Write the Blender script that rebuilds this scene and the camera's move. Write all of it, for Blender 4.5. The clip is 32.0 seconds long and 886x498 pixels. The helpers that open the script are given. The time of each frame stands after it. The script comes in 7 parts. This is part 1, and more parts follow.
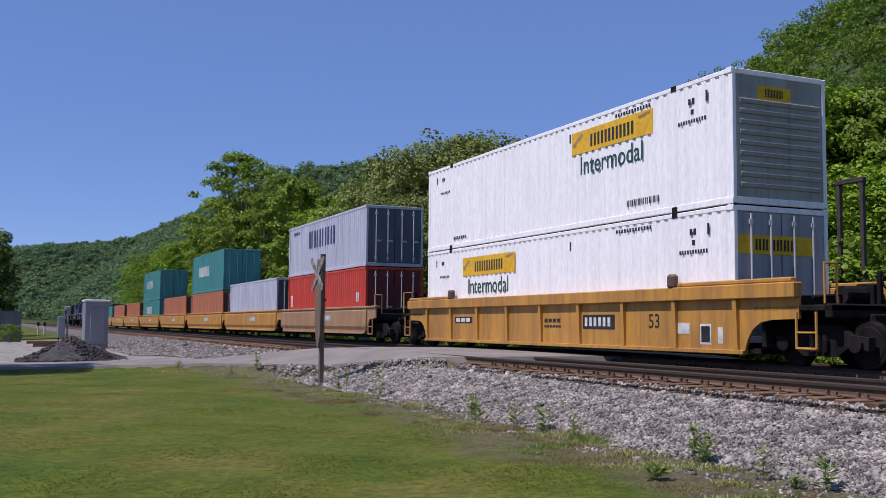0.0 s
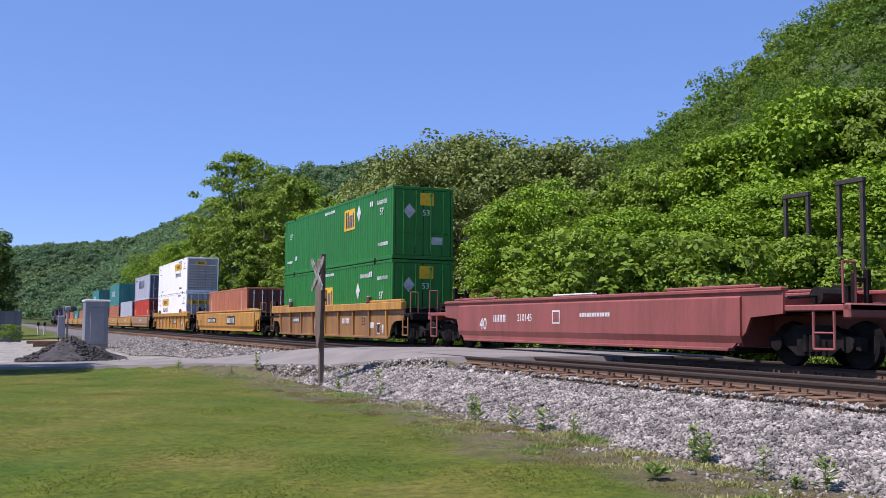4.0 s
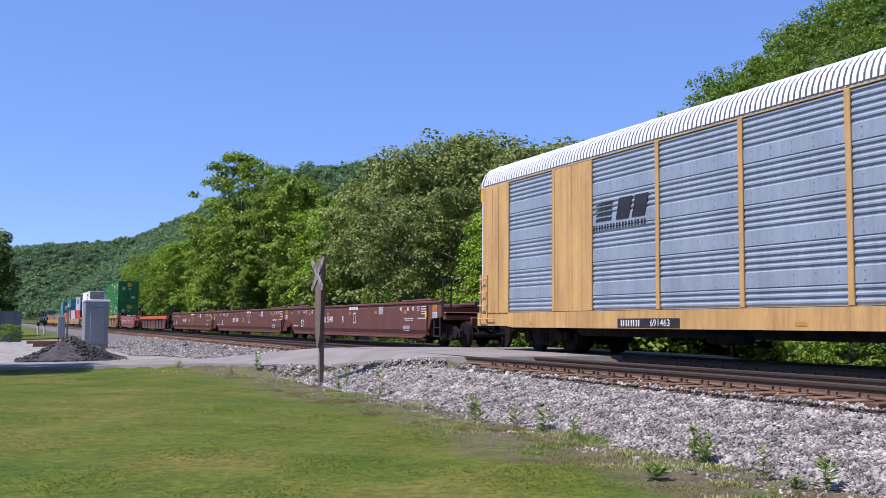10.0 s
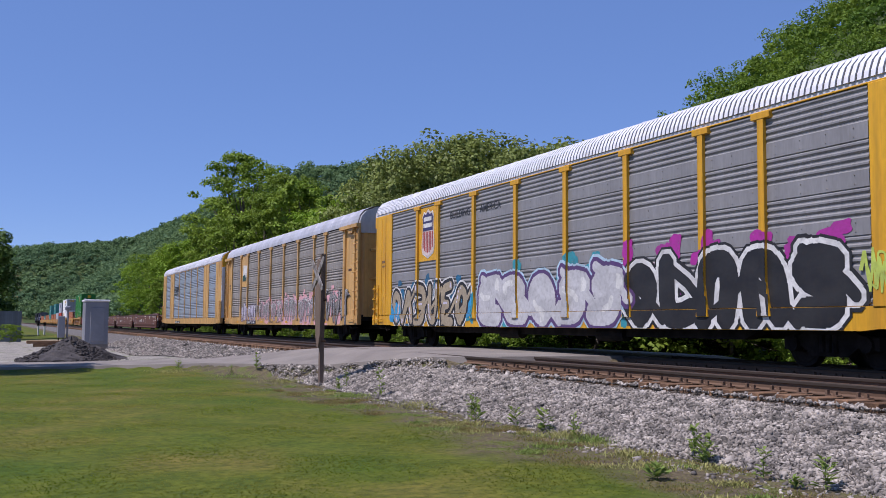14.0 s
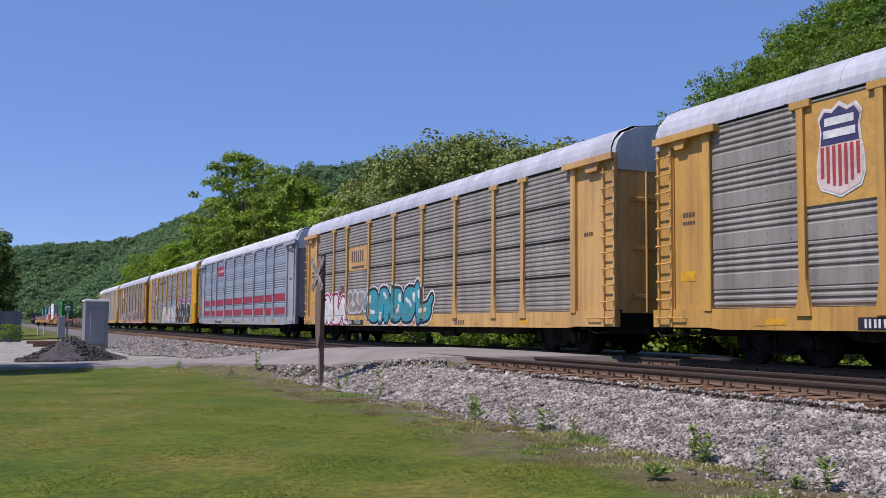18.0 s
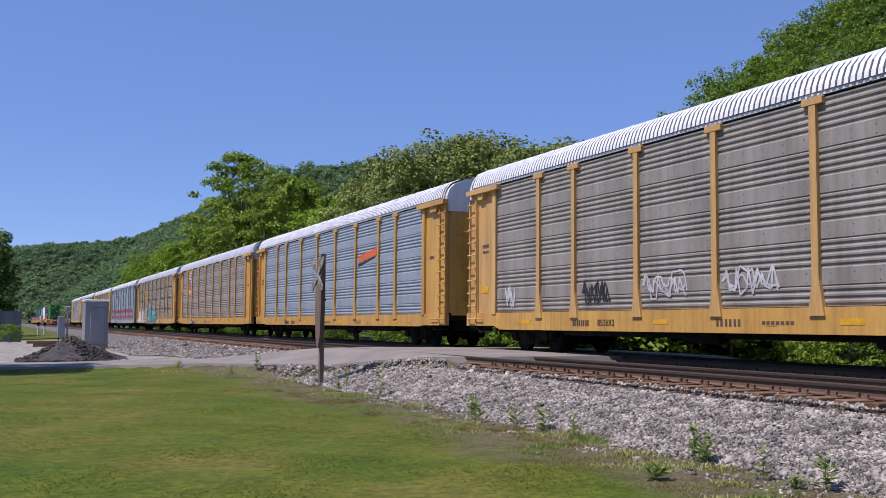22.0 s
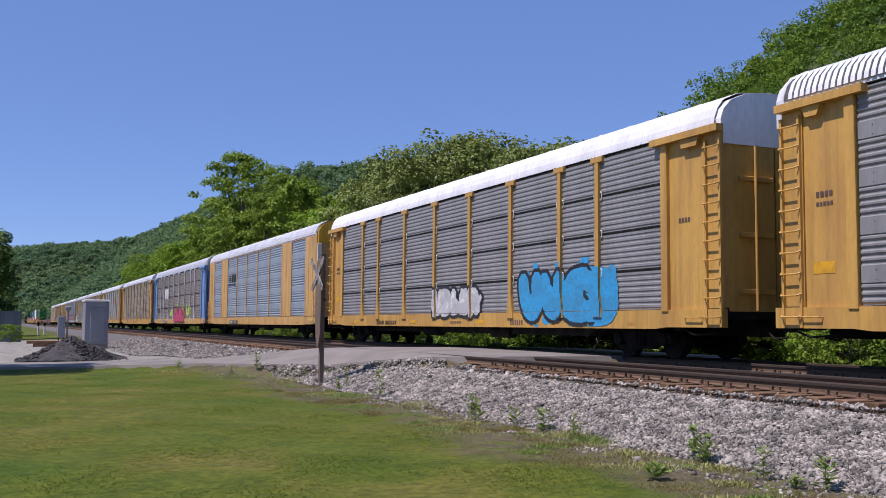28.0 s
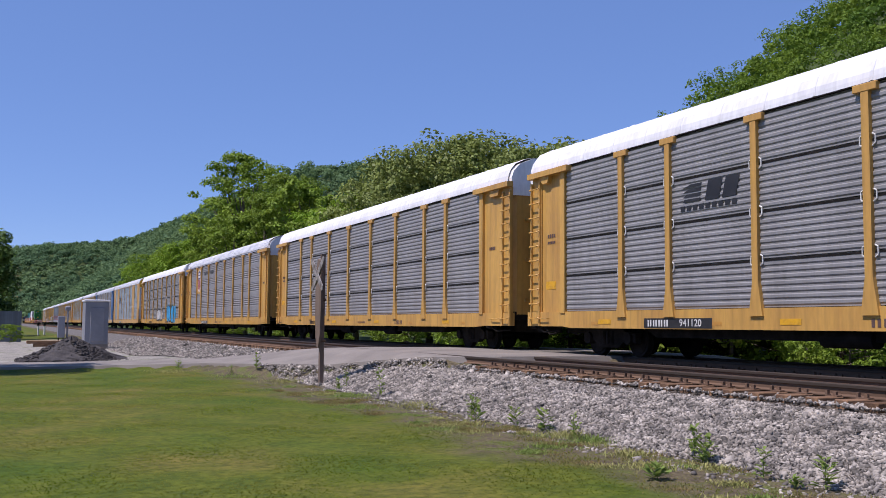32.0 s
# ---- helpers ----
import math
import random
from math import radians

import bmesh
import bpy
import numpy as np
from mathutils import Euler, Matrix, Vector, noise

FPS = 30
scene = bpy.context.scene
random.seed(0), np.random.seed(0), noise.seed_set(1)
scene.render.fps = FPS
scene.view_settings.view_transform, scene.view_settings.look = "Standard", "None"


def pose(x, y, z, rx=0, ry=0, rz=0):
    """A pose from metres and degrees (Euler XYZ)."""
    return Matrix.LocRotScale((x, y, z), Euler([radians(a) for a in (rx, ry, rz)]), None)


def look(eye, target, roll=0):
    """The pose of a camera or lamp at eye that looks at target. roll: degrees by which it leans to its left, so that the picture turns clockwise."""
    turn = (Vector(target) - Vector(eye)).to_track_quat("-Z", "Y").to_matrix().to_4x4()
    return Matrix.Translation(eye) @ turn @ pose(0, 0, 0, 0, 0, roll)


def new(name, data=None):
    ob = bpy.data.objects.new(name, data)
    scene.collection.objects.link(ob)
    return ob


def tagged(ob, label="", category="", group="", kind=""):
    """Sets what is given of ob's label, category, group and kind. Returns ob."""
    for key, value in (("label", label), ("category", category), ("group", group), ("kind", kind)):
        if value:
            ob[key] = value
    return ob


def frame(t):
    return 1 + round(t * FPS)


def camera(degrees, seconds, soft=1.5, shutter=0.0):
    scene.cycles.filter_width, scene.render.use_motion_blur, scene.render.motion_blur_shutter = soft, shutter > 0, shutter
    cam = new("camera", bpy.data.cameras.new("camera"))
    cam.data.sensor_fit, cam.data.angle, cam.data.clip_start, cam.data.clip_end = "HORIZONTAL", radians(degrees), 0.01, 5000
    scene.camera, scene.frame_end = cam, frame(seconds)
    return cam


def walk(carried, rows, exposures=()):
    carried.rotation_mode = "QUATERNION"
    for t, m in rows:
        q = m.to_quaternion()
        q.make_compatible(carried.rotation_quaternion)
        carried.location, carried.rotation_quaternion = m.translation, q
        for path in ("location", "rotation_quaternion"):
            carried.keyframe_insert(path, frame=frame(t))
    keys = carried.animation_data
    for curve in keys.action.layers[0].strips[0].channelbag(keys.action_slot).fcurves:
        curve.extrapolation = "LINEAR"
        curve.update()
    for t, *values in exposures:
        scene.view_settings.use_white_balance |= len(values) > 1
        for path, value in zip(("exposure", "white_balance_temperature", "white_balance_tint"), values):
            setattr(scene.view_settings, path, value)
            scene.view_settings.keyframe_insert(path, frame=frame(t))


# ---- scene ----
# The line of the railway runs along +y; x points across it, away from the camera; z = 0 is the top of the rails.
YAW, PITCH, ROLL = radians(24.02), radians(4.427), 0.464
EYE = Vector((0, 0, 0.745))
AIM = EYE + Vector((math.sin(YAW) * math.cos(PITCH), math.cos(YAW) * math.cos(PITCH), math.sin(PITCH)))
cam = camera(48.465, 32.0, soft=0.7)
STILL = look(EYE, AIM, ROLL)
EXPOSURES = [(0, -0.22, 6100, 24), (1, -0.34, 6050, 24), (2, -0.02, 6120, 24), (3, 0.16, 6120, 24), (6, 0.44, 6100, 24), (9, 0.48, 6100, 24), (10, 0.35, 5950, 24), (11, 0.05, 6100, 24), (13, -0.1, 6100, 24), (20, 0.02, 6220, 24), (23, 0.0, 6220, 24), (25, -0.06, 6220, 24), (32, 0.0, 6220, 24)]
walk(cam, [(0, STILL), (32, STILL)], EXPOSURES)

# ---- light ----
SUN_EL = radians(61)
SUN_FROM = Vector((-math.cos(SUN_EL), -0.03 * math.cos(SUN_EL), math.sin(SUN_EL)))
world = bpy.data.worlds.new("world")
scene.world = world
world.use_nodes = True
wn = world.node_tree.nodes
sky = wn.new("ShaderNodeTexSky")
sky.sky_type, sky.sun_disc = "NISHITA", False
sky.sun_elevation, sky.sun_rotation = SUN_EL, radians(268)
sky.air_density, sky.dust_density, sky.ozone_density, sky.altitude = 1.0, 0.0, 5.0, 2500
even = wn.new("ShaderNodeMix")
even.data_type = "RGBA"
even.inputs[0].default_value = 0.5
even.inputs[7].default_value = (1.27, 2.45, 5.3, 1)
world.node_tree.links.new(sky.outputs[0], even.inputs[6])
world.node_tree.links.new(even.outputs[2], wn["Background"].inputs[0])
wn["Background"].inputs[1].default_value = 0.13
sun = new("sun", bpy.data.lights.new("sun", "SUN"))
sun.data.energy, sun.data.angle, sun.data.color = 5.0, radians(0.53), (1.0, 0.95, 0.87)
sun.matrix_world = look(SUN_FROM * 100, (0, 0, 0))

# ---- materials ----
MATS = {}


def mat(name, col, col2=None, scale=1.5, fine=30.0, rough=0.6, metal=0.0, bump=0.15, spread=0.12, stretch=(1, 1, 1), island=0.0, each=0.0, trans=0.0, streak=0.0, spec=0.5):
    """A surface of two colours in large soft patches, with a fine grain, and relief from that grain."""
    if name in MATS:
        return MATS[name]
    m = bpy.data.materials.new(name)
    m.use_nodes = True
    MATS[name] = m
    nt = m.node_tree
    nd, ln = nt.nodes, nt.links
    bs = nd["Principled BSDF"]
    col2 = col2 or tuple(c * 0.75 for c in col)
    tc = nd.new("ShaderNodeTexCoord")
    mp = nd.new("ShaderNodeMapping")
    mp.inputs["Scale"].default_value = stretch
    ln.new(tc.outputs["Object"], mp.inputs[0])
    n1 = nd.new("ShaderNodeTexNoise")
    n1.inputs["Scale"].default_value, n1.inputs["Detail"].default_value = scale, 5
    n2 = nd.new("ShaderNodeTexNoise")
    n2.inputs["Scale"].default_value, n2.inputs["Detail"].default_value = fine, 3
    ln.new(mp.outputs[0], n1.inputs[0])
    ln.new(mp.outputs[0], n2.inputs[0])
    ramp = nd.new("ShaderNodeValToRGB")
    ramp.color_ramp.elements[0].position, ramp.color_ramp.elements[1].position = 0.38, 0.66
    ramp.color_ramp.elements[0].color, ramp.color_ramp.elements[1].color = (*col, 1), (*col2, 1)
    ln.new(n1.outputs[0], ramp.inputs[0])
    base = ramp.outputs[0]
    if streak:
        # grime run down the sides in thin vertical streaks, broken by larger clean patches
        sm = nd.new("ShaderNodeMapping")
        sm.inputs["Scale"].default_value = (7, 7, 0.22)
        ln.new(tc.outputs["Object"], sm.inputs[0])
        n3 = nd.new("ShaderNodeTexNoise")
        n3.inputs["Scale"].default_value, n3.inputs["Detail"].default_value = 1.0, 6
        ln.new(sm.outputs[0], n3.inputs[0])
        cov = nd.new("ShaderNodeMapRange")
        cov.inputs["From Min"].default_value, cov.inputs["From Max"].default_value = 0.48, 0.74
        cov.inputs["To Max"].default_value = streak
        ln.new(n3.outputs[0], cov.inputs[0])
        mx = nd.new("ShaderNodeMix")
        mx.data_type = "RGBA"
        ln.new(cov.outputs[0], mx.inputs[0])
        ln.new(base, mx.inputs[6])
        mx.inputs[7].default_value = (0.30 * col[0] + 0.035, 0.30 * col[1] + 0.025, 0.30 * col[2] + 0.018, 1)
        base = mx.outputs[2]
    hsv = nd.new("ShaderNodeHueSaturation")
    ln.new(base, hsv.inputs["Color"])
    val = nd.new("ShaderNodeMapRange")
    val.inputs["To Min"].default_value, val.inputs["To Max"].default_value = 1 - 2 * spread, 1 + 2 * spread
    ln.new(n2.outputs[0], val.inputs[0])
    last = val.outputs[0]
    for amount, node, sock in ((island, "ShaderNodeNewGeometry", "Random Per Island"), (each, "ShaderNodeObjectInfo", "Random")):
        if amount:
            src = nd.new(node)
            r = nd.new("ShaderNodeMapRange")
            r.inputs["To Min"].default_value, r.inputs["To Max"].default_value = 1 - amount, 1 + amount
            ln.new(src.outputs[sock], r.inputs[0])
            mul = nd.new("ShaderNodeMath")
            mul.operation = "MULTIPLY"
            ln.new(last, mul.inputs[0])
            ln.new(r.outputs[0], mul.inputs[1])
            last = mul.outputs[0]
    ln.new(last, hsv.inputs["Value"])
    ln.new(hsv.outputs[0], bs.inputs["Base Color"])
    bs.inputs["Roughness"].default_value, bs.inputs["Metallic"].default_value = rough, metal
    bs.inputs["Specular IOR Level"].default_value = spec
    if bump:
        bp = nd.new("ShaderNodeBump")
        bp.inputs["Strength"].default_value, bp.inputs["Distance"].default_value = bump, 0.02
        ln.new(n2.outputs[0], bp.inputs["Height"])
        ln.new(bp.outputs[0], bs.inputs["Normal"])
    if trans:
        tr = nd.new("ShaderNodeBsdfTranslucent")
        ln.new(hsv.outputs[0], tr.inputs[0])
        mix = nd.new("ShaderNodeMixShader")
        mix.inputs[0].default_value = trans
        ln.new(bs.outputs[0], mix.inputs[1])
        ln.new(tr.outputs[0], mix.inputs[2])
        ln.new(mix.outputs[0], nd["Material Output"].inputs["Surface"])
        bs.inputs["Specular IOR Level"].default_value = 0.25
    return m


def paint(name, col, wear=None, rough=0.5, streak=0.42, **k):
    """Weathered vehicle paint, streaked downwards."""
    return mat(name, col, wear or tuple(0.72 * c + 0.02 for c in col), scale=1.1, fine=9, rough=rough, bump=0.05, spread=0.09, stretch=(1, 1.6, 0.45), streak=streak, **k)


# ---- mesh tools ----
class Shape:
    """Gathers pieces of one mesh."""

    def __init__(self):
        self.v, self.f, self.n = [], [], 0

    def add(self, v, f):
        self.v.extend(v)
        self.f.extend(tuple(i + self.n for i in q) for q in f)
        self.n += len(v)
        return self

    def box(self, x0, x1, y0, y1, z0, z1, c=0.0):
        if c <= 0:
            v = [(x, y, z) for x in (x0, x1) for y in (y0, y1) for z in (z0, z1)]
            return self.add(v, [(0, 1, 3, 2), (4, 6, 7, 5), (0, 4, 5, 1), (2, 3, 7, 6), (0, 2, 6, 4), (1, 5, 7, 3)])
        c = min(c, (x1 - x0) * 0.45, (y1 - y0) * 0.45, (z1 - z0) * 0.45)
        bm = bmesh.new()
        bmesh.ops.create_cube(bm, size=1, matrix=Matrix.LocRotScale(((x0 + x1) / 2, (y0 + y1) / 2, (z0 + z1) / 2), None, (x1 - x0, y1 - y0, z1 - z0)))
        bmesh.ops.bevel(bm, geom=bm.edges[:], offset=c, segments=1, affect="EDGES")
        bm.verts.index_update()
        self.add([tuple(p.co) for p in bm.verts], [tuple(p.index for p in q.verts) for q in bm.faces])
        bm.free()
        return self

    def prism(self, outline, axis, a, b):
        """An outline of (u, w) pushed along an axis: x takes (y, z), y takes (x, z), z takes (x, y)."""
        put = {"x": lambda u, w, s: (s, u, w), "y": lambda u, w, s: (u, s, w), "z": lambda u, w, s: (u, w, s)}[axis]
        k = len(outline)
        v = [put(u, w, a) for u, w in outline] + [put(u, w, b) for u, w in outline]
        return self.add(v, [(i, (i + 1) % k, k + (i + 1) % k, k + i) for i in range(k)] + [tuple(range(k))[::-1], tuple(range(k, 2 * k))])

    def rod(self, p, q, r, k=8, r2=None):
        p, q = Vector(p), Vector(q)
        d = (q - p).normalized()
        u = d.orthogonal().normalized()
        w = d.cross(u)
        r2 = r if r2 is None else r2
        ring = [(math.cos(2 * math.pi * i / k), math.sin(2 * math.pi * i / k)) for i in range(k)]
        v = [tuple(p + (u * c + w * s) * r) for c, s in ring] + [tuple(q + (u * c + w * s) * r2) for c, s in ring]
        return self.add(v, [(i, (i + 1) % k, k + (i + 1) % k, k + i) for i in range(k)] + [tuple(range(k))[::-1], tuple(range(k, 2 * k))])

    def path(self, points, r, k=6):
        for a, b in zip(points, points[1:]):
            self.rod(a, b, r, k)
        return self

    def sheet(self, profile, axis, a, b, thick, normal):
        """A bent sheet: an open profile pushed along an axis, given thickness along a direction."""
        put = {"x": lambda u, w, s: (s, u, w), "y": lambda u, w, s: (u, s, w), "z": lambda u, w, s: (u, w, s)}[axis]
        k = len(profile)
        nv = Vector(normal) * thick
        v = [put(u, w, s) for s in (a, b) for u, w in profile]
        v += [tuple(Vector(p) - nv) for p in v]
        f = [(i, i + 1, k + i + 1, k + i) for i in range(k - 1)]
        f += [(2 * k + i, 3 * k + i, 3 * k + i + 1, 2 * k + i + 1) for i in range(k - 1)]
        f += [(i, 2 * k + i, 2 * k + i + 1, i + 1) for i in range(k - 1)] + [(k + i, k + i + 1, 3 * k + i + 1, 3 * k + i) for i in range(k - 1)]
        f += [(0, k, 3 * k, 2 * k), (k - 1, 3 * k - 1, 4 * k - 1, 2 * k - 1)]
        return self.add(v, f)

    def mesh(self, name, material, smooth=False):
        me = bpy.data.meshes.new(name)
        me.from_pydata(self.v, [], self.f)
        bm = bmesh.new()
        bm.from_mesh(me)
        bmesh.ops.recalc_face_normals(bm, faces=bm.faces[:])
        bm.to_mesh(me)
        bm.free()
        me.materials.append(material)
        if smooth:
            me.polygons.foreach_set("use_smooth", [True] * len(me.polygons))
        return me


def raw_mesh(name, v, f, material):
    """A mesh from arrays: v n x 3, f m x 3 or m x 4."""
    me = bpy.data.meshes.new(name)
    k = f.shape[1]
    me.vertices.add(len(v))
    me.vertices.foreach_set("co", np.ascontiguousarray(v, dtype=np.float32).ravel())
    me.loops.add(f.size)
    me.loops.foreach_set("vertex_index", np.ascontiguousarray(f, dtype=np.int32).ravel())
    me.polygons.add(len(f))
    me.polygons.foreach_set("loop_start", np.arange(0, f.size, k, dtype=np.int32))
    me.update(calc_edges=True)
    me.materials.append(material)
    return me


SHARED = {}


def shared(key, make, material, smooth=False):
    """One mesh for all the pieces of the same key and material."""
    if (key, material.name) not in SHARED:
        SHARED[key, material.name] = make().mesh(str(key).split("'")[1] if "'" in str(key) else str(key), material, smooth)
    return SHARED[key, material.name]


def part(name, data, parent, at=(0, 0, 0), label="", turn=0):
    ob = new(name, data)
    ob.parent = parent
    ob.location = at
    if turn:
        ob.rotation_euler = (0, 0, turn)
    return tagged(ob, label)


def thing(name, m, label, category, group="", kind=""):
    ob = new(name)
    ob.empty_display_size = 0.3
    ob.matrix_basis = m
    return tagged(ob, label, category, group, kind)


def words(text, size, material, squeeze=1.0):
    """Flat raised lettering as a mesh, centred, in the x-y plane."""
    key = ("words", text, size, material.name, squeeze)
    if key not in SHARED:
        cu = bpy.data.curves.new("lettering", "FONT")
        cu.body, cu.size, cu.align_x, cu.align_y = text, size, "CENTER", "CENTER"
        cu.extrude, cu.resolution_u, cu.offset = 0.0015, 3, 0.006 * size
        ob = bpy.data.objects.new("lettering", cu)
        scene.collection.objects.link(ob)
        bpy.context.view_layer.update()
        me = bpy.data.meshes.new_from_object(ob.evaluated_get(bpy.context.evaluated_depsgraph_get()))
        bpy.data.objects.remove(ob)
        me.transform(Matrix.Diagonal((squeeze, 1, 1, 1)))
        me.materials.clear()
        me.materials.append(material)
        SHARED[key] = me
    return SHARED[key]


# turns flat artwork (u to the right, w up) onto the side that faces -x, or the end that faces -y
ON_SIDE = Matrix(((0, 0, -1, 0), (-1, 0, 0, 0), (0, 1, 0, 0), (0, 0, 0, 1)))
ON_END = Matrix(((1, 0, 0, 0), (0, 0, -1, 0), (0, 1, 0, 0), (0, 0, 0, 1)))


def art(name, data, parent, x, y, z, label="", end=False):
    ob = new(name, data)
    ob.parent = parent
    ob.matrix_basis = Matrix.Translation((x, y, z)) @ (ON_END if end else ON_SIDE)
    return tagged(ob, label)


def flat(outlines, t=0.003):
    """Flat plates in the x-y plane, each an outline of points."""
    s = Shape()
    for o in outlines:
        s.prism(o, "z", 0, t)
    return s


def rect(u0, w0, u1, w1):
    return [(u0, w0), (u1, w0), (u1, w1), (u0, w1)]


# ---- ground, road and track bed ----
STONE = mat("ballast_stone", (0.32, 0.287, 0.247), (0.13, 0.116, 0.10), scale=3, fine=40, rough=0.9, bump=0.3, spread=0.12, island=0.68)
BED = mat("ballast_bed", (0.075, 0.068, 0.06), (0.17, 0.154, 0.137), scale=9, fine=26, rough=0.95, bump=1.0, spread=0.25)
ASPHALT = mat("worn_asphalt", (0.23, 0.205, 0.175), (0.17, 0.15, 0.128), scale=0.8, fine=45, rough=0.9, bump=0.3, spread=0.1)
TIE = mat("weathered_tie", (0.25, 0.145, 0.080), (0.12, 0.072, 0.045), scale=2, fine=18, rough=0.9, bump=0.5, spread=0.2, each=0.35, stretch=(0.3, 2, 2), spec=0.15)
# near-black tie and ballast colours of the far track
DARKTIE = mat("dark_tie", (0.03, 0.022, 0.017), (0.05, 0.038, 0.03), scale=2, fine=18, rough=0.9, bump=0.5, spread=0.2, each=0.3, stretch=(0.3, 2, 2), spec=0.15)
DARKBED = mat("dark_ballast", (0.018, 0.016, 0.014), (0.04, 0.035, 0.030), scale=5, fine=24, rough=0.95, bump=1.0, spread=0.25, island=0.4, spec=0.15)
RAIL = mat("rusty_rail", (0.16, 0.10, 0.065), (0.11, 0.068, 0.045), scale=2, fine=40, rough=0.85, bump=0.1, stretch=(1, 0.1, 1), spec=0.2)
TOPSTEEL = mat("worn_rail_head", (0.045, 0.035, 0.028), (0.07, 0.052, 0.04), scale=2, fine=30, rough=0.6, bump=0.05, stretch=(1, 0.05, 1), spec=0.15)
DARKSTEEL = mat("grimy_steel", (0.009, 0.008, 0.0075), (0.024, 0.020, 0.018), scale=3, fine=20, rough=0.85, bump=0.2, spread=0.2, spec=0.12)


def step(a, b, v):
    t = np.clip((np.asarray(v, dtype=float) - a) / (b - a), 0, 1)
    return t * t * (3 - 2 * t)


def hill(x, y):
    """Height of the wooded slopes beyond the railway and at the valley's end."""
    x, y = np.asarray(x, dtype=float), np.asarray(y, dtype=float)
    crest = np.interp(y, [-400, 120, 200, 230, 235, 250, 255, 272, 291, 322, 345, 369, 450, 560, 702, 758, 848, 1421, 1657, 1897, 2113, 3000], [155, 124, 108, 92, 91, 86, 83, 82, 79, 74, 69, 66, 63, 84, 109, 119, 132, 149, 156, 160, 167, 167])
    bend = np.interp(y, [450, 700], [1.45, 0.9])
    side = crest * np.clip((x - 42) / 203, 0, 1) ** bend
    far = (101 + 0.14 * np.clip(x, -250, 400) + 3 * np.sin(x / 31)) * step(1050, 1700, y + 0.25 * np.abs(x))
    left = 45 * step(-160, -420, x) * step(100, 500, y)
    roll = 2.5 * np.sin(x / 37 + y / 61) * step(60, 160, x) + 2 * np.sin(y / 29.0 - x / 53) * step(60, 160, x)
    return np.maximum(np.maximum(side + roll, far), left)


# the road: along the foot of the bank, then up and over both tracks
NEAR_EDGE = [(-220, 44, -0.90), (-10, 37.6, -0.90), (1.61, 36.8, -0.79), (3.73, 36.2, -0.74), (6.26, 34.3, -0.62), (7.58, 30.4, -0.50), (8.55, 27.1, -0.40), (9.38, 25.3, -0.22), (9.82, 23.6, -0.09), (10.08, 22.2, -0.03), (11, 21.2, 0.004), (14, 20.95, 0.004), (17.4, 20.9, 0.0), (21, 21.2, -0.45), (34, 21, -0.7)]
FAR_EDGE = [(-220, 49, -0.90), (-10, 42.0, -0.90), (1.91, 41.0, -0.79), (4.13, 40.2, -0.73), (7.06, 38.3, -0.61), (8.58, 35.8, -0.36), (9.18, 33.2, -0.14), (9.36, 32.6, -0.11), (9.55, 32.1, -0.07), (9.85, 31.5, -0.03), (11, 31.0, 0.004), (14, 30.85, 0.004), (17.4, 30.8, 0.0), (21, 31.2, -0.45), (34, 31, -0.7)]
ROAD_LINE = []
for e in (NEAR_EDGE, FAR_EDGE):
    for a, b in zip(e, e[1:]):
        n = max(2, int((Vector(b) - Vector(a)).length / 0.8)) if a[0] > -12 else 2
        ROAD_LINE += [Vector(a).lerp(Vector(b), i / n) for i in range(n)]


def lie(x, y):
    """Height of the ground sheet."""
    x, y = np.asarray(x, dtype=float), np.asarray(y, dtype=float)
    z = np.full(np.broadcast(x, y).shape, -0.86) - 0.07 * step(5, 0, x) - 0.06 * step(20, 36, y) * step(7, 1, x)
    z = z + 0.16 * step(37, 45, y) * step(9.5, 5, x)
    z = z + 0.42 * step(7.9, 9.4, x) - 0.35 * step(17.2, 19.5, x)
    wob = 0.03 * np.sin(x * 1.3 + y * 0.7) * np.cos(y * 0.9 - x * 0.4)
    z = z + wob * step(8.2, 6.5, x) + hill(x, y)
    for p in ROAD_LINE:
        if -12 < p.x < 24:
            d = np.hypot(x - p.x, y - p.y)
            z = np.maximum(z, -0.98 + (p.z - 0.07 + 0.98) * step(1.0, 0.15, d))
    return np.where((x > -12) & (x < 10.2) & (y > 21) & (y < 45), np.minimum(z, np.where(inside_road(x, y), -1.08, 9)), z)


def inside_road(x, y):
    """Where the road lies, so that the ground keeps below it."""
    a = np.interp(x, [p[0] for p in NEAR_EDGE], [p[1] for p in NEAR_EDGE])
    b = np.interp(x, [p[0] for p in FAR_EDGE], [p[1] for p in FAR_EDGE])
    return (y > a + 0.7) & (y < b - 0.7)


def sheet_of(xs, ys, fun, material, name):
    gx, gy = np.meshgrid(xs, ys)
    v = np.stack([gx, gy, fun(gx, gy)], -1).reshape(-1, 3)
    w = len(xs)
    i = np.arange((len(ys) - 1) * w).reshape(-1, w)[:, :-1].ravel()
    me = raw_mesh(name, v, np.stack([i, i + 1, i + w + 1, i + w], -1), material)
    me.polygons.foreach_set("use_smooth", [True] * len(me.polygons))
    return me


xs = np.unique(np.concatenate([np.linspace(-4000, -60, 30), np.linspace(-60, -4, 30), np.linspace(-4, 22, 105), np.linspace(22, 60, 40), np.linspace(60, 420, 73), np.linspace(420, 4000, 28)]))
ys = np.unique(np.concatenate([np.linspace(-4000, -60, 30), np.linspace(-60, 0, 30), np.linspace(0, 60, 160), np.linspace(60, 300, 80), np.linspace(300, 1900, 110), np.linspace(1900, 4000, 20)]))


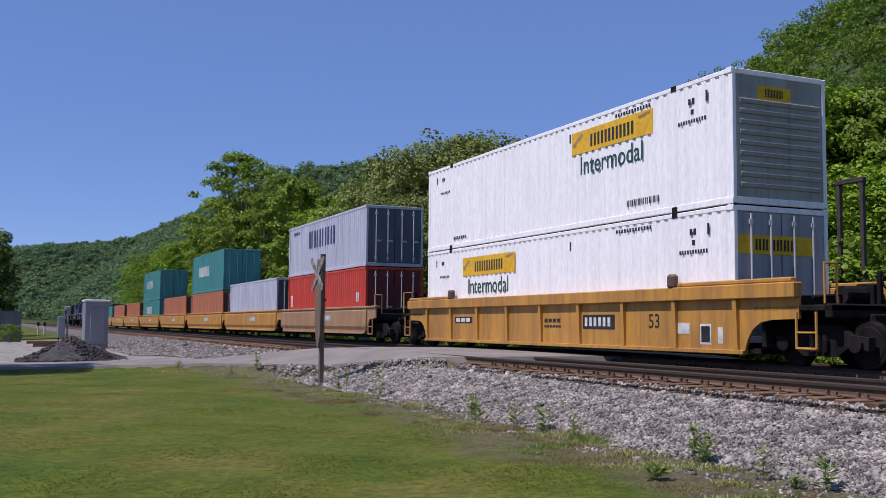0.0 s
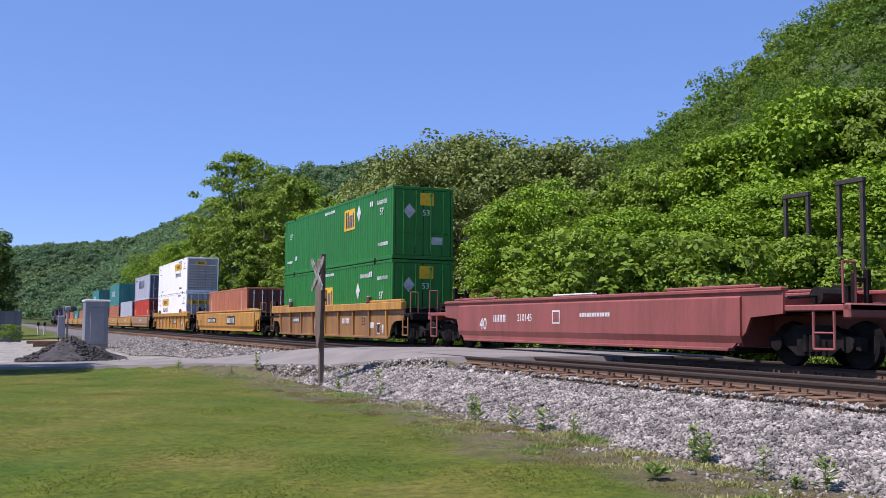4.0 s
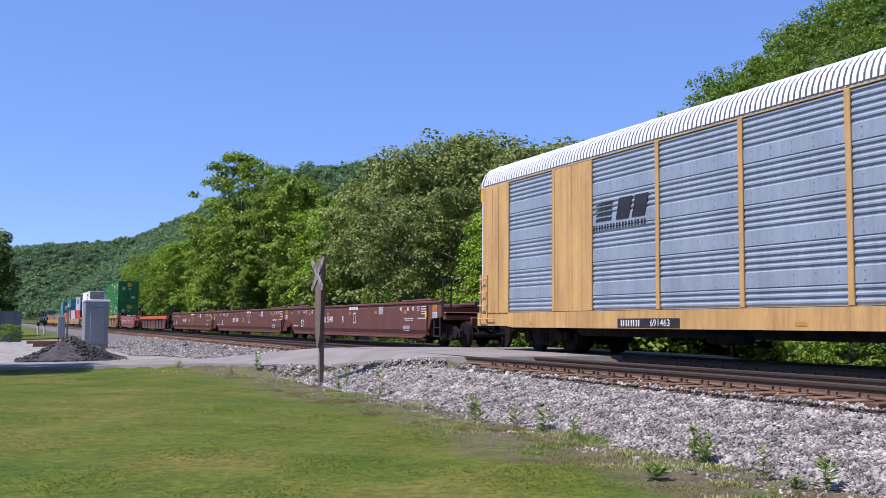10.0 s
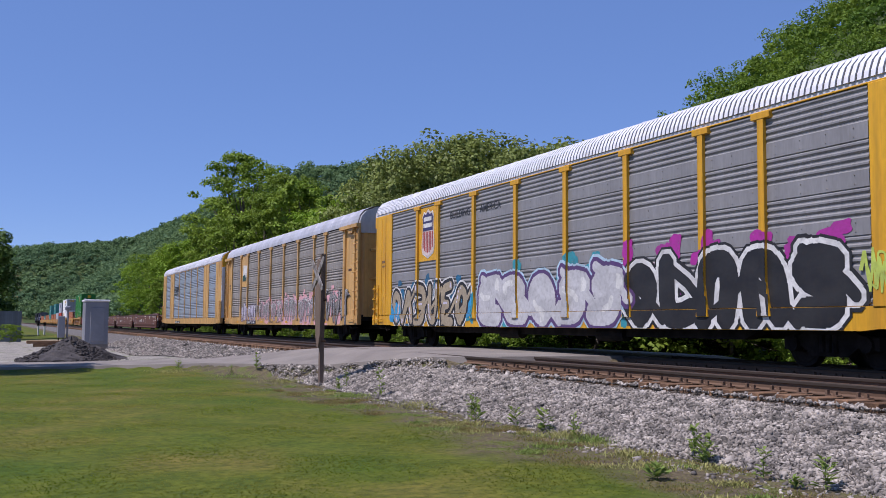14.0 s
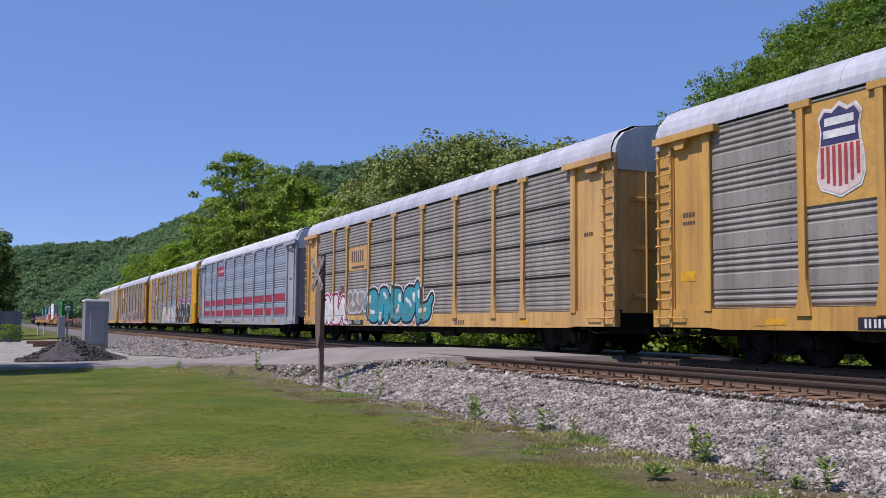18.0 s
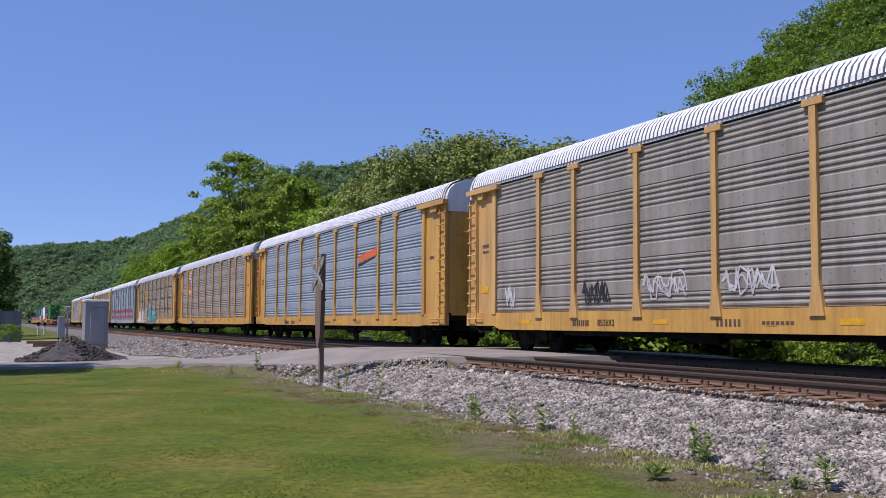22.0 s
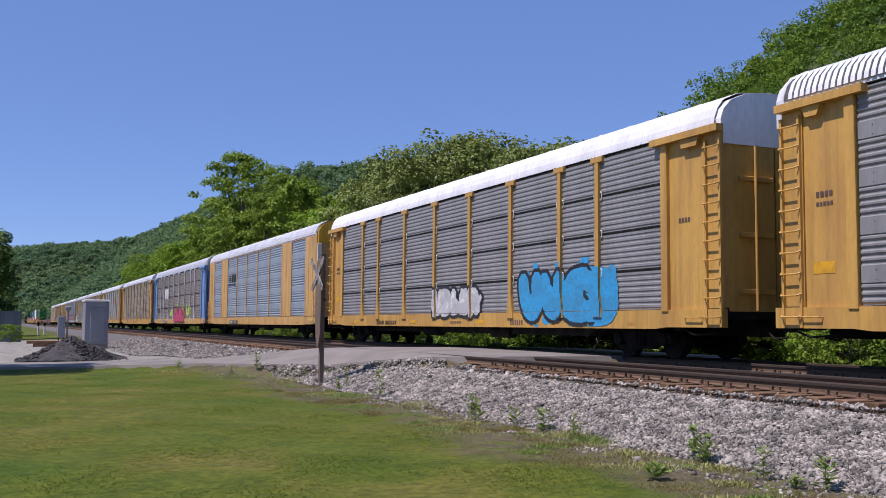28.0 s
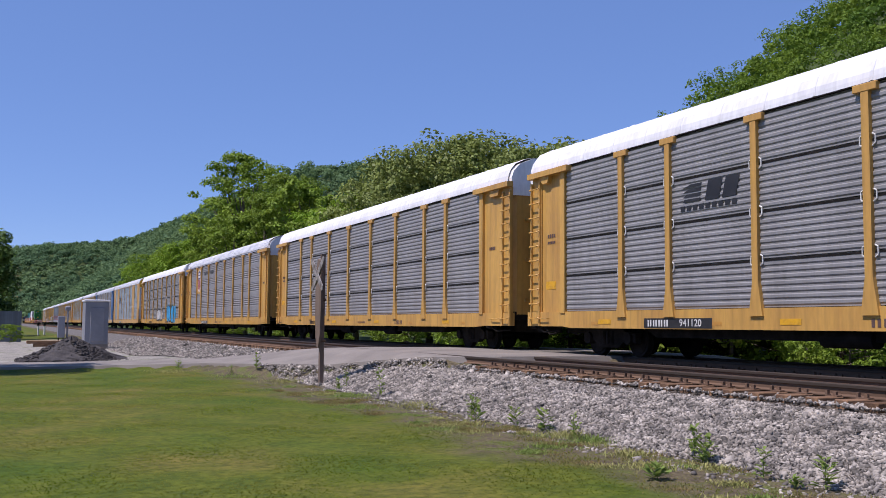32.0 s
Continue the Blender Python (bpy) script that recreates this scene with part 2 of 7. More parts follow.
def ground_material():
    """Lawn, thinning to bare soil towards the foot of the ballast, and leaf litter under the woods."""
    m = bpy.data.materials.new("lawn_and_soil")
    m.use_nodes = True
    nd, ln = m.node_tree.nodes, m.node_tree.links
    bs = nd["Principled BSDF"]
    bs.inputs["Roughness"].default_value = 0.95
    bs.inputs["Specular IOR Level"].default_value = 0.2
    geo = nd.new("ShaderNodeNewGeometry")
    sep = nd.new("ShaderNodeSeparateXYZ")
    ln.new(geo.outputs["Position"], sep.inputs[0])

    def noise_at(scale, detail=4):
        n = nd.new("ShaderNodeTexNoise")
        n.inputs["Scale"].default_value, n.inputs["Detail"].default_value = scale, detail
        ln.new(geo.outputs["Position"], n.inputs[0])
        return n.outputs[0]

    def ramp(src, stops):
        r = nd.new("ShaderNodeValToRGB")
        el = r.color_ramp.elements
        while len(el) < len(stops):
            el.new(0.5)
        for e, (p, c) in zip(el, stops):
            e.position, e.color = p, (*c, 1)
        ln.new(src, r.inputs[0])
        return r.outputs[0]

    def mixed(fac, a, b, mode="MIX"):
        x = nd.new("ShaderNodeMix")
        x.data_type, x.blend_type = "RGBA", mode
        if isinstance(fac, float):
            x.inputs[0].default_value = fac
        else:
            ln.new(fac, x.inputs[0])
        ln.new(a, x.inputs[6])
        ln.new(b, x.inputs[7])
        return x.outputs[2]

    def calc(op, a, b):
        x = nd.new("ShaderNodeMath")
        x.operation = op
        x.use_clamp = op == "MULTIPLY"
        for i, s in enumerate((a, b)):
            if isinstance(s, (int, float)):
                x.inputs[i].default_value = s
            else:
                ln.new(s, x.inputs[i])
        return x.outputs[0]

    grass = ramp(noise_at(0.45, 6), [(0.30, LAWN[0]), (0.50, LAWN[1]), (0.68, LAWN[2])])
    speck = ramp(noise_at(9, 5), [(0.32, (0.62, 0.68, 0.58)), (0.62, (1.22, 1.18, 1.12))])
    grass = mixed(1.0, grass, speck, "MULTIPLY")
    soil = ramp(noise_at(2.2, 6), [(0.30, (0.055, 0.048, 0.028)), (0.50, (0.115, 0.092, 0.054)), (0.64, (0.10, 0.115, 0.030))])
    grit = ramp(noise_at(30, 3), [(0.35, (0.6, 0.6, 0.6)), (0.65, (1.4, 1.4, 1.4))])
    soil = mixed(1.0, soil, grit, "MULTIPLY")
    patch = ramp(noise_at(2.6, 5), [(0.36, (0.80, 0.86, 0.8)), (0.60, (1.10, 1.06, 1.0))])
    grass = mixed(1.0, grass, patch, "MULTIPLY")
    edge = calc("ADD", sep.outputs[0], calc("MULTIPLY_ADD", noise_at(0.7, 5), 2.6))
    bare = calc("MULTIPLY", calc("SUBTRACT", edge, 7.35), 1.3)
    far = calc("MULTIPLY", calc("SUBTRACT", sep.outputs[0], 18.0), 0.5)
    near = mixed(bare, grass, soil)
    litter = ramp(noise_at(0.8, 6), [(0.3, (0.035, 0.055, 0.016)), (0.7, (0.07, 0.10, 0.03))])
    pale = ramp(noise_at(1.1, 6), [(0.35, (0.20, 0.185, 0.155)), (0.55, (0.30, 0.28, 0.24)), (0.7, (0.13, 0.14, 0.06))])
    begin = calc("MULTIPLY", calc("SUBTRACT", calc("ADD", sep.outputs[1], calc("MULTIPLY_ADD", noise_at(0.5, 4), 5.0)), 43.4), 0.6)
    finish = calc("MULTIPLY", calc("SUBTRACT", 92.0, sep.outputs[1]), 0.15)
    near = mixed(calc("MULTIPLY", begin, finish), near, mixed(1.0, pale, grit, "MULTIPLY"))
    out = mixed(far, near, litter)
    ln.new(out, bs.inputs["Base Color"])
    bp = nd.new("ShaderNodeBump")
    bp.inputs["Strength"].default_value, bp.inputs["Distance"].default_value = 0.4, 0.03
    ln.new(noise_at(16, 4), bp.inputs["Height"])
    ln.new(bp.outputs[0], bs.inputs["Normal"])
    return m


LAWN = [(0.056, 0.094, 0.008), (0.086, 0.106, 0.011), (0.128, 0.118, 0.025)]
ground = new("ground", sheet_of(xs, ys, lie, ground_material(), "ground"))
tagged(ground, "mown lawn thinning to bare soil beside the railway ballast", "ground", kind="structure")

# ballast bed of both tracks
bed = Shape()
prof = [(7.45, -1.0), (7.72, -0.83), (8.65, -0.56), (9.5, -0.345), (10.2, -0.305), (10.6, -0.205), (12.3, -0.205), (13.1, -0.26), (13.9, -0.205), (16.4, -0.205), (17.2, -0.24), (18.7, -0.65), (19.2, -1.0)]
prof += [(19.2, -1.2), (7.45, -1.2)]
bed.prism(prof, "y", -60, 700)
tagged(new("ballast_bed", bed.mesh("ballast_bed", BED)), "grey crushed stone ballast bed under two railway tracks", "ballast", kind="structure")

NEAR_TRACK, FAR_TRACK = 11.15, 15.1


def rail_shape(y0, y1):
    o = [(-0.07, -0.17), (0.07, -0.17), (0.07, -0.155), (0.012, -0.135), (0.012, -0.05), (0.036, -0.035), (0.036, -0.012), (-0.036, -0.012), (-0.036, -0.035), (-0.012, -0.05), (-0.012, -0.135), (-0.07, -0.155)]
    return Shape().prism(o, "y", y0, y1)


for cx, kind_of in ((NEAR_TRACK, "empty near"), (FAR_TRACK, "far")):
    tr = thing("railway_track", pose(cx, 0, 0), "steel rails spiked to weathered wooden ties on grey ballast", "track", "tracks", "structure")
    for side in (-0.75, 0.75):
        r = part("rail", shared(("rail",), lambda: rail_shape(-60, 700), RAIL), tr, (side, 0, 0), "rust-brown steel rail")
        part("rail_head", shared(("rail_head",), lambda: Shape().prism([(-0.039, -0.048), (0.039, -0.048), (0.039, -0.012), (0.03, 0), (-0.03, 0), (-0.039, -0.012)], "y", -60, 700), TOPSTEEL), r, label="dark worn head of a rail")
    tie = shared(("tie", cx), lambda: Shape().box(-1.3, 1.3, -0.115, 0.115, -0.32, -0.165, 0.012), TIE if cx < 13 else DARKTIE)
    rest = Shape()
    rng = random.Random(5 if cx < 13 else 6)
    for k in range(-30, 620):
        y = k * 0.53
        if 20.6 < y < 31.2:
            continue
        dx, dy = rng.uniform(-0.05, 0.05), rng.uniform(-0.03, 0.03)
        if -14 < y < 62:
            part("tie", tie, tr, (dx, y + dy, rng.uniform(-0.012, 0.0)), turn=rng.uniform(-0.012, 0.012))
        else:
            rest.box(dx - 1.3, dx + 1.3, y + dy - 0.115, y + dy + 0.115, -0.32, -0.168)
    tagged(part("ties", rest.mesh("ties", TIE if cx < 13 else DARKTIE), tr, label="rows of weathered wooden ties"), kind="stuff")
    clips = Shape()
    for k in range(-14, 70):
        y = k * 0.53
        if 20.6 < y < 31.2:
            continue
        for side in (-0.75, 0.75):
            clips.box(side - 0.16, side + 0.16, y - 0.085, y + 0.085, -0.168, -0.152)
            for dx in (-0.10, 0.10):
                clips.box(side + dx - 0.018, side + dx + 0.018, y - 0.03, y + 0.03, -0.16, -0.105)
            clips.box(side - 0.13, side - 0.085, y + 0.11, y + 0.15, -0.17, -0.09)
    tagged(part("tie_plates", clips.mesh("tie_plates", RAIL), tr, label="rusty tie plates, spikes and rail anchors"), kind="stuff")

GRIME = mat("oily_track_ballast", (0.085, 0.070, 0.056), (0.15, 0.125, 0.10), scale=6, fine=24, rough=0.95, bump=1.0, spread=0.25, island=0.4, spec=0.2)
top, far_bed = Shape(), Shape()
for a, b in ((-60, 20.7), (31.0, 700)):
    top.prism([(9.8, -0.29), (10.25, -0.262), (10.55, -0.19), (12.3, -0.19), (13.1, -0.25), (13.1, -0.34), (9.8, -0.34)], "y", a, b)
    far_bed.prism([(13.102, -0.25), (13.9, -0.19), (16.4, -0.19), (17.0, -0.225), (17.0, -0.3), (13.102, -0.34)], "y", a, b)
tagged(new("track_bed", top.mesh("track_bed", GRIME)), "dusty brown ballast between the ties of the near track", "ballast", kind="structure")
tagged(new("track_bed", far_bed.mesh("track_bed", DARKBED)), "near-black ballast under the train", "ballast", kind="structure")

# loose stones on the near shoulder and between the tracks
def stones(n, xr, yr, height, size, seed, name, material=None):
    rng = np.random.default_rng(seed)
    base = np.array([(0.35, 0.1, 0.75), (1.0, 0.1, 0.1), (0.1, 0.95, 0.35), (-0.9, 0.45, -0.1), (-0.65, -0.65, 0.45), (0.35, -0.95, 0.0), (-0.1, 0.1, -0.8)])
    tri = np.array([(0, 1, 2), (0, 2, 3), (0, 3, 4), (0, 4, 5), (0, 5, 1), (6, 2, 1), (6, 3, 2), (6, 4, 3), (6, 5, 4), (6, 1, 5)])
    x, y = rng.uniform(*xr, n), yr[0] + (yr[1] - yr[0]) * rng.random(n) ** 1.5
    s = size * rng.lognormal(0, 0.26, n)
    z = height(x, y) + rng.uniform(-0.2, 0.55, n) * s
    v = base[None] * rng.uniform(0.55, 1.5, (n, 7, 1)) * (s[:, None] * rng.uniform(0.45, 1.35, (n, 3)))[:, None]
    a, b = rng.uniform(0, 6.28, n), rng.uniform(-1.2, 1.2, n)
    ca, sa, cb, sb = np.cos(a)[:, None], np.sin(a)[:, None], np.cos(b)[:, None], np.sin(b)[:, None]
    vx, vz = v[..., 0] * cb + v[..., 2] * sb, -v[..., 0] * sb + v[..., 2] * cb
    v = np.stack([vx * ca - v[..., 1] * sa + x[:, None], vx * sa + v[..., 1] * ca + y[:, None], vz + z[:, None]], -1)
    f = tri[None] + 7 * np.arange(n)[:, None, None]
    return new(name, raw_mesh(name, v.reshape(-1, 3), f.reshape(-1, 3), material or STONE))


def shoulder(x, y=0):
    return np.interp(x, [p[0] for p in prof[:13]], [p[1] for p in prof[:13]])


tagged(stones(66000, (7.62, 9.80), (4.5, 22.5), shoulder, 0.0245, 3, "ballast_stones"), "loose grey and pale pink crushed ballast stones", "stones", kind="stuff")
tagged(stones(27000, (7.4, 9.9), (17.5, 31.5), lambda x, y: np.where(inside_road(x, y - 0.6), -1.2, np.maximum(lie(x, y), shoulder(x)) + 0.012), 0.031, 9, "ballast_stones"), "grey ballast stones banked against the road edge", "stones", kind="stuff")
tagged(stones(11000, (7.3, 10.0), (31, 80), shoulder, 0.042, 4, "ballast_stones"), "loose grey ballast stones beyond the road crossing", "stones", kind="stuff")
tagged(stones(5500, (9.78, 10.36), (4.5, 21.5), lambda x, y: -0.245 + 0 * x, 0.030, 27, "ballast_stones"), "ballast stones packed between the tie ends", "stones", kind="stuff")
tagged(stones(6000, (10.5, 13.0), (4, 21.5), lambda x, y: shoulder(x) + 0.008, 0.034, 7, "ballast_stones", GRIME), "dusty ballast stones between the ties", "stones", kind="stuff")
tagged(stones(1500, (6.9, 7.65), (4.5, 24), lambda x, y: lie(x, y) - 0.012, 0.026, 8, "ballast_stones"), "stray ballast stones scattered on bare soil", "stones", kind="stuff")

tagged(stones(5000, (5.3, 7.5), (45, 80), lambda x, y: lie(x, y) + 0.01, 0.042, 19, "ballast_stones"), "pale gravel spread beside the signal cabinet", "stones", kind="stuff")

road = Shape()
rv, n_road = [], len(NEAR_EDGE)
for a, b in zip(NEAR_EDGE, FAR_EDGE):
    for k in range(5):
        p = Vector(a).lerp(Vector(b), k / 4)
        rv.append((p.x, p.y, p.z + 0.02 * (1 - (k / 2 - 1) ** 2)))
    rv.append((a[0], a[1] - 0.06, a[2] - 0.16))
    rv.append((b[0], b[1] + 0.06, b[2] - 0.16))
rf = []
for i in range(n_road - 1):
    o, q = 7 * i, 7 * i + 7
    rf += [(o + k, o + k + 1, q + k + 1, q + k) for k in range(4)] + [(o + 5, o, q, q + 5), (o + 4, o + 6, q + 6, q + 4)]
road.add(rv, rf)
tagged(new("road", road.mesh("road", ASPHALT)), "narrow worn grey asphalt road crossing the tracks", "road", kind="structure")

# ---- woods ----
LEAF = {
    "green": mat("leaves_green", (0.158, 0.250, 0.024), (0.210, 0.300, 0.032), scale=0.25, fine=3, rough=0.6, bump=0, spread=0.12, island=0.26, each=0.12, trans=0.30),
    "olive": mat("leaves_olive", (0.170, 0.218, 0.050), (0.22, 0.268, 0.070), scale=0.25, fine=3, rough=0.55, bump=0, spread=0.12, island=0.24, each=0.1, trans=0.28),
    "bright": mat("leaves_bright", (0.160, 0.275, 0.014), (0.21, 0.325, 0.02), scale=0.25, fine=3, rough=0.6, bump=0, spread=0.12, island=0.26, each=0.12, trans=0.24),
    "dark": mat("leaves_dark", (0.060, 0.115, 0.022), (0.085, 0.150, 0.028), scale=0.25, fine=3, rough=0.6, bump=0, spread=0.15, island=0.3, each=0.1, trans=0.3),
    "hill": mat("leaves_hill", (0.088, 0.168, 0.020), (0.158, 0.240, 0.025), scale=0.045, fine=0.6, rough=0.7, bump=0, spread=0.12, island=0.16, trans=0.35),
    # the blue-green of distance haze is mixed into this leaf colour
    "far": mat("leaves_far_hazed", (0.092, 0.170, 0.078), (0.145, 0.228, 0.092), scale=0.012, fine=0.2, rough=0.8, bump=0, spread=0.12, island=0.12, trans=0.3),
}
BARK = mat("bark", (0.16, 0.13, 0.10), (0.09, 0.075, 0.06), scale=3, fine=25, rough=0.95, bump=0.6, stretch=(1, 1, 0.3))


def leaves(rng, centres, radii, per, size, out=None):
    """Leaf sprays: small folded four-sided blades strewn through clumps, more of them near each clump's skin and top."""
    n = len(centres) * per
    c = np.repeat(centres, per, 0)
    r = np.repeat(radii, per)[:, None]
    d = rng.normal(size=(n, 3))
    d /= np.linalg.norm(d, axis=1)[:, None]
    d[:, 2] = np.where(d[:, 2] < -0.3, -d[:, 2], d[:, 2])
    p = c + d * r * rng.uniform(0.50, 1.12, (n, 1)) * np.array([1, 1, 0.85])
    nor = d + rng.normal(scale=0.36, size=(n, 3)) + np.array([0, 0, 0.3])
    nor /= np.linalg.norm(nor, axis=1)[:, None]
    u = np.cross(nor, rng.normal(size=(n, 3)))
    u /= np.linalg.norm(u, axis=1)[:, None]
    w = np.cross(nor, u)
    s = (size * rng.uniform(0.6, 1.35, n))[:, None]
    k = 0.14 * s * nor
    quad = np.stack([p - u * s * 0.62 - k, p + w * s * 0.40 + k, p + u * s * 0.62 - k, p - w * s * 0.40 + k], 1)
    return quad.reshape(-1, 3)


def quads(n4):
    i = np.arange(0, n4, 4)
    return np.stack([i, i + 1, i + 2, i + 3], -1)


def tree_parts(seed, height, width, material, per=46, size=0.34, clumps=110, bare=0.18, lean=0.0):
    """Trunk, limbs and crown of a broadleaf tree: leaders, lobes on the leaders, leaf clumps on the lobes."""
    rng = np.random.default_rng(seed)
    wood = Shape()
    top = Vector((lean, 0.3 * lean, height * 0.8))
    bend = [Vector((0, 0, -0.4)), Vector((rng.normal(0, 0.2), rng.normal(0, 0.2), height * 0.28)), Vector((lean * 0.5 + rng.normal(0, 0.3), rng.normal(0, 0.3), height * 0.55)), top]
    rad = [height * 0.020, height * 0.016, height * 0.011, height * 0.004]
    for (a, b, r1, r2) in zip(bend, bend[1:], rad, rad[1:]):
        wood.rod(a, b, r1, 8, r2)
    lobes = []
    count = 24 if height > 1.9 * width else 15
    for k in range(count):
        q = k / (count - 1)
        a = k * 2.4 + rng.uniform(-0.5, 0.5)
        h = height * (bare + 0.10 + (0.80 - bare) * q + rng.uniform(-0.03, 0.03))
        reach = width * 0.5 * math.sqrt(max(0.02, 1 - (1.4 * (q - 0.38)) ** 2 if q > 0.38 else 1 - (1.1 * (0.38 - q)) ** 2)) * rng.uniform(0.45, 0.80)
        lobes.append((Vector((math.cos(a) * reach + lean * h / height, math.sin(a) * reach, h)), width * rng.uniform(0.16, 0.25)))
    lobes.append((Vector((lean, 0, height * 0.90)), width * 0.13))
    cs, rs = [], []
    for t, _ in lobes:
        f = min(0.75, t.z / height * 0.75)
        start = bend[1].lerp(bend[2], min(1, max(0, (f - 0.28) / 0.3)))
        wood.rod(start, start.lerp(t, 0.55) + Vector((0, 0, -0.03 * height)), height * 0.007, 6, height * 0.004)
        wood.rod(start.lerp(t, 0.55) + Vector((0, 0, -0.03 * height)), t, height * 0.004, 5, height * 0.0015)
    for k in range(clumps):
        t, big = lobes[k % len(lobes)]
        d = rng.normal(size=3)
        d /= np.linalg.norm(d)
        if d[2] < -0.35:
            d[2] *= -1
        p = np.array(t) + d * big * rng.uniform(0.55, 1.05) * np.array([1, 1, 1.15])
        p[2] = min(max(p[2], height * bare), height * (0.96 + 0.03 * rng.random()))
        cs.append(p)
        rs.append((width if clumps < 300 else 0.7 * width) * rng.uniform(0.058, 0.105))
    cs, rs = np.array(cs), np.array(rs)
    mids, big = np.array([tuple(t) for t, _ in lobes]), np.array([b for _, b in lobes])
    v = np.concatenate([leaves(rng, cs, rs, per, size), leaves(rng, mids, big * 0.55, 60, 1.25 * size)])
    return wood.mesh("trunk", BARK, True), raw_mesh("crown", v, quads(len(v)), material)


KINDS = {}


def tree_kind(kind, variant):
    if (kind, variant) not in KINDS:
        seed = sum(ord(c) for c in kind) * 10 + variant
        shape = {"green": (16, 9, "green"), "olive": (15, 13, "olive"), "bright": (12, 10, "bright"), "tall": (20, 10.4, "green"), "locust": (13, 12, "bright"), "shrub": (4.2, 5.2, "bright"), "bush": (3.2, 4.6, "green"), "dark": (11, 9, "dark")}[kind]
        h, w, leaf = shape
        if variant > 1:
            h, w = 1.8 * h, 1.8 * w
        small = kind in ("shrub", "bush")
        KINDS[kind, variant] = (h, *tree_parts(seed, h, w, LEAF[leaf], per=72 if small else (76 if leaf == "bright" else 62), size=0.125 if small else (0.21 if leaf == "bright" else 0.26), clumps=60 if small else (190 if variant < 2 else 420), bare=0.05 if small else (0.22 if kind == "tall" else 0.10), lean=0.5 if kind == "tall" else 0))
    return KINDS[kind, variant]


TREE_LABEL = {"green": "leafy green broadleaf tree behind the railway", "olive": "broad olive-green tree in full leaf behind the railway", "bright": "bright yellow-green young tree in full leaf", "tall": "tall open-crowned green tree above its neighbours", "locust": "feathery yellow-green tree with spreading layers", "shrub": "bright yellow-green leafy shrub at the wood's edge", "bush": "low green bush beside the railway", "dark": "dark shaded green tree beside a fence"}


def plant(kind, variant, x, y, height, spin, wide=1.0):
    h, trunk, crown = tree_kind(kind, variant)
    s = height / h
    low = kind in ("shrub", "bush")
    ob = thing("shrub" if low else "tree", pose(x, y, float(lie(x, y)) , 0, 0, spin), TREE_LABEL[kind], "shrub" if low else "tree", "shrubs along the railway" if low else "trees behind the railway")
    ob.scale = (s * wide, s * wide, s)
    part("trunk", trunk, ob)
    part("crown", crown, ob)
    return ob


# bearing from the line of the track, rise of its top, distance, kind
WOOD = [(6.87, 3.32, 330, "bright"), (7.57, 3.83, 290, "bright"), (8.37, 4.35, 255, "green"), (8.98, 4.16, 225, "bright"), (9.69, 4.58, 200, "bright"), (10.58, 5.6, 160, "green"), (11.46, 7.24, 142, "green"), (12.64, 9.99, 134, "tall"),
        (11.99, 6.23, 120, "green"), (13.69, 7.68, 124, "green"), (15.09, 8.71, 118, "green"), (16.21, 8.22, 112, "green"), (17.45, 6.52, 108, "bright"), (17.95, 7.14, 100, "green"), (19.06, 7.56, 96, "bright"), (20.36, 8.49, 92, "olive"),
        (21.86, 9.83, 88, "olive"), (23.27, 10.05, 84, "olive"), (24.88, 10.99, 82, "olive"), (26.51, 10.51, 79, "olive"), (28.34, 10.23, 77, "olive"), (29.57, 9.33, 75, "green"), (30.67, 10.46, 73, "olive"), (32.0, 9.67, 71, "olive"),
        (22.5, 7.61, 72, "olive"), (25.33, 7.96, 68, "olive"), (29.79, 8.02, 62, "locust"), (27.57, 7.48, 64, "green"), (31.43, 7.13, 60, "green"), (33.63, 8.78, 66, "green"), (35.15, 9.21, 63, "green"), (36.66, 9.63, 62, "green"),
        (38.27, 10.26, 60, "green"), (39.89, 10.49, 59, "bright"), (41.5, 11.11, 58, "bright"), (43.11, 11.94, 57, "bright"), (44.72, 12.77, 56, "green"), (46.33, 13.6, 55, "bright"), (48.14, 14.22, 54, "green"), (50, 14.6, 52, "green"),
        (53, 14.6, 50, "green"), (57, 14.6, 50, "olive"), (62, 15.6, 48, "green")]
rng = random.Random(11)
for n, (az, el, dist, kind) in enumerate(WOOD):
    x, y = dist * math.sin(radians(az)), dist * math.cos(radians(az))
    hgt = dist * math.tan(radians(el - max(0, 0.12 * (az - 36)))) + 0.745 - float(lie(x, y))
    plant(kind, n % 2 + (2 if hgt > 18 and kind != "tall" else 0), x, y, hgt * (0.955 if kind == "olive" else 0.98), rng.uniform(0, 360), 1.05)
for k in range(40):
    az = 8.5 + k * 1.12 + rng.uniform(-0.4, 0.4)
    x = rng.uniform(25, 29)
    y = x / math.tan(radians(az))
    rise = 3.0 + 2.6 * max(0, (az - 28) / 20) + rng.uniform(-0.8, 1.2)
    d = math.hypot(x, y)
    plant("shrub" if az > 33 or rng.random() < 0.15 else ("green" if d > 60 and rng.random() < 0.7 else "bush"), k % 2, x, y, max(3.2, d * math.tan(radians(rise))), rng.uniform(0, 360), 1.1)
for k in range(34):
    y = 14 + k * 5.2 + rng.uniform(-1.5, 1.5)
    plant("bush", k % 2, rng.uniform(21.5, 23.5), y, rng.uniform(1.3, 2.3), rng.uniform(0, 360))
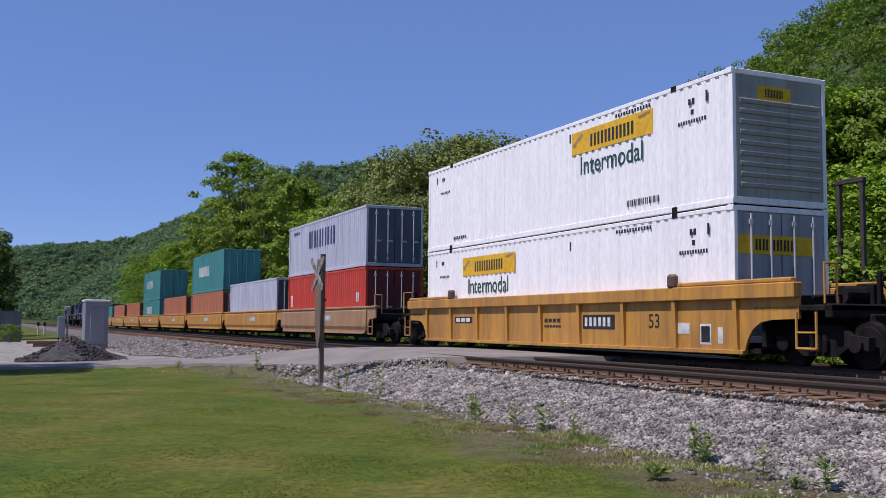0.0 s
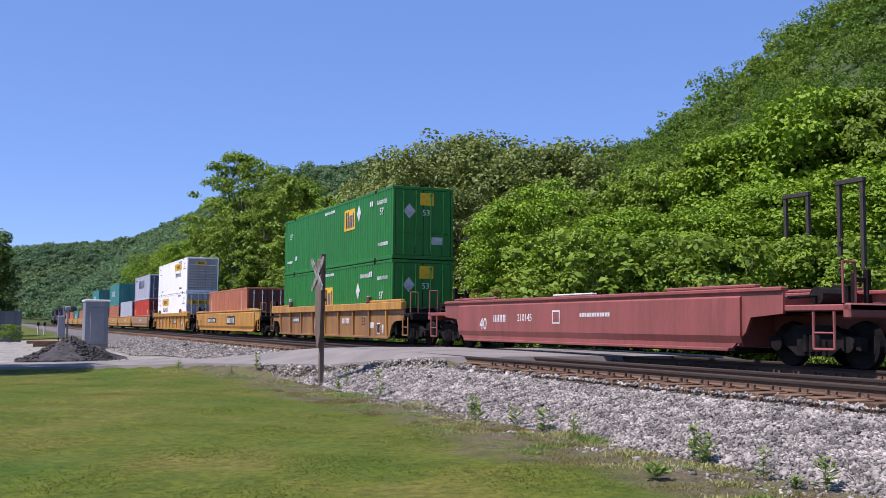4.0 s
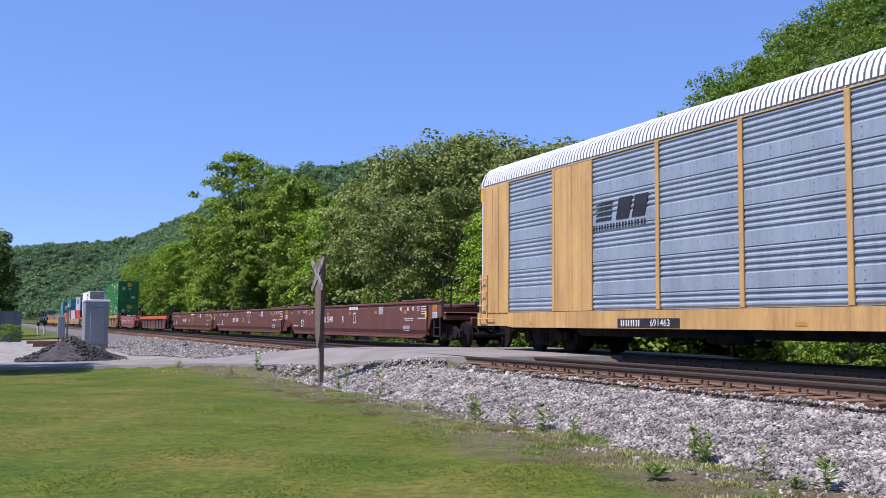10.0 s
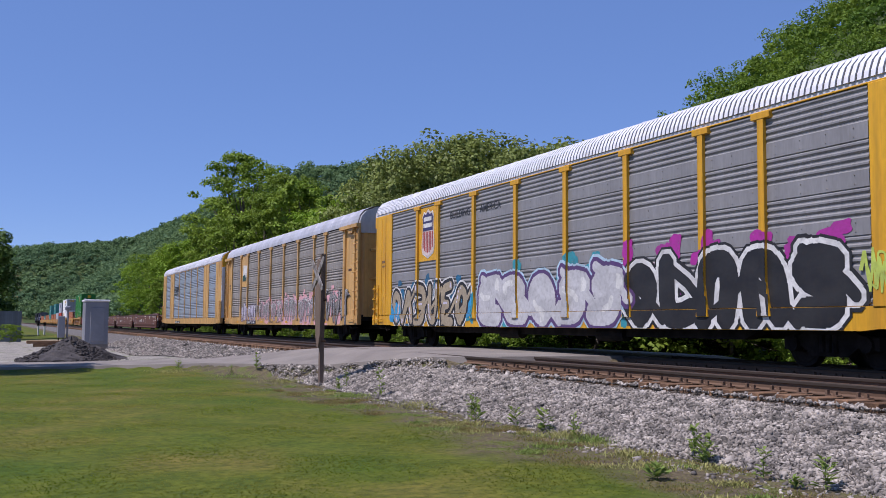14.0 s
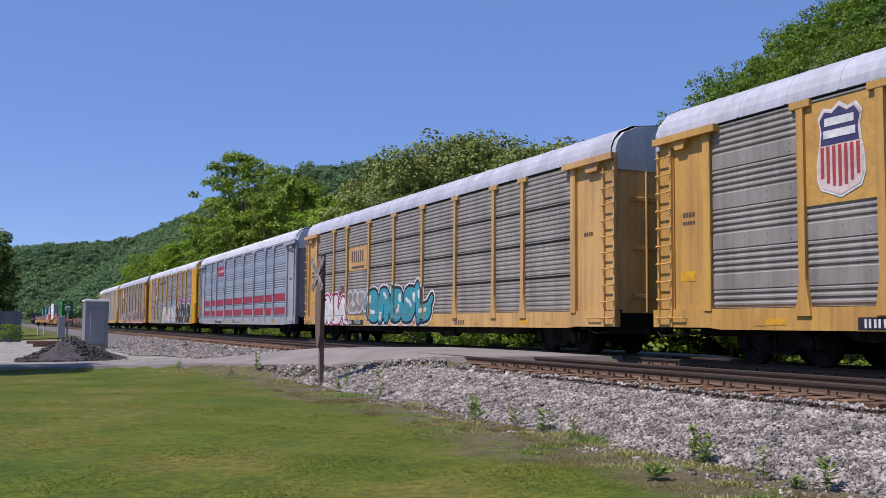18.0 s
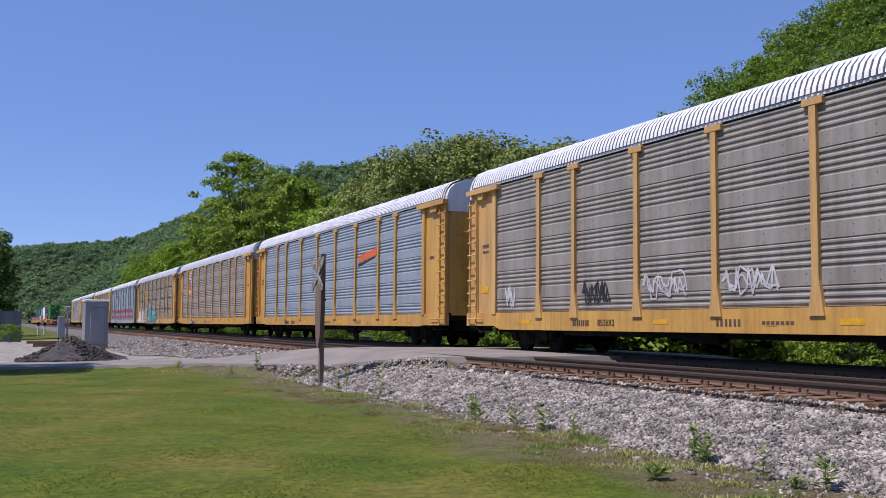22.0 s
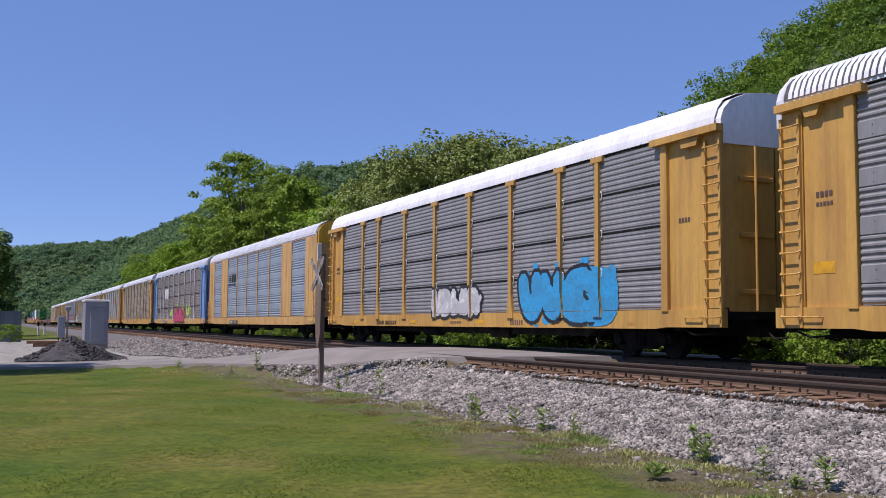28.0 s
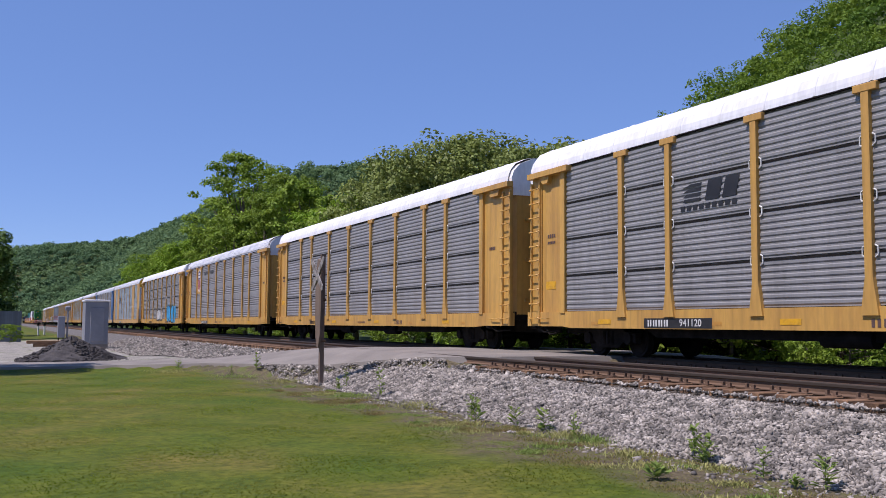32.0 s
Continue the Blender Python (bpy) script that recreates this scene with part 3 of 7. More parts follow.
for k in range(16):
    az = 33.5 + k * 1.25 + rng.uniform(-0.4, 0.4)
    d = rng.uniform(42, 49)
    plant("bright" if k % 3 else "locust", k % 2, d * math.sin(radians(az)), d * math.cos(radians(az)), d * math.tan(radians(5.6 + 0.16 * k + rng.uniform(-0.6, 0.9))) + 1.5, rng.uniform(0, 360), 1.35)
for k in range(14):
    az = 31.5 + k * 1.25 + rng.uniform(-0.4, 0.4)
    d = rng.uniform(36, 41)
    plant("shrub" if k % 3 == 0 else "bush", k % 2, d * math.sin(radians(az)), d * math.cos(radians(az)), rng.uniform(3.2, 4.6), rng.uniform(0, 360), 1.25)
# beside the fence across the lawn
for x, y, h in ((-2.9, 95, 9.6), (-2.0, 118, 9.0), (-7, 112, 12.5), (-13, 98, 12), (-3.3, 36.4, 10.4), (-9.5, 34, 10.5)):
    plant("dark", 0, x, y, h, rng.uniform(0, 360), 1.1 if y > 50 else 0.6)
plant("bush", 1, 0.5, 80, 1.3, 40)


def woods(name, seed, spots, crown, per, size, clump, material, label, tall=1.0):
    """Far tree crowns, one mesh: each a lumpy heap of leaf sprays."""
    rng = np.random.default_rng(seed)
    n = len(spots)
    base = np.stack([spots[:, 0], spots[:, 1], hill(spots[:, 0], spots[:, 1]) - 0.8], -1)
    w = crown * rng.uniform(0.7, 1.3, n)
    h = w * rng.uniform(0.9, 1.5, n) * tall
    c = np.repeat(base, clump, 0)
    ww, hh = np.repeat(w, clump), np.repeat(h, clump)
    a, q = rng.uniform(0, 6.283, n * clump), rng.random(n * clump)
    rr = ww * 0.5 * np.sqrt(rng.random(n * clump)) * np.sqrt(1 - 0.75 * q ** 1.5)
    c = c + np.stack([np.cos(a) * rr, np.sin(a) * rr, hh * (0.25 + 0.52 * q)], -1)
    rad = ww * rng.uniform(0.13, 0.22, n * clump)
    mid = base + np.stack([0 * h, 0 * h, h * 0.5], -1)
    v = np.concatenate([leaves(rng, c, rad, per, size), leaves(rng, mid, w * 0.34, 16, 1.9 * size)])
    tagged(new(name, raw_mesh(name, v, quads(len(v)), material)), label, "woods", kind="stuff")


def scatter(seed, x0, x1, y0, y1, gap, keep):
    rng = np.random.default_rng(seed)
    gx, gy = np.meshgrid(np.arange(x0, x1, gap), np.arange(y0, y1, gap))
    p = np.stack([gx.ravel(), gy.ravel()], -1) + rng.uniform(-0.45, 0.45, (gx.size, 2)) * gap
    return p[keep(p[:, 0], p[:, 1])]


def bearing(x, y):
    return np.degrees(np.arctan2(x, y))


woods("woods_slope_near", 21, scatter(1, 44, 150, 20, 330, 6.0, lambda x, y: (bearing(x, y) < 56) & (bearing(x, y) > 15)), 8.0, 36, 0.40, 13, LEAF["hill"], "mixed green woods on the lower hillside")
woods("woods_slope_high", 22, scatter(2, 150, 300, 80, 480, 8.0, lambda x, y: (bearing(x, y) < 56) & (bearing(x, y) > 14)), 10.5, 30, 0.62, 11, LEAF["hill"], "green woods on the upper hillside up to the ridge")
woods("woods_valley_side", 23, scatter(3, 46, 310, 330, 1300, 12.0, lambda x, y: bearing(x, y) < 32), 15, 18, 1.45, 8, LEAF["far"], "distant woods along the valley side, haze in the leaf colour", 0.7)
woods("woods_valley_end", 24, scatter(4, -260, 420, 900, 2000, 15.0, lambda x, y: (bearing(x, y) > -4) & (bearing(x, y) < 12.5) & (hill(x, y) > 3)), 19, 18, 1.9, 8, LEAF["far"], "distant wooded hills closing the valley, blue-green haze in the leaf colour", 0.5)
# ---- the train ----
SPEED = 16.72
MOVERS = []
YELLOW = paint("yellow_car_paint", (0.55, 0.275, 0.045), (0.38, 0.185, 0.05), streak=0.55)
RACKYELLOW = paint("pale_yellow_rack_paint", (0.57, 0.325, 0.072), (0.46, 0.25, 0.06))
TAN = paint("faded_yellow_paint", (0.60, 0.36, 0.12), (0.46, 0.27, 0.09))
GOLD = paint("fresh_yellow_paint", (0.70, 0.37, 0.012), (0.58, 0.29, 0.015))
RUSTY = paint("rust_stained_yellow", (0.34, 0.17, 0.05), (0.22, 0.11, 0.05))
OXIDE = paint("red_oxide_paint", (0.145, 0.050, 0.030), (0.105, 0.038, 0.025))
PINKRED = paint("faded_red_paint", (0.31, 0.09, 0.075), (0.24, 0.078, 0.06))
ORANGE = paint("orange_paint", (0.62, 0.13, 0.035), (0.45, 0.10, 0.04))
BROWN = paint("dark_brown_steel", (0.13, 0.075, 0.06), (0.09, 0.055, 0.045))
BUFF = paint("buff_car_paint", (0.40, 0.24, 0.12), (0.32, 0.18, 0.09))
WHITE = paint("white_container_paint", (0.93, 0.92, 0.90), (0.88, 0.87, 0.85), streak=0.12)
GREEN = paint("green_container_paint", (0.010, 0.18, 0.020), (0.010, 0.15, 0.018))
TEAL = paint("teal_container_paint", (0.05, 0.26, 0.24), (0.04, 0.21, 0.2))
RED = paint("red_container_paint", (0.58, 0.055, 0.025), (0.48, 0.05, 0.03))
BRICKRED = paint("brown_container_paint", (0.48, 0.17, 0.078), (0.40, 0.135, 0.066))
PALE = paint("pale_grey_container_paint", (0.50, 0.53, 0.60), (0.44, 0.46, 0.52))
GREY = paint("grey_paint", (0.36, 0.37, 0.39), (0.28, 0.29, 0.30))
ALU = paint("bare_aluminium_end", (0.42, 0.42, 0.40), (0.30, 0.30, 0.29), rough=0.45, metal=0.3)
GALV = paint("galvanised_panel", (0.31, 0.365, 0.41), (0.255, 0.305, 0.345), rough=0.45, metal=0.15, streak=0.16)
WEATHERED = paint("weathered_panel", (0.305, 0.282, 0.242), (0.215, 0.195, 0.165), rough=0.6, metal=0.1, streak=0.3)
BROWNED = paint("browned_panel", (0.26, 0.228, 0.192), (0.18, 0.156, 0.13), rough=0.65, metal=0.1, streak=0.3)
LIGHTPANEL = paint("light_grey_panel", (0.285, 0.28, 0.275), (0.235, 0.23, 0.225), rough=0.5, metal=0.15, streak=0.16)
ROOFWHITE = paint("white_roof", (0.78, 0.78, 0.79), (0.68, 0.68, 0.69), rough=0.5, streak=0.10)
ROOFGREY = paint("pale_grey_roof", (0.52, 0.52, 0.54), (0.42, 0.42, 0.43), rough=0.45, metal=0.2, streak=0.2)
ROOFRIB = paint("ribbed_roof_metal", (0.66, 0.66, 0.69), (0.58, 0.58, 0.61), rough=0.4, streak=0.12)
PALEPOST = paint("pale_grey_post_paint", (0.52, 0.54, 0.58), (0.42, 0.43, 0.46))
# shade between the roof ridges, put into a dark colour
GROOVE_SHADE = mat("roof_groove_shade_colour", (0.075, 0.073, 0.076), (0.11, 0.107, 0.11), scale=2, fine=20, rough=0.9, spec=0.15)
SKYBLUE = paint("light_blue_paint", (0.19, 0.32, 0.54), (0.15, 0.26, 0.45))
STRIPE = paint("crimson_stripe", (0.36, 0.03, 0.06), (0.30, 0.03, 0.05))
LOGO_BLUE = paint("deep_blue_paint", (0.045, 0.04, 0.12))
LOGO_RED = paint("sign_red_paint", (0.42, 0.05, 0.045))
BLACK = paint("black_paint", (0.015, 0.015, 0.017), (0.03, 0.03, 0.03))
INK_GREEN = paint("dark_green_lettering", (0.01, 0.07, 0.055))
CREAM = paint("off_white_lettering", (0.72, 0.72, 0.68))
SIGNYELLOW = paint("yellow_sign", (0.80, 0.47, 0.01), (0.72, 0.40, 0.01))
PINK = paint("pink_spray", (0.78, 0.42, 0.43))
HOTPINK = paint("hot_pink_spray", (0.62, 0.05, 0.14))
CYAN = paint("blue_spray", (0.03, 0.33, 0.62))
AQUA = paint("turquoise_spray", (0.03, 0.30, 0.36))
LIME = paint("lime_spray", (0.50, 0.62, 0.10))
SILVER = paint("silver_spray", (0.55, 0.55, 0.55))
PURPLE = paint("purple_spray", (0.10, 0.05, 0.16))
DARKRED = paint("maroon_container_doors", (0.16, 0.018, 0.022), (0.12, 0.016, 0.02))
SLATE = paint("slate_blue_container_doors", (0.10, 0.115, 0.15), (0.075, 0.085, 0.11))
DARK_END = paint("dark_grey_steel", (0.10, 0.10, 0.11), (0.07, 0.07, 0.075))


def rolling(name, at, label, category, group, z=0.0):
    ob = thing(name, pose(FAR_TRACK, at, z), label, category, group)
    MOVERS.append((ob, at, z))
    return ob


def wheel_pair():
    s = Shape()
    s.rod((-0.95, 0, 0.43), (0.95, 0, 0.43), 0.075, 10)
    for m in (-1, 1):
        s.rod((m * 0.69, 0, 0.43), (m * 0.715, 0, 0.43), 0.455, 24)
        s.rod((m * 0.715, 0, 0.43), (m * 0.82, 0, 0.43), 0.435, 24, 0.425)
        s.rod((m * 0.82, 0, 0.43), (m * 0.835, 0, 0.43), 0.36, 20, 0.34)
        s.rod((m * 0.835, 0, 0.43), (m * 0.90, 0, 0.43), 0.14, 12)
    return s


def truck_frame():
    s = Shape()
    for m in (-1, 1):
        x0, x1 = sorted((m * 0.93, m * 1.10))
        o = [(-1.15, 0.34), (-1.15, 0.58), (-0.72, 0.62), (-0.45, 0.80), (0.45, 0.80), (0.72, 0.62), (1.15, 0.58), (1.15, 0.34), (0.72, 0.42), (0.42, 0.22), (-0.42, 0.22), (-0.72, 0.42)]
        s.prism(o, "x", x0, x1)
        for y in (-0.89, 0.89):
            s.rod((m * 0.95, y, 0.45), (m * 1.17, y, 0.45), 0.15, 12)
        for y in (-0.16, 0, 0.16):
            s.rod((m * 1.11, y, 0.30), (m * 1.11, y, 0.62), 0.06, 8)
    s.box(-1.0, 1.0, -0.22, 0.22, 0.42, 0.74, 0.03)
    return s


def truck(car, y):
    t = part("truck", shared(("truck",), truck_frame, DARKSTEEL), car, (0, y, 0), "grimy cast steel wheel truck")
    for a in (-0.89, 0.89):
        part("wheelset", shared(("wheelset",), wheel_pair, DARKSTEEL), t, (0, a, 0))
    return t


def coupler(car, y, way):
    s = lambda: Shape().box(-0.10, 0.10, 0, 0.75, 0.74, 0.94, 0.02).box(-0.16, 0.16, 0.55, 0.86, 0.70, 0.98, 0.05).path([(0.3, 0.1, 0.75), (0.3, 0.45, 0.50), (0.28, 0.8, 0.55)], 0.025)
    part("coupler", shared(("coupler",), s, DARKSTEEL), car, (0, y, 0), turn=0 if way > 0 else math.pi)


def bars(n, length, height, gap, seed=0):
    """Plain upright bars in place of writing."""
    rr = random.Random(seed)
    o, w = [], length / n
    for i in range(n):
        a, b = i * w - length / 2, (i + 1 - gap) * w - length / 2
        if n < 3 or height < 0.13:
            o.append(rect(a, -height / 2, b, height / 2))
        else:
            t = (b - a) * 0.36
            o += [rect(a, -height / 2, a + t, height / 2), rect(b - t, -height / 2, b, height / 2)]
    return flat(o)


def brake_stand(car, y):
    part("brake_wheel", shared(("brake_wheel",), lambda: Shape().rod((0, 0, 1.1), (0, 0, 1.75), 0.035).path([(0.22 * math.cos(k * 0.5236), 0.03, 1.7 + 0.22 * math.sin(k * 0.5236)) for k in range(13)], 0.018).rod((-0.22, 0.03, 1.7), (0.22, 0.03, 1.7), 0.012).rod((0, 0.03, 1.48), (0, 0.03, 1.92), 0.012).box(-0.12, 0.12, -0.1, 0.06, 1.3, 1.6, 0.02), DARKSTEEL), car, (0.75, y, 0))


def ribbed_well(at, side_mat, top_mat, label, half=8.55, reach=10.9, truck_at=9.9, posts=False, top=1.62, guides=True):
    """A container well car with ribs on its sides."""
    car = rolling("well_car", at, label, "rail car", "rail cars of the train")
    arch = [(half - 0.35, 0.28)] + [(half - 0.35 + 0.25 * i / 4 + 0.5 * (i / 4) ** 2, 0.28 + 0.62 * math.sin(i / 4 * math.pi / 2)) for i in range(1, 5)] + [(half + 1.15, 0.92), (half + 1.15, top - 0.3)]
    outline = arch + [(-a, b) for a, b in arch[::-1]]
    for turn in (0, math.pi):
        sd = part("side", shared(("side", "ribbed", half, top), lambda: Shape().prism(outline, "x", -1.40, -1.34), side_mat), car, turn=turn)
        part("top_chord", shared(("top_chord", half, top), lambda: Shape().box(-1.53, -1.30, -half - 1.15, half + 1.15, top - 0.3, top, 0.02), top_mat), car, turn=turn)
        for e in (-1, 1) if guides else ():
            a, b = sorted((e * (half - 2.4), e * (half + 1.05)))
            part("guide_rail", shared(("guide_rail", half, e), lambda: Shape().box(-1.50, -1.32, a, b, 1.625, 1.715, 0.02), top_mat), car, turn=turn)
            part("lock_lever", shared(("lock_lever", half, e), lambda: Shape().box(-1.56, -1.36, e * (half - 2.6) - 0.12, e * (half - 2.6) + 0.12, 1.60, 1.92, 0.05), BROWN), car, turn=turn)
        part("bottom_sill", shared(("bottom_sill", half), lambda: Shape().box(-1.46, -1.30, -half + 0.35, half - 0.35, 0.20, 0.29, 0.01), side_mat), car, turn=turn)
        n = 9
        for i in range(n):
            y = (i - (n - 1) / 2) * 2.0
            part("rib", shared(("rib", top), lambda: Shape().prism([(-1.50, top - 0.3), (-1.401, top - 0.3), (-1.401, 0.29), (-1.46, 0.29)], "y", -0.06, 0.06), top_mat if side_mat != top_mat and i % 4 == 0 else side_mat), car, (0, -y if turn else y, 0), turn=turn)
    well_ends(car, side_mat, half, reach, truck_at, posts)
    return car


def well_ends(car, body, half, reach, truck_at, posts=False, ends=(-1, 1), trucks=(-1, 1)):
    deck = body if body in (OXIDE, PINKRED) else DARKSTEEL
    part("well_floor", shared(("well_floor", half), lambda: floor_of(half), DARKSTEEL), car)
    for e in ends:
        turn = 0 if e > 0 else math.pi
        part("end_deck", shared(("end_deck", half, reach), lambda: Shape().box(-1.40, 1.40, half - 0.1, reach - 0.4, 1.06, 1.18, 0.02).box(-1.40, 1.40, reach - 0.58, reach - 0.4, 0.92, 1.20, 0.03).box(-0.45, 0.45, half, reach - 0.3, 0.66, 1.02, 0.03), deck), car, turn=turn)
        part("bulkhead", shared(("bulkhead", half), lambda: Shape().box(-1.30, 1.30, half + 0.02, half + 0.14, 0.35, 1.42, 0.02), deck), car, turn=turn)
        part("brake_cylinder", shared(("brake_cylinder", half), lambda: Shape().rod((-1.05, half + 0.5, 1.42), (-0.35, half + 0.5, 1.42), 0.19, 12).box(-1.2, -0.95, half + 0.3, half + 0.75, 1.18, 1.66, 0.03).rod((-0.35, half + 0.5, 1.42), (0.5, half + 0.6, 1.36), 0.035), DARKSTEEL), car, turn=turn)
        part("air_hose", shared(("air_hose", reach), lambda: Shape().path([(-1.3, half - 0.2 + 0.5, 1.22), (-1.32, reach - 0.9, 1.30), (-1.1, reach - 0.5, 1.26), (-0.4, reach - 0.38, 1.0), (-0.3, reach - 0.1, 0.62)], 0.026, 6), DARKSTEEL), car, turn=turn)
        part("end_frame", shared(("end_frame", half), lambda: Shape().box(-1.36, -1.24, half + 0.9, half + 1.02, 1.18, 1.98, 0.015).box(-0.98, -0.88, half + 0.9, half + 1.0, 1.18, 1.90, 0.015).box(-1.3, -0.9, half + 0.93, half + 0.98, 1.70, 1.80, 0.01), DARKSTEEL), car, turn=turn)
        for x in (-1, 1):
            part("step", shared(("step", reach, x), lambda: Shape().path([(x * 1.42, reach - 1.25, 1.05), (x * 1.42, reach - 1.25, 0.36), (x * 1.42, reach - 0.75, 0.36), (x * 1.42, reach - 0.75, 1.05)], 0.028).rod((x * 1.42, reach - 1.25, 0.66), (x * 1.42, reach - 0.75, 0.66), 0.02), body if not posts else BLACK), car, turn=turn)
            part("grab_post", shared(("grab_post", reach, x, posts), lambda: Shape().path([(x * 1.40, reach - 0.55, 1.2), (x * 1.40, reach - 0.55, 2.3 if posts else 1.95), (x * 1.1, reach - 0.55, 2.3 if posts else 1.95), (x * 1.1, reach - 0.55, 1.2)], 0.03 if posts else 0.024), BLACK if posts else body), car, turn=turn)
        coupler(car, e * (reach - 0.45), e)
    brake_stand(car, -reach + 0.95)
    for e in trucks:
        truck(car, e * truck_at)


def floor_of(half):
    s = Shape()
    for m in (-1, 1):
        s.box(min(m * 1.3, m * 0.95), max(m * 1.3, m * 0.95), -half, half, 0.24, 0.31)
    n = int(half * 2 / 1.6)
    for i in range(n + 1):
        y = -half + 0.1 + i * (2 * half - 0.2) / n
        s.box(-1.3, 1.3, y - 0.1, y + 0.1, 0.22, 0.33)
    return s


def smooth_well(at, body, label, half=8.75, reach=10.6, truck_at=9.8, top=1.5, low=0.33, ends=(-1, 1), trucks=(-1, 1), posts=False, lip=True, name="well_car"):
    """A container well car with plain folded side sheets cut away over the wheels."""
    car = rolling(name, at, label, "rail car", "rail cars of the train")
    tip = min(half + 1.45, reach - 0.35)
    o = [(half, low), (half + 0.4, low + 0.32), (half + 0.55, 0.95), (tip, 1.02), (tip, top)]
    o = o + [(-a, b) for a, b in o[::-1]]
    for turn in (0, math.pi):
        part("side", shared(("side", "smooth", half, tip, top, low), lambda: Shape().prism(o, "x", -1.44, -1.38), body), car, turn=turn)
        part("side_fold", shared(("side_fold", half, top, low), lambda: Shape().prism([(-1.442, top - 0.06), (-1.50, top - 0.1), (-1.50, low + 0.25), (-1.442, low + 0.10)], "y", -half - 0.3, half + 0.3), body), car, turn=turn)
        part("bottom_sill", shared(("bottom_sill", half, low, "s"), lambda: Shape().box(-1.49, -1.28, -half + 0.1, half - 0.1, low - 0.07, low - 0.002, 0.012), body), car, turn=turn)
        part("top_chord", shared(("top_chord", "s", tip, top), lambda: Shape().box(-1.49, -1.28, -tip, tip, top + 0.001, top + 0.09, 0.02), body), car, turn=turn)
        if lip:
            for e in (-1, 1):
                a, b = sorted((e * (half - 2.2), e * (half + 0.7)))
                part("guide_rail", shared(("guide_rail", "s", half, e, top), lambda: Shape().box(-1.46, -1.30, a, b, top + 0.092, top + 0.165, 0.02), body), car, turn=turn)
    well_ends(car, body, half, reach, truck_at, posts, ends, trucks)
    return car


def corr_side(length, height, deep=0.030, pitch=0.28):
    """Vertical corrugations of a container side, on the plane x = 0, facing -x."""
    pts, y = [], -length / 2 + 0.14
    while y < length / 2 - 0.14 - pitch:
        pts += [(deep, y), (deep, y + pitch * 0.30), (0.0, y + pitch * 0.42), (0.0, y + pitch * 0.88)]
        y += pitch
    pts += [(deep, length / 2 - 0.14)]
    return Shape().sheet(pts, "z", 0.13, height - 0.10, 0.004, (-1, 0, 0))


def box_frame(length, height, posts40):
    s = Shape()
    h = length / 2
    for x in (-1.2955, 1.2955 - 0.10):
        for y in (-h, h - 0.14):
            s.box(x, x + 0.10, y, y + 0.14, 0.02, height - 0.02, 0.01)
        s.box(x, x + 0.10, -h + 0.1, h - 0.1, 0.01, 0.15, 0.01)
        s.box(x, x + 0.10, -h + 0.1, h - 0.1, height - 0.11, height - 0.012, 0.01)
        if posts40:
            for y in (-6.1, 6.1):
                s.box(x + (0 if x < 0 else -0.004), x + 0.10 + (0.004 if x > 0 else 0), y - 0.07, y + 0.07, 0.14, height - 0.1, 0.008)
    for y in (-h, h - 0.10):
        s.box(-1.2, 1.2, y, y + 0.10, 0.01, 0.15, 0.01)
        s.box(-1.2, 1.2, y, y + 0.10, height - 0.13, height - 0.012, 0.01)
    return s


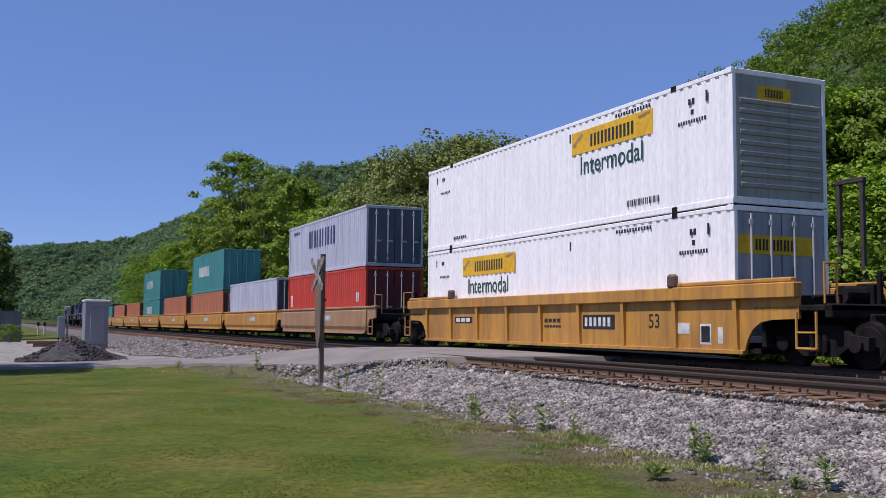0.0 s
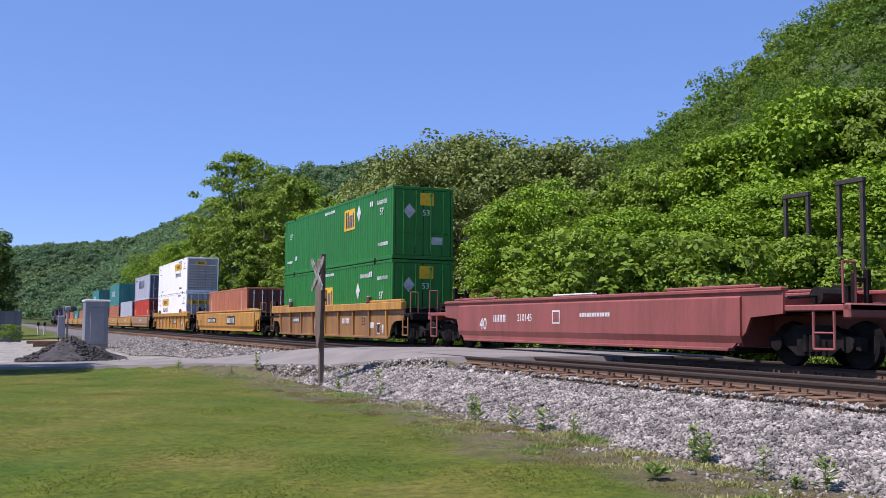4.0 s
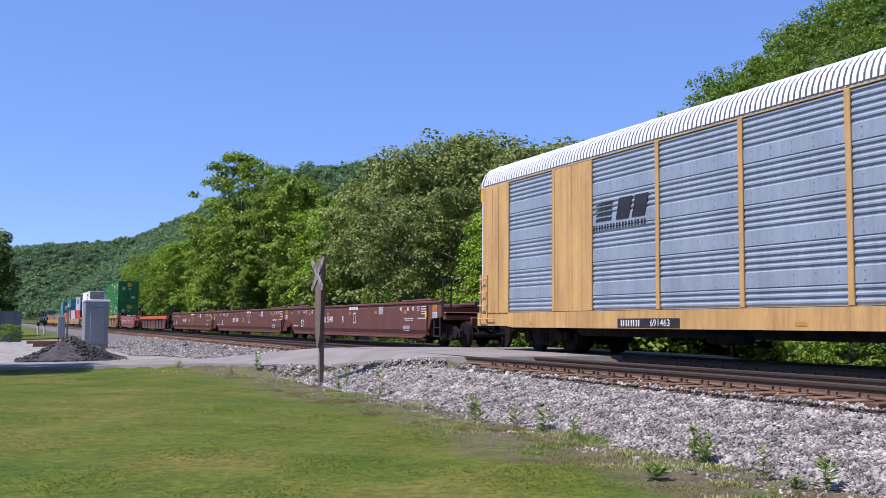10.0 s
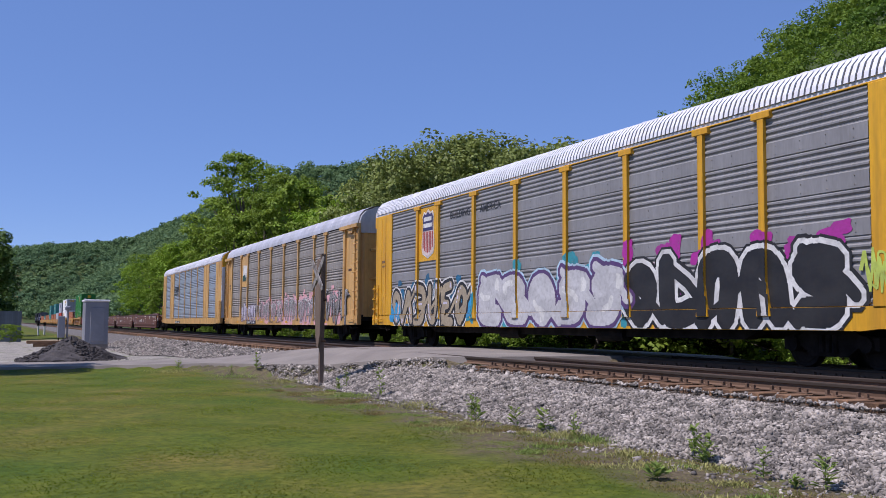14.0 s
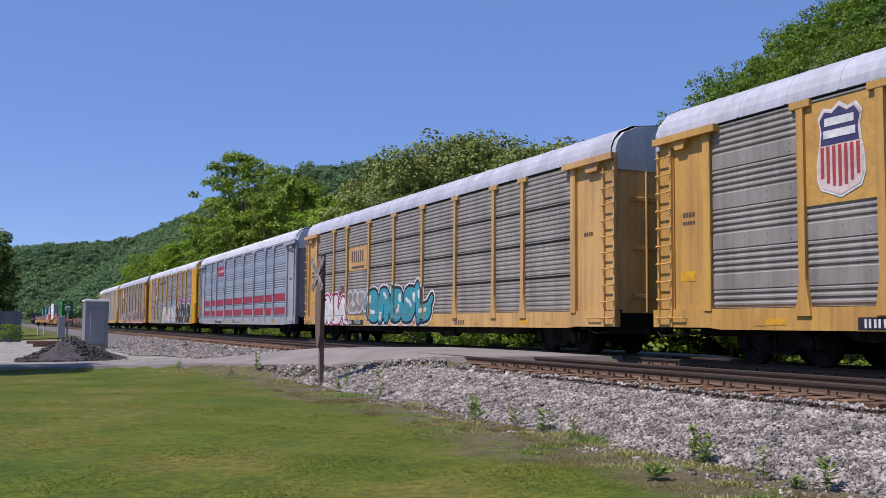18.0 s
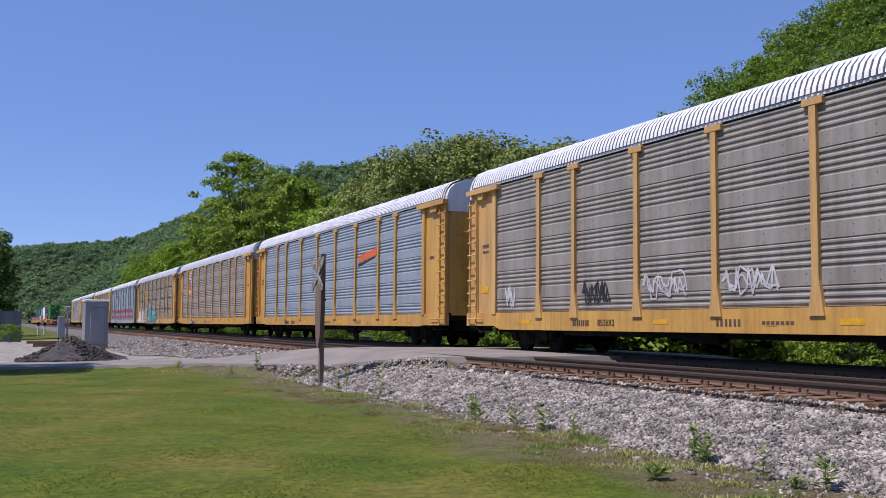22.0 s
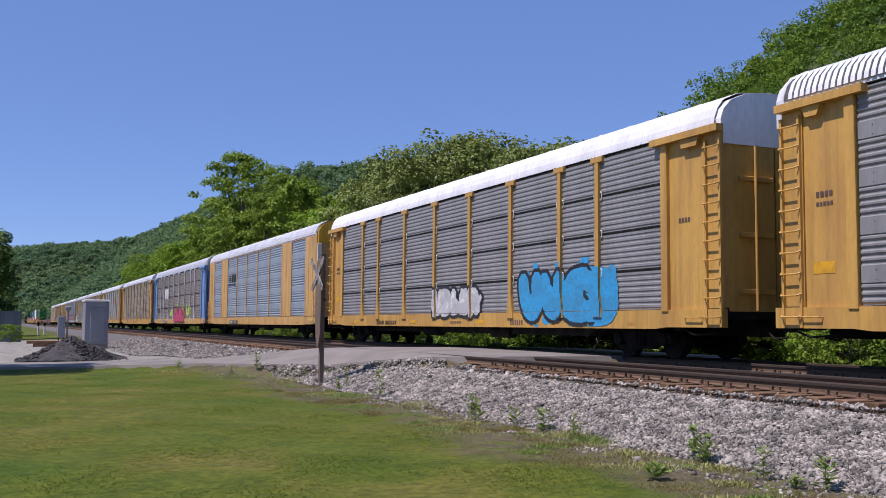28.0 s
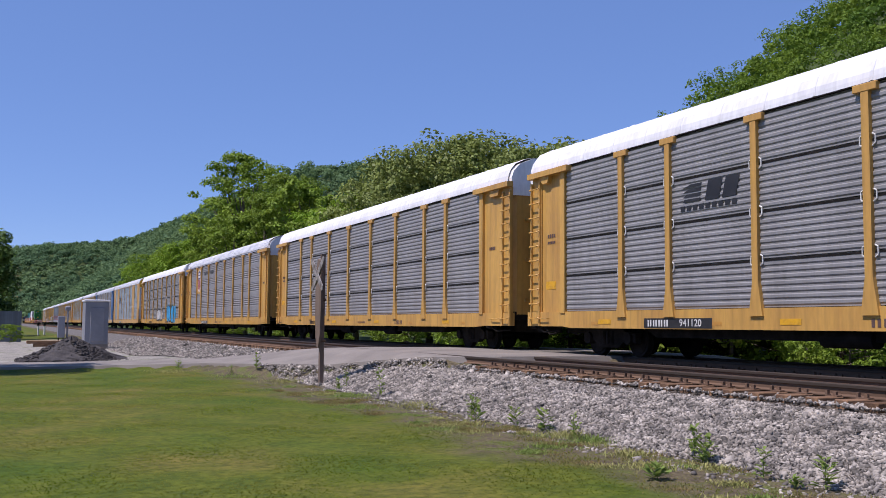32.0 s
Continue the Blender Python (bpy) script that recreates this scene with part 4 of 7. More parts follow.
def container(at, z, length, height, paint_, label, doors=True, end_paint=None, rear_ribs=False, group="containers on the train"):
    c = rolling("container", at, label, "container", group, z)
    h = length / 2
    long53 = length > 14
    part("frame", shared(("frame", length, height), lambda: box_frame(length, height, long53), paint_), c)
    for turn in (0, math.pi):
        part("side_panel", shared(("side_panel", length, height), lambda: corr_side(length, height, 0.026 if long53 else 0.036, 0.305 if long53 else 0.278), paint_), c, (-1.288 if turn == 0 else 1.288, 0, 0), turn=turn)
    part("roof_panel", shared(("roof_panel", length), lambda: Shape().box(-1.25, 1.25, -h + 0.1, h - 0.1, height - 0.05, height - 0.01, 0.01), paint_), c)
    part("floor_panel", shared(("floor_panel", length), lambda: Shape().box(-1.2, 1.2, -h + 0.1, h - 0.1, 0.06, 0.13), DARKSTEEL), c)
    ep = end_paint or paint_
    # front wall, horizontally or vertically ribbed
    part("front_wall", shared(("front_wall", height), lambda: Shape().sheet([(0.02 * (i % 2), 0.15 + (height - 0.3) * i / 24) for i in range(25)], "x", -1.2, 1.2, 0.004, (0, 1, 0)), ep), c, (0, h - 0.03, 0))
    if rear_ribs:
        s = lambda: Shape().box(-1.2, 1.2, 0.02, 0.05, 0.15, height - 0.13).add([], [])
        wall = part("rear_wall", shared(("rear_wall", height), s, ep), c, (0, -h, 0), "ribbed bare metal end wall")
        for i in range(9):
            part("rib", shared(("end_rib",), lambda: Shape().prism([(0.02, -0.10), (-0.012, -0.085), (-0.026, -0.01), (-0.012, 0.012), (0.02, 0.02)], "x", -1.10, 1.10), ALU), wall, (0, 0, 0.45 + i * (height - 1.1) / 8))
    elif doors:
        for m in (-1, 1):
            d = part("door", shared(("door", m, height), lambda: Shape().box(min(m * 0.015, m * 1.18), max(m * 0.015, m * 1.18), 0.02, 0.06, 0.16, height - 0.14, 0.008), ep), c, (0, -h, 0))
            for x in (0.32, 0.85):
                part("lock_rod", shared(("lock_rod", height), lambda: Shape().rod((0, 0, 0.2), (0, 0, height - 0.18), 0.024, 8).box(-0.05, 0.05, -0.02, 0.05, 0.3, 0.4).box(-0.05, 0.05, -0.02, 0.05, height - 0.4, height - 0.3).box(-0.03, 0.22, -0.035, -0.005, 1.05, 1.12), SILVER if ep in (OXIDE, GREY, ALU, DARK_END, DARKRED, SLATE) else ep), d, (m * x, -0.01, 0))
    for x in (-1.3, 1.3):
        for y in ((-h, h) if not long53 else (-h, h, -6.1, 6.1)):
            for zz in (0.06, height - 0.06):
                yy = y + (0.09 if y == -h else (-0.09 if y == h else 0))
                part("corner_casting", shared(("corner_casting",), lambda: Shape().box(-0.012, 0.012, -0.09, 0.09, -0.06, 0.06, 0.004).box(-0.014, 0.014, -0.03, 0.03, -0.02, 0.02), DARKSTEEL if (long53 and abs(y) < h) else paint_), c, (x * 1.0, yy, zz))
    return c


def plate(car, y, z, w, h, material, label="", x=-1.293, name="sign_panel"):
    return art(name, shared((name, "rect", round(w, 3), round(h, 3)), lambda: flat([rect(-w / 2, -h / 2, w / 2, h / 2)]), material), car, x, y, z, label)


def glyphs(car, y, z, text, size, material, squeeze=1.0, x=-1.293, label="", name="lettering", end=False):
    return art(name, words(text, size, material, squeeze), car, x, y, z, label, end)


def tagged_stuff(name, data, car, x, y, z, label):
    return tagged(art(name, data, car, x, y, z, label), kind="stuff")


def strip(car, y, z, n, length, height, material, gap=0.25, x=-1.293, name="marking", label="", seed=1):
    return tagged_stuff(name, shared((name, n, length, height, gap, seed), lambda: bars(n, length, height, gap, seed), material), car, x, y, z, label)



def carrier_sign(c, y, z, w=3.62, h=0.6):
    """Yellow carrier panel: plain dark shapes and a slanted scroll in place of the brand."""
    plate(c, y, z, w, h, SIGNYELLOW, "yellow carrier panel")
    strip(c, y - 0.1, z - 0.02, 6, w * 0.55, h * 0.55, BLACK, 0.22, x=-1.297, seed=5)
    art("marking", shared(("marking", "scroll"), lambda: flat([[(-w / 2 + 0.05, -0.02), (-w / 2 + 0.5, 0.24), (-w / 2 + 0.55, 0.16), (-w / 2 + 0.1, -0.12)], [(w / 2 - 0.6, 0.2), (w / 2 - 0.1, 0.27), (w / 2 - 0.1, 0.2), (w / 2 - 0.55, 0.13)]]), BUFF), c, -1.297, y, z)
    glyphs(c, y, z - 0.66, "Intermodal", 0.70, INK_GREEN, 0.92, label="dark green lettering")


# double-stack head of the train
H96 = 2.896
jb = ribbed_well(23.94, YELLOW, YELLOW, "yellow ribbed container well car carrying two white containers")
for z, sy in ((0.42, 25.55), (0.42 + H96 + 0.015, 20.85)):
    upper = z > 1
    c = container(24.2, z, 16.15, H96, WHITE, "white corrugated 53-foot container with yellow panel and green lettering", rear_ribs=upper, end_paint=ALU if upper else GREY)
    carrier_sign(c, -3.5 if upper else 3.35, 2.27 if upper else 2.23)
    w, h = (0.92, 0.3) if upper else (2.1, 0.4)
    art("sign_panel", shared(("sign_panel", "end", w), lambda: flat([rect(-w / 2, -h / 2, w / 2, h / 2)]), SIGNYELLOW), c, -0.15, -8.062, 2.42 if upper else 2.07, "yellow panel on the container end", True)
    art("marking", shared(("marking", "end", w), lambda: bars(6, w * 0.55, h * 0.6, 0.25, 5), BLACK), c, -0.15, -8.067, 2.42 if upper else 2.07, "", True)
    strip(c, -4.5, 2.66, 13, 1.5, 0.09, BLACK, 0.4, seed=3)
    strip(c, -6.75, 2.42, 2, 0.26, 0.14, BLACK, 0.35, seed=4)
    strip(c, -6.75, 2.18, 1, 0.10, 0.12, BLACK, 0, seed=4)
    strip(c, -4.9, 0.40, 9, 1.35, 0.16, BLACK, 0.35, seed=6)
    strip(c, 6.75, 2.45, 2, 0.26, 0.12, BLACK, 0.35, seed=7)
    strip(c, 6.6, 1.98, 7, 0.8, 0.07, BLACK, 0.4, seed=7)
    strip(c, 5.4, 0.34, 7, 1.0, 0.10, BLACK, 0.4, seed=6)
    strip(c, -6.75, 1.98, 11, 1.0, 0.085, BLACK, 0.4, seed=8)
    for y in (-7.25, -1.6, 7.3):
        plate(c, y, 2.45, 0.07, 0.24, BLACK, name="vent_slot")


def car_marks(car, y, z, material=CREAM, x=-1.404):
    strip(car, y, z, 4, 0.9, 0.10, material, x=x, seed=11)
    strip(car, y, z - 0.16, 6, 0.9, 0.06, material, x=x, seed=12)


def owner_sign(car, y, z, w, h, back, front, x=-1.404):
    """A dark plate with three plain light bars in place of the owner's mark."""
    plate(car, y, z, w, h, back, "owner's plate", x=x)
    strip(car, y, z, 3, w * 0.86, h * 0.62, front, 0.2, x=x - 0.004, seed=2)


def data_plates(car, y, z, x=-1.404):
    plate(car, y, z, 0.42, 0.24, CREAM, x=x, name="data_plate")
    plate(car, y - 0.75, z - 0.12, 0.36, 0.44, CREAM, x=x, name="data_plate")
    plate(car, y - 0.75, z - 0.12, 0.28, 0.34, BLACK, x=x - 0.004, name="data_plate")
    plate(car, y - 1.22, z - 0.14, 0.16, 0.34, CREAM, x=x, name="data_plate")


owner_sign(jb, -2.85, 0.86, 1.45, 0.36, BLACK, CREAM)
glyphs(jb, -5.18, 0.86, "53", 0.46, BLACK, x=-1.404)
data_plates(jb, -6.25, 0.72)
owner_sign(jb, 5.1, 0.92, 1.3, 0.20, BLACK, CREAM)
car_marks(jb, -0.6, 0.9, BLACK)

a0 = smooth_well(0.15, YELLOW, "yellow smooth-sided container well car with a rust-red container", reach=10.9)
c = container(0.02, 0.42, 12.19, H96 - 0.3, BRICKRED, "rust-brown corrugated 40-foot container", end_paint=OXIDE)
for k in range(7):
    strip(c, 5.3, 2.05 - 0.17 * k, 3 + k % 3, 0.30 + 0.06 * (k * 5 % 3), 0.085, CREAM, 0.3, seed=21 + k)
    strip(c, -4.6, 2.3 - 0.19 * k, 1, 0.12, 0.12, CREAM, seed=22)
glyphs(a0, 8.0, 0.78, "53", 0.46, BLACK, x=-1.503)
owner_sign(a0, 3.8, 0.96, 3.0, 0.30, BLACK, CREAM, x=-1.503)
owner_sign(a0, -2.57, 0.95, 2.5, 0.54, BLACK, CREAM, x=-1.503)
plate(a0, -8.9, 1.27, 0.42, 0.42, CREAM, x=-1.444, name="data_plate")
plate(a0, -8.9, 1.27, 0.34, 0.30, BLACK, x=-1.448, name="data_plate")

em = ribbed_well(-22.9, RUSTY, YELLOW, "rust-stained yellow ribbed well car with two green containers")
for z in (0.42, 0.42 + H96 + 0.015):
    upper = z > 1
    c = container(-23.0, z, 16.15, H96, GREEN, "bright green corrugated 53-foot container with yellow and white markings")
    sy = -2.77 if upper else 0.22
    plate(c, sy, 2.0 if upper else 1.57, 1.43, 0.92, SIGNYELLOW, "yellow carrier panel with dark shapes")
    art("marking", shared(("marking", "emblem"), lambda: flat([rect(-0.52, -0.35, -0.36, 0.36), rect(-0.28, -0.35, -0.12, 0.36)]), BLACK), c, -1.297, sy, 2.0 if upper else 1.57)
    art("marking", shared(("marking", "emblem2"), lambda: flat([rect(-0.02, -0.35, 0.14, 0.2), rect(0.22, -0.35, 0.38, 0.2), rect(0.46, -0.35, 0.58, 0.28)]), LOGO_BLUE), c, -1.297, sy, 2.0 if upper else 1.57)
    art("placard", shared(("placard",), lambda: flat([[(0, -0.36), (0.26, 0), (0, 0.36), (-0.26, 0)]]), CREAM), c, -1.293, -4.0, 2.17 if upper else 1.75, "white diamond placard")
    for y in (-7.1, 7.1):
        glyphs(c, y * 0.96, 1.97 if upper else 1.49, "53'", 0.40, CREAM)
    strip(c, 0.1, 2.6, 9, 1.5, 0.12, CREAM, seed=31)
    strip(c, -6.86 if upper else -4.85, 2.36, 8, 1.15, 0.17, CREAM, 0.3, seed=32)
    strip(c, -5.6, 2.4, 2, 0.4, 0.22, CREAM, seed=33)
    strip(c, -7.0, 0.65 if upper else 2.2, 5, 1.2, 0.14, CREAM, seed=34)
    strip(c, 7.0, 0.65, 4, 1.0, 0.12, CREAM, seed=35)
    strip(c, 5.8, 0.8, 2, 0.35, 0.22, CREAM, seed=36)
    art("placard", shared(("placard", "end"), lambda: flat([[(0, -0.3), (0.26, 0), (0, 0.3), (-0.26, 0)]]), SILVER), c, -0.6, -8.066, 1.9, "white diamond placard", True)
    art("sign_panel", shared(("sign_panel", "rect", 0.6, 0.5), lambda: flat([rect(-0.3, -0.25, 0.3, 0.25)]), SIGNYELLOW), c, 0.15, -8.066, 2.4, "", True)
    o = art("lettering", words("53'", 0.34, CREAM), c, 0.15, -8.066, 1.85, "", True)
    art("data_plate", shared(("data_plate", "rect", 0.5, 0.3), lambda: flat([rect(-0.25, -0.15, 0.25, 0.15)]), SILVER), c, 0.6, -8.066, 0.75, "", True)
owner_sign(em, -2.9, 0.90, 1.2, 0.36, RUSTY, CREAM)
glyphs(em, -5.17, 0.86, "53", 0.46, BLACK, x=-1.404)
data_plates(em, -6.25, 0.72)
owner_sign(em, 5.1, 0.95, 1.4, 0.24, BLACK, CREAM)
rr = random.Random(4)
tag = []
for k in range(5):
    u = -0.75 + 0.36 * k
    tag += [[(u - 0.03, -0.26), (u + 0.03, -0.28), (u + 0.10, 0.20), (u + 0.03, 0.22)], [(u + 0.05, 0.16), (u + 0.2, 0.02 * k), (u + 0.22, 0.06), (u + 0.08, 0.22)]]
tagged(art("graffiti", flat(tag).mesh("graffiti", CREAM), em, -1.405, 1.4, 0.82, "white sprayed slashes on the car side"), kind="stuff")

pr = smooth_well(-44.37, PINKRED, "faded red empty container well car", half=6.45, reach=9.9, truck_at=8.3, top=1.45)
glyphs(pr, 4.9, 0.78, "40", 0.50, CREAM, x=-1.503)
strip(pr, 3.78, 0.96, 4, 0.82, 0.22, CREAM, x=-1.503, seed=41)
glyphs(pr, 2.26, 0.97, "210145", 0.29, CREAM, x=-1.503)
strip(pr, -1.4, 1.04, 12, 1.4, 0.10, CREAM, x=-1.503, seed=42)
plate(pr, 0.5, 0.99, 0.4, 0.36, CREAM, x=-1.503, name="data_plate")
plate(pr, 0.5, 0.99, 0.32, 0.28, PINKRED, x=-1.5038, name="data_plate")
part("patch_panel", shared(("patch_panel",), lambda: Shape().box(-1.46, -1.28, -1.2, 0.75, 1.545, 1.60, 0.02), CREAM), pr, label="white painted edge of the well")

ow = ribbed_well(-65.7, BROWN, ORANGE, "brown ribbed empty well car with an orange top rail", half=8.2, reach=10.8, truck_at=9.5, posts=True, top=1.40, guides=False)

for name_, at, ends, trucks in (("A", -87.63, (1,), (1, -1)), ("C", -106.94, (), (-1,)), ("B", -126.46, (-1,), (-1,))):
    u = smooth_well(at, OXIDE, "dark red-brown empty articulated well unit with white lettering", half=8.55 if name_ == "B" else 8.3, reach=10.6, truck_at=9.62, ends=ends or (), trucks=trucks, posts=True)
    x = -1.503
    strip(u, 3.25, 0.95, 3, 0.62, 0.26, CREAM, x=x, seed=51)
    glyphs(u, 2.33, 0.95, "55443", 0.37, CREAM, 0.92, x=x, label="white car number")
    glyphs(u, 0.49, 0.95, name_, 0.38, CREAM, x=x, label="white unit letter")
    glyphs(u, 6.85, 0.77, "53", 0.48, CREAM, x=x, label="white lettering")
    for y, t in ((7.5, "53"), (6.6, "48"), (6.2, "45"), (5.2, "40"), (-6.41, "40"), (-7.09, "45"), (-7.6, "48"), (-8.1, "53")):
        glyphs(u, y, 1.32, t, 0.22, CREAM, x=x)
    for y in (8.8, 5.6, 2.65, -0.5, -3.71, -6.86):
        plate(u, y, 1.22 if abs(y) < 8 else 1.30, 0.34, 0.12, paint("orange_reflector", (0.42, 0.17, 0.02)), x=x, name="reflector")
    plate(u, -1.1, 1.02, 0.34, 0.44, CREAM, x=x, name="data_plate")
    plate(u, -1.1, 1.02, 0.26, 0.36, OXIDE, x=x - 0.004, name="data_plate")
    strip(u, -1.0, 1.42, 3, 1.2, 0.12, CREAM, x=x, seed=53)
    strip(u, -4.3, 1.3, 3, 0.5, 0.3, CREAM, x=x, seed=54)
    for k in range(4):
        strip(u, -8.60, 1.40 - 0.085 * k, 12 - k % 3, 0.44, 0.042, CREAM, 0.35, x=-1.503, seed=55 + k)
    strip(u, -8.42, 0.98, 12, 0.75, 0.05, CREAM, 0.35, x=-1.503, seed=61)
    plate(u, -8.78, 1.12, 0.15, 0.22, SIGNYELLOW, x=-1.503, name="data_plate")
    strip(u, -7.2, 0.98, 20, 0.9, 0.04, CREAM, 0.35, x=x, seed=59)
    strip(u, -7.2, 0.92, 18, 0.8, 0.03, CREAM, 0.35, x=x, seed=58)
    strip(u, -7.0, 0.66, 2, 0.7, 0.12, GREY, 0.2, x=x, seed=60)
    strip(u, -7.0, 0.55, 14, 0.6, 0.03, SILVER, 0.35, x=x, seed=62)
    strip(u, 8.0, 0.66, 3, 0.8, 0.05, CREAM, x=x, seed=57)
    plate(u, -9.45, 1.35, 0.42, 0.24, paint("orange_reflector", (0.55, 0.22, 0.02)), x=-1.444, name="reflector")
    plate(u, -9.45, 1.10, 0.40, 0.22, SILVER, x=-1.444, name="data_plate")
    strip(u, -9.45, 1.10, 3, 0.32, 0.14, GREY, 0.3, x=-1.448, seed=63)

# articulated five-unit well car ahead, with its loads
LOADS = [(45.0, [(12.19, H96 - 0.13, RED, DARKRED), (12.19, H96 - 0.3, PALE, SLATE)]), (59.65, [(12.19, H96, PALE, DARK_END)]), (74.29, [(12.19, H96 - 0.3, BRICKRED, OXIDE), (12.19, H96, TEAL, TEAL)]), (89.26, [(12.19, H96 - 0.3, BRICKRED, OXIDE)]),
         (104.26, [(12.19, H96 - 0.3, TEAL, TEAL), (12.19, H96, TEAL, TEAL)]), (119.49, [(12.19, H96 - 0.3, BRICKRED, OXIDE)]), (134.34, [(12.19, H96 - 0.3, BRICKRED, OXIDE)]), (149.22, [(12.19, H96 - 0.3, TEAL, TEAL)]), (164.13, [(12.19, H96 - 0.3, BRICKRED, OXIDE)]), (179.06, [(12.19, H96 - 0.3, BRICKRED, OXIDE)])]
TINT = {RED.name: "bright red", PALE.name: "pale grey", BRICKRED.name: "rust-brown", TEAL.name: "teal green"}
for k, (at, boxes) in enumerate(LOADS):
    last = k % 5 == 0
    u = smooth_well(at, BUFF if k == 0 else YELLOW, "buff-yellow articulated well unit carrying stacked containers" if len(boxes) > 1 else "buff-yellow articulated well unit carrying one container", half=6.45, reach=8.1, truck_at=7.37, low=0.42, top=1.42, ends=(-1,) if last else (), trucks=(-1,) + ((1,) if k % 5 == 4 else ()), lip=False)
    z = 0.42
    for ln_, hh, pt, ep in boxes:
        c = container(at, z, ln_, hh, pt, TINT[pt.name] + " corrugated 40-foot container", end_paint=ep)
        if pt == PALE and len(boxes) > 1:
            strip(c, 0.2, 1.7, 5, 4.4, 0.85, LOGO_BLUE, 0.3, seed=61)
            strip(c, 4.6, 2.2, 3, 1.2, 0.16, LOGO_BLUE, seed=62)
        elif pt == TEAL:
            strip(c, 1.0, 1.6, 5, 4.2, 0.75, CREAM, 0.3, seed=63)
        elif pt == RED:
            strip(c, 5.3, 1.5, 1, 0.4, 0.6, CREAM, seed=64)
            strip(c, -5.1, 1.5, 2, 0.4, 0.4, CREAM, seed=65)
        z += hh + 0.015
    owner_sign(u, -1.3, 1.02, 1.5, 0.30, GREY, CREAM, x=-1.503)


def locomotive(at, body, trim, label):
    """A six-axle road engine: cab, long hood, walkways, tank and trucks."""
    e = rolling("locomotive", at, label, "locomotive", "locomotives pulling the train")
    part("frame", shared(("loco_frame",), lambda: Shape().box(-1.5, 1.5, -10.9, 10.9, 1.15, 1.45, 0.03).box(-1.5, 1.5, -11.0, -10.85, 0.5, 2.3, 0.02).box(-1.5, 1.5, 10.85, 11.0, 0.5, 2.3, 0.02), DARKSTEEL), e)
    part("long_hood", shared(("long_hood",), lambda: Shape().prism([(-0.95, 1.45), (0.95, 1.45), (0.95, 4.15), (0.7, 4.45), (-0.7, 4.45), (-0.95, 4.15)], "y", -9.9, 5.6), body), e)
    part("radiator", shared(("radiator",), lambda: Shape().prism([(-1.45, 3.5), (1.45, 3.5), (1.5, 4.3), (1.0, 4.6), (-1.0, 4.6), (-1.5, 4.3)], "y", -9.6, -5.6), body), e)
    part("cab", shared(("cab",), lambda: Shape().prism([(-1.5, 1.45), (1.5, 1.45), (1.5, 4.1), (1.0, 4.55), (-1.0, 4.55), (-1.5, 4.1)], "y", 5.6, 8.2), trim), e)
    part("nose", shared(("nose",), lambda: Shape().prism([(-0.85, 1.45), (0.85, 1.45), (0.8, 3.0), (-0.8, 3.0)], "y", 8.2, 10.2), body), e)
    part("fuel_tank", shared(("fuel_tank",), lambda: Shape().prism([(-1.4, 1.15), (1.4, 1.15), (1.3, 0.35), (-1.3, 0.35)], "y", -3.2, 3.2), DARKSTEEL), e)
    for s in (-1, 1):
        part("side_window", shared(("side_window", s), lambda: Shape().box(min(s * 1.49, s * 1.52), max(s * 1.49, s * 1.52), 6.1, 7.6, 3.1, 3.9), BLACK), e)
        part("walkway_rail", shared(("walkway_rail", s), lambda: Shape().rod((s * 1.45, -10.5, 2.45), (s * 1.45, 5.4, 2.45), 0.03).path([(s * 1.45, -10.5, 1.45), (s * 1.45, -10.5, 2.45)], 0.03).path([(s * 1.45, -4, 1.45), (s * 1.45, -4, 2.45)], 0.03).path([(s * 1.45, 2, 1.45), (s * 1.45, 2, 2.45)], 0.03), CREAM), e)
    for y in (-6.9, 6.9):
        truck(e, y - 0.9)
        truck(e, y + 0.95)
    return e


locomotive(201.05, DARK_END, LOGO_BLUE, "dark blue and grey six-axle diesel engine")
locomotive(224.54, BLACK, BLACK, "black six-axle diesel engine")
locomotive(248.09, BLACK, DARK_END, "black six-axle diesel engine at the head of the train")


# ---- enclosed car carriers ----
EDGES = [-11.45, -8.85, -7.0, -4.2, -1.4, 1.4, 4.2, 7.0, 8.85, 11.45]


FLATS = []
z = 1.13
for ribs_ in (3, 4, 4, 4):
    z += ribs_ * 0.125
    FLATS.append((z, z + 0.34))
    z += 0.34


def rack_panel(w, seams):
    """Steel side sheet: groups of shallow pressed ribs between flat riveted bands, or four fully ribbed strakes."""
    pts, z, deep = [], 1.13, 0.026
    if seams:
        tall, n = (4.99 - z) / 4, 7
        for k in range(4):
            rise = (tall - 0.062) / n
            for i in range(n):
                pts += [(0.018, z + 0.012), (0.018, z + rise * 0.30), (0.0, z + rise * 0.55), (0.0, z + rise * 0.95)]
                z += rise
            pts += [(0.0, z + 0.012), (0.085, z + 0.014), (0.085, z + 0.058)]
            z += 0.062
        deep = 0.018
    else:
        while z < 4.93:
            band = [f for f in FLATS if abs(f[0] - z) < 0.01]
            if band:
                pts += [(deep, z + 0.015), (0.002, z + 0.03), (0.002, band[0][1] - 0.01)]
                z = band[0][1]
            else:
                pts += [(deep, z + 0.012), (deep, z + 0.038), (0.0, z + 0.075), (0.0, z + 0.110)]
                z += 0.125
    pts.append((deep, 4.99))
    return Shape().sheet(pts, "y", -w / 2, w / 2, 0.004, (-1, 0, 0))


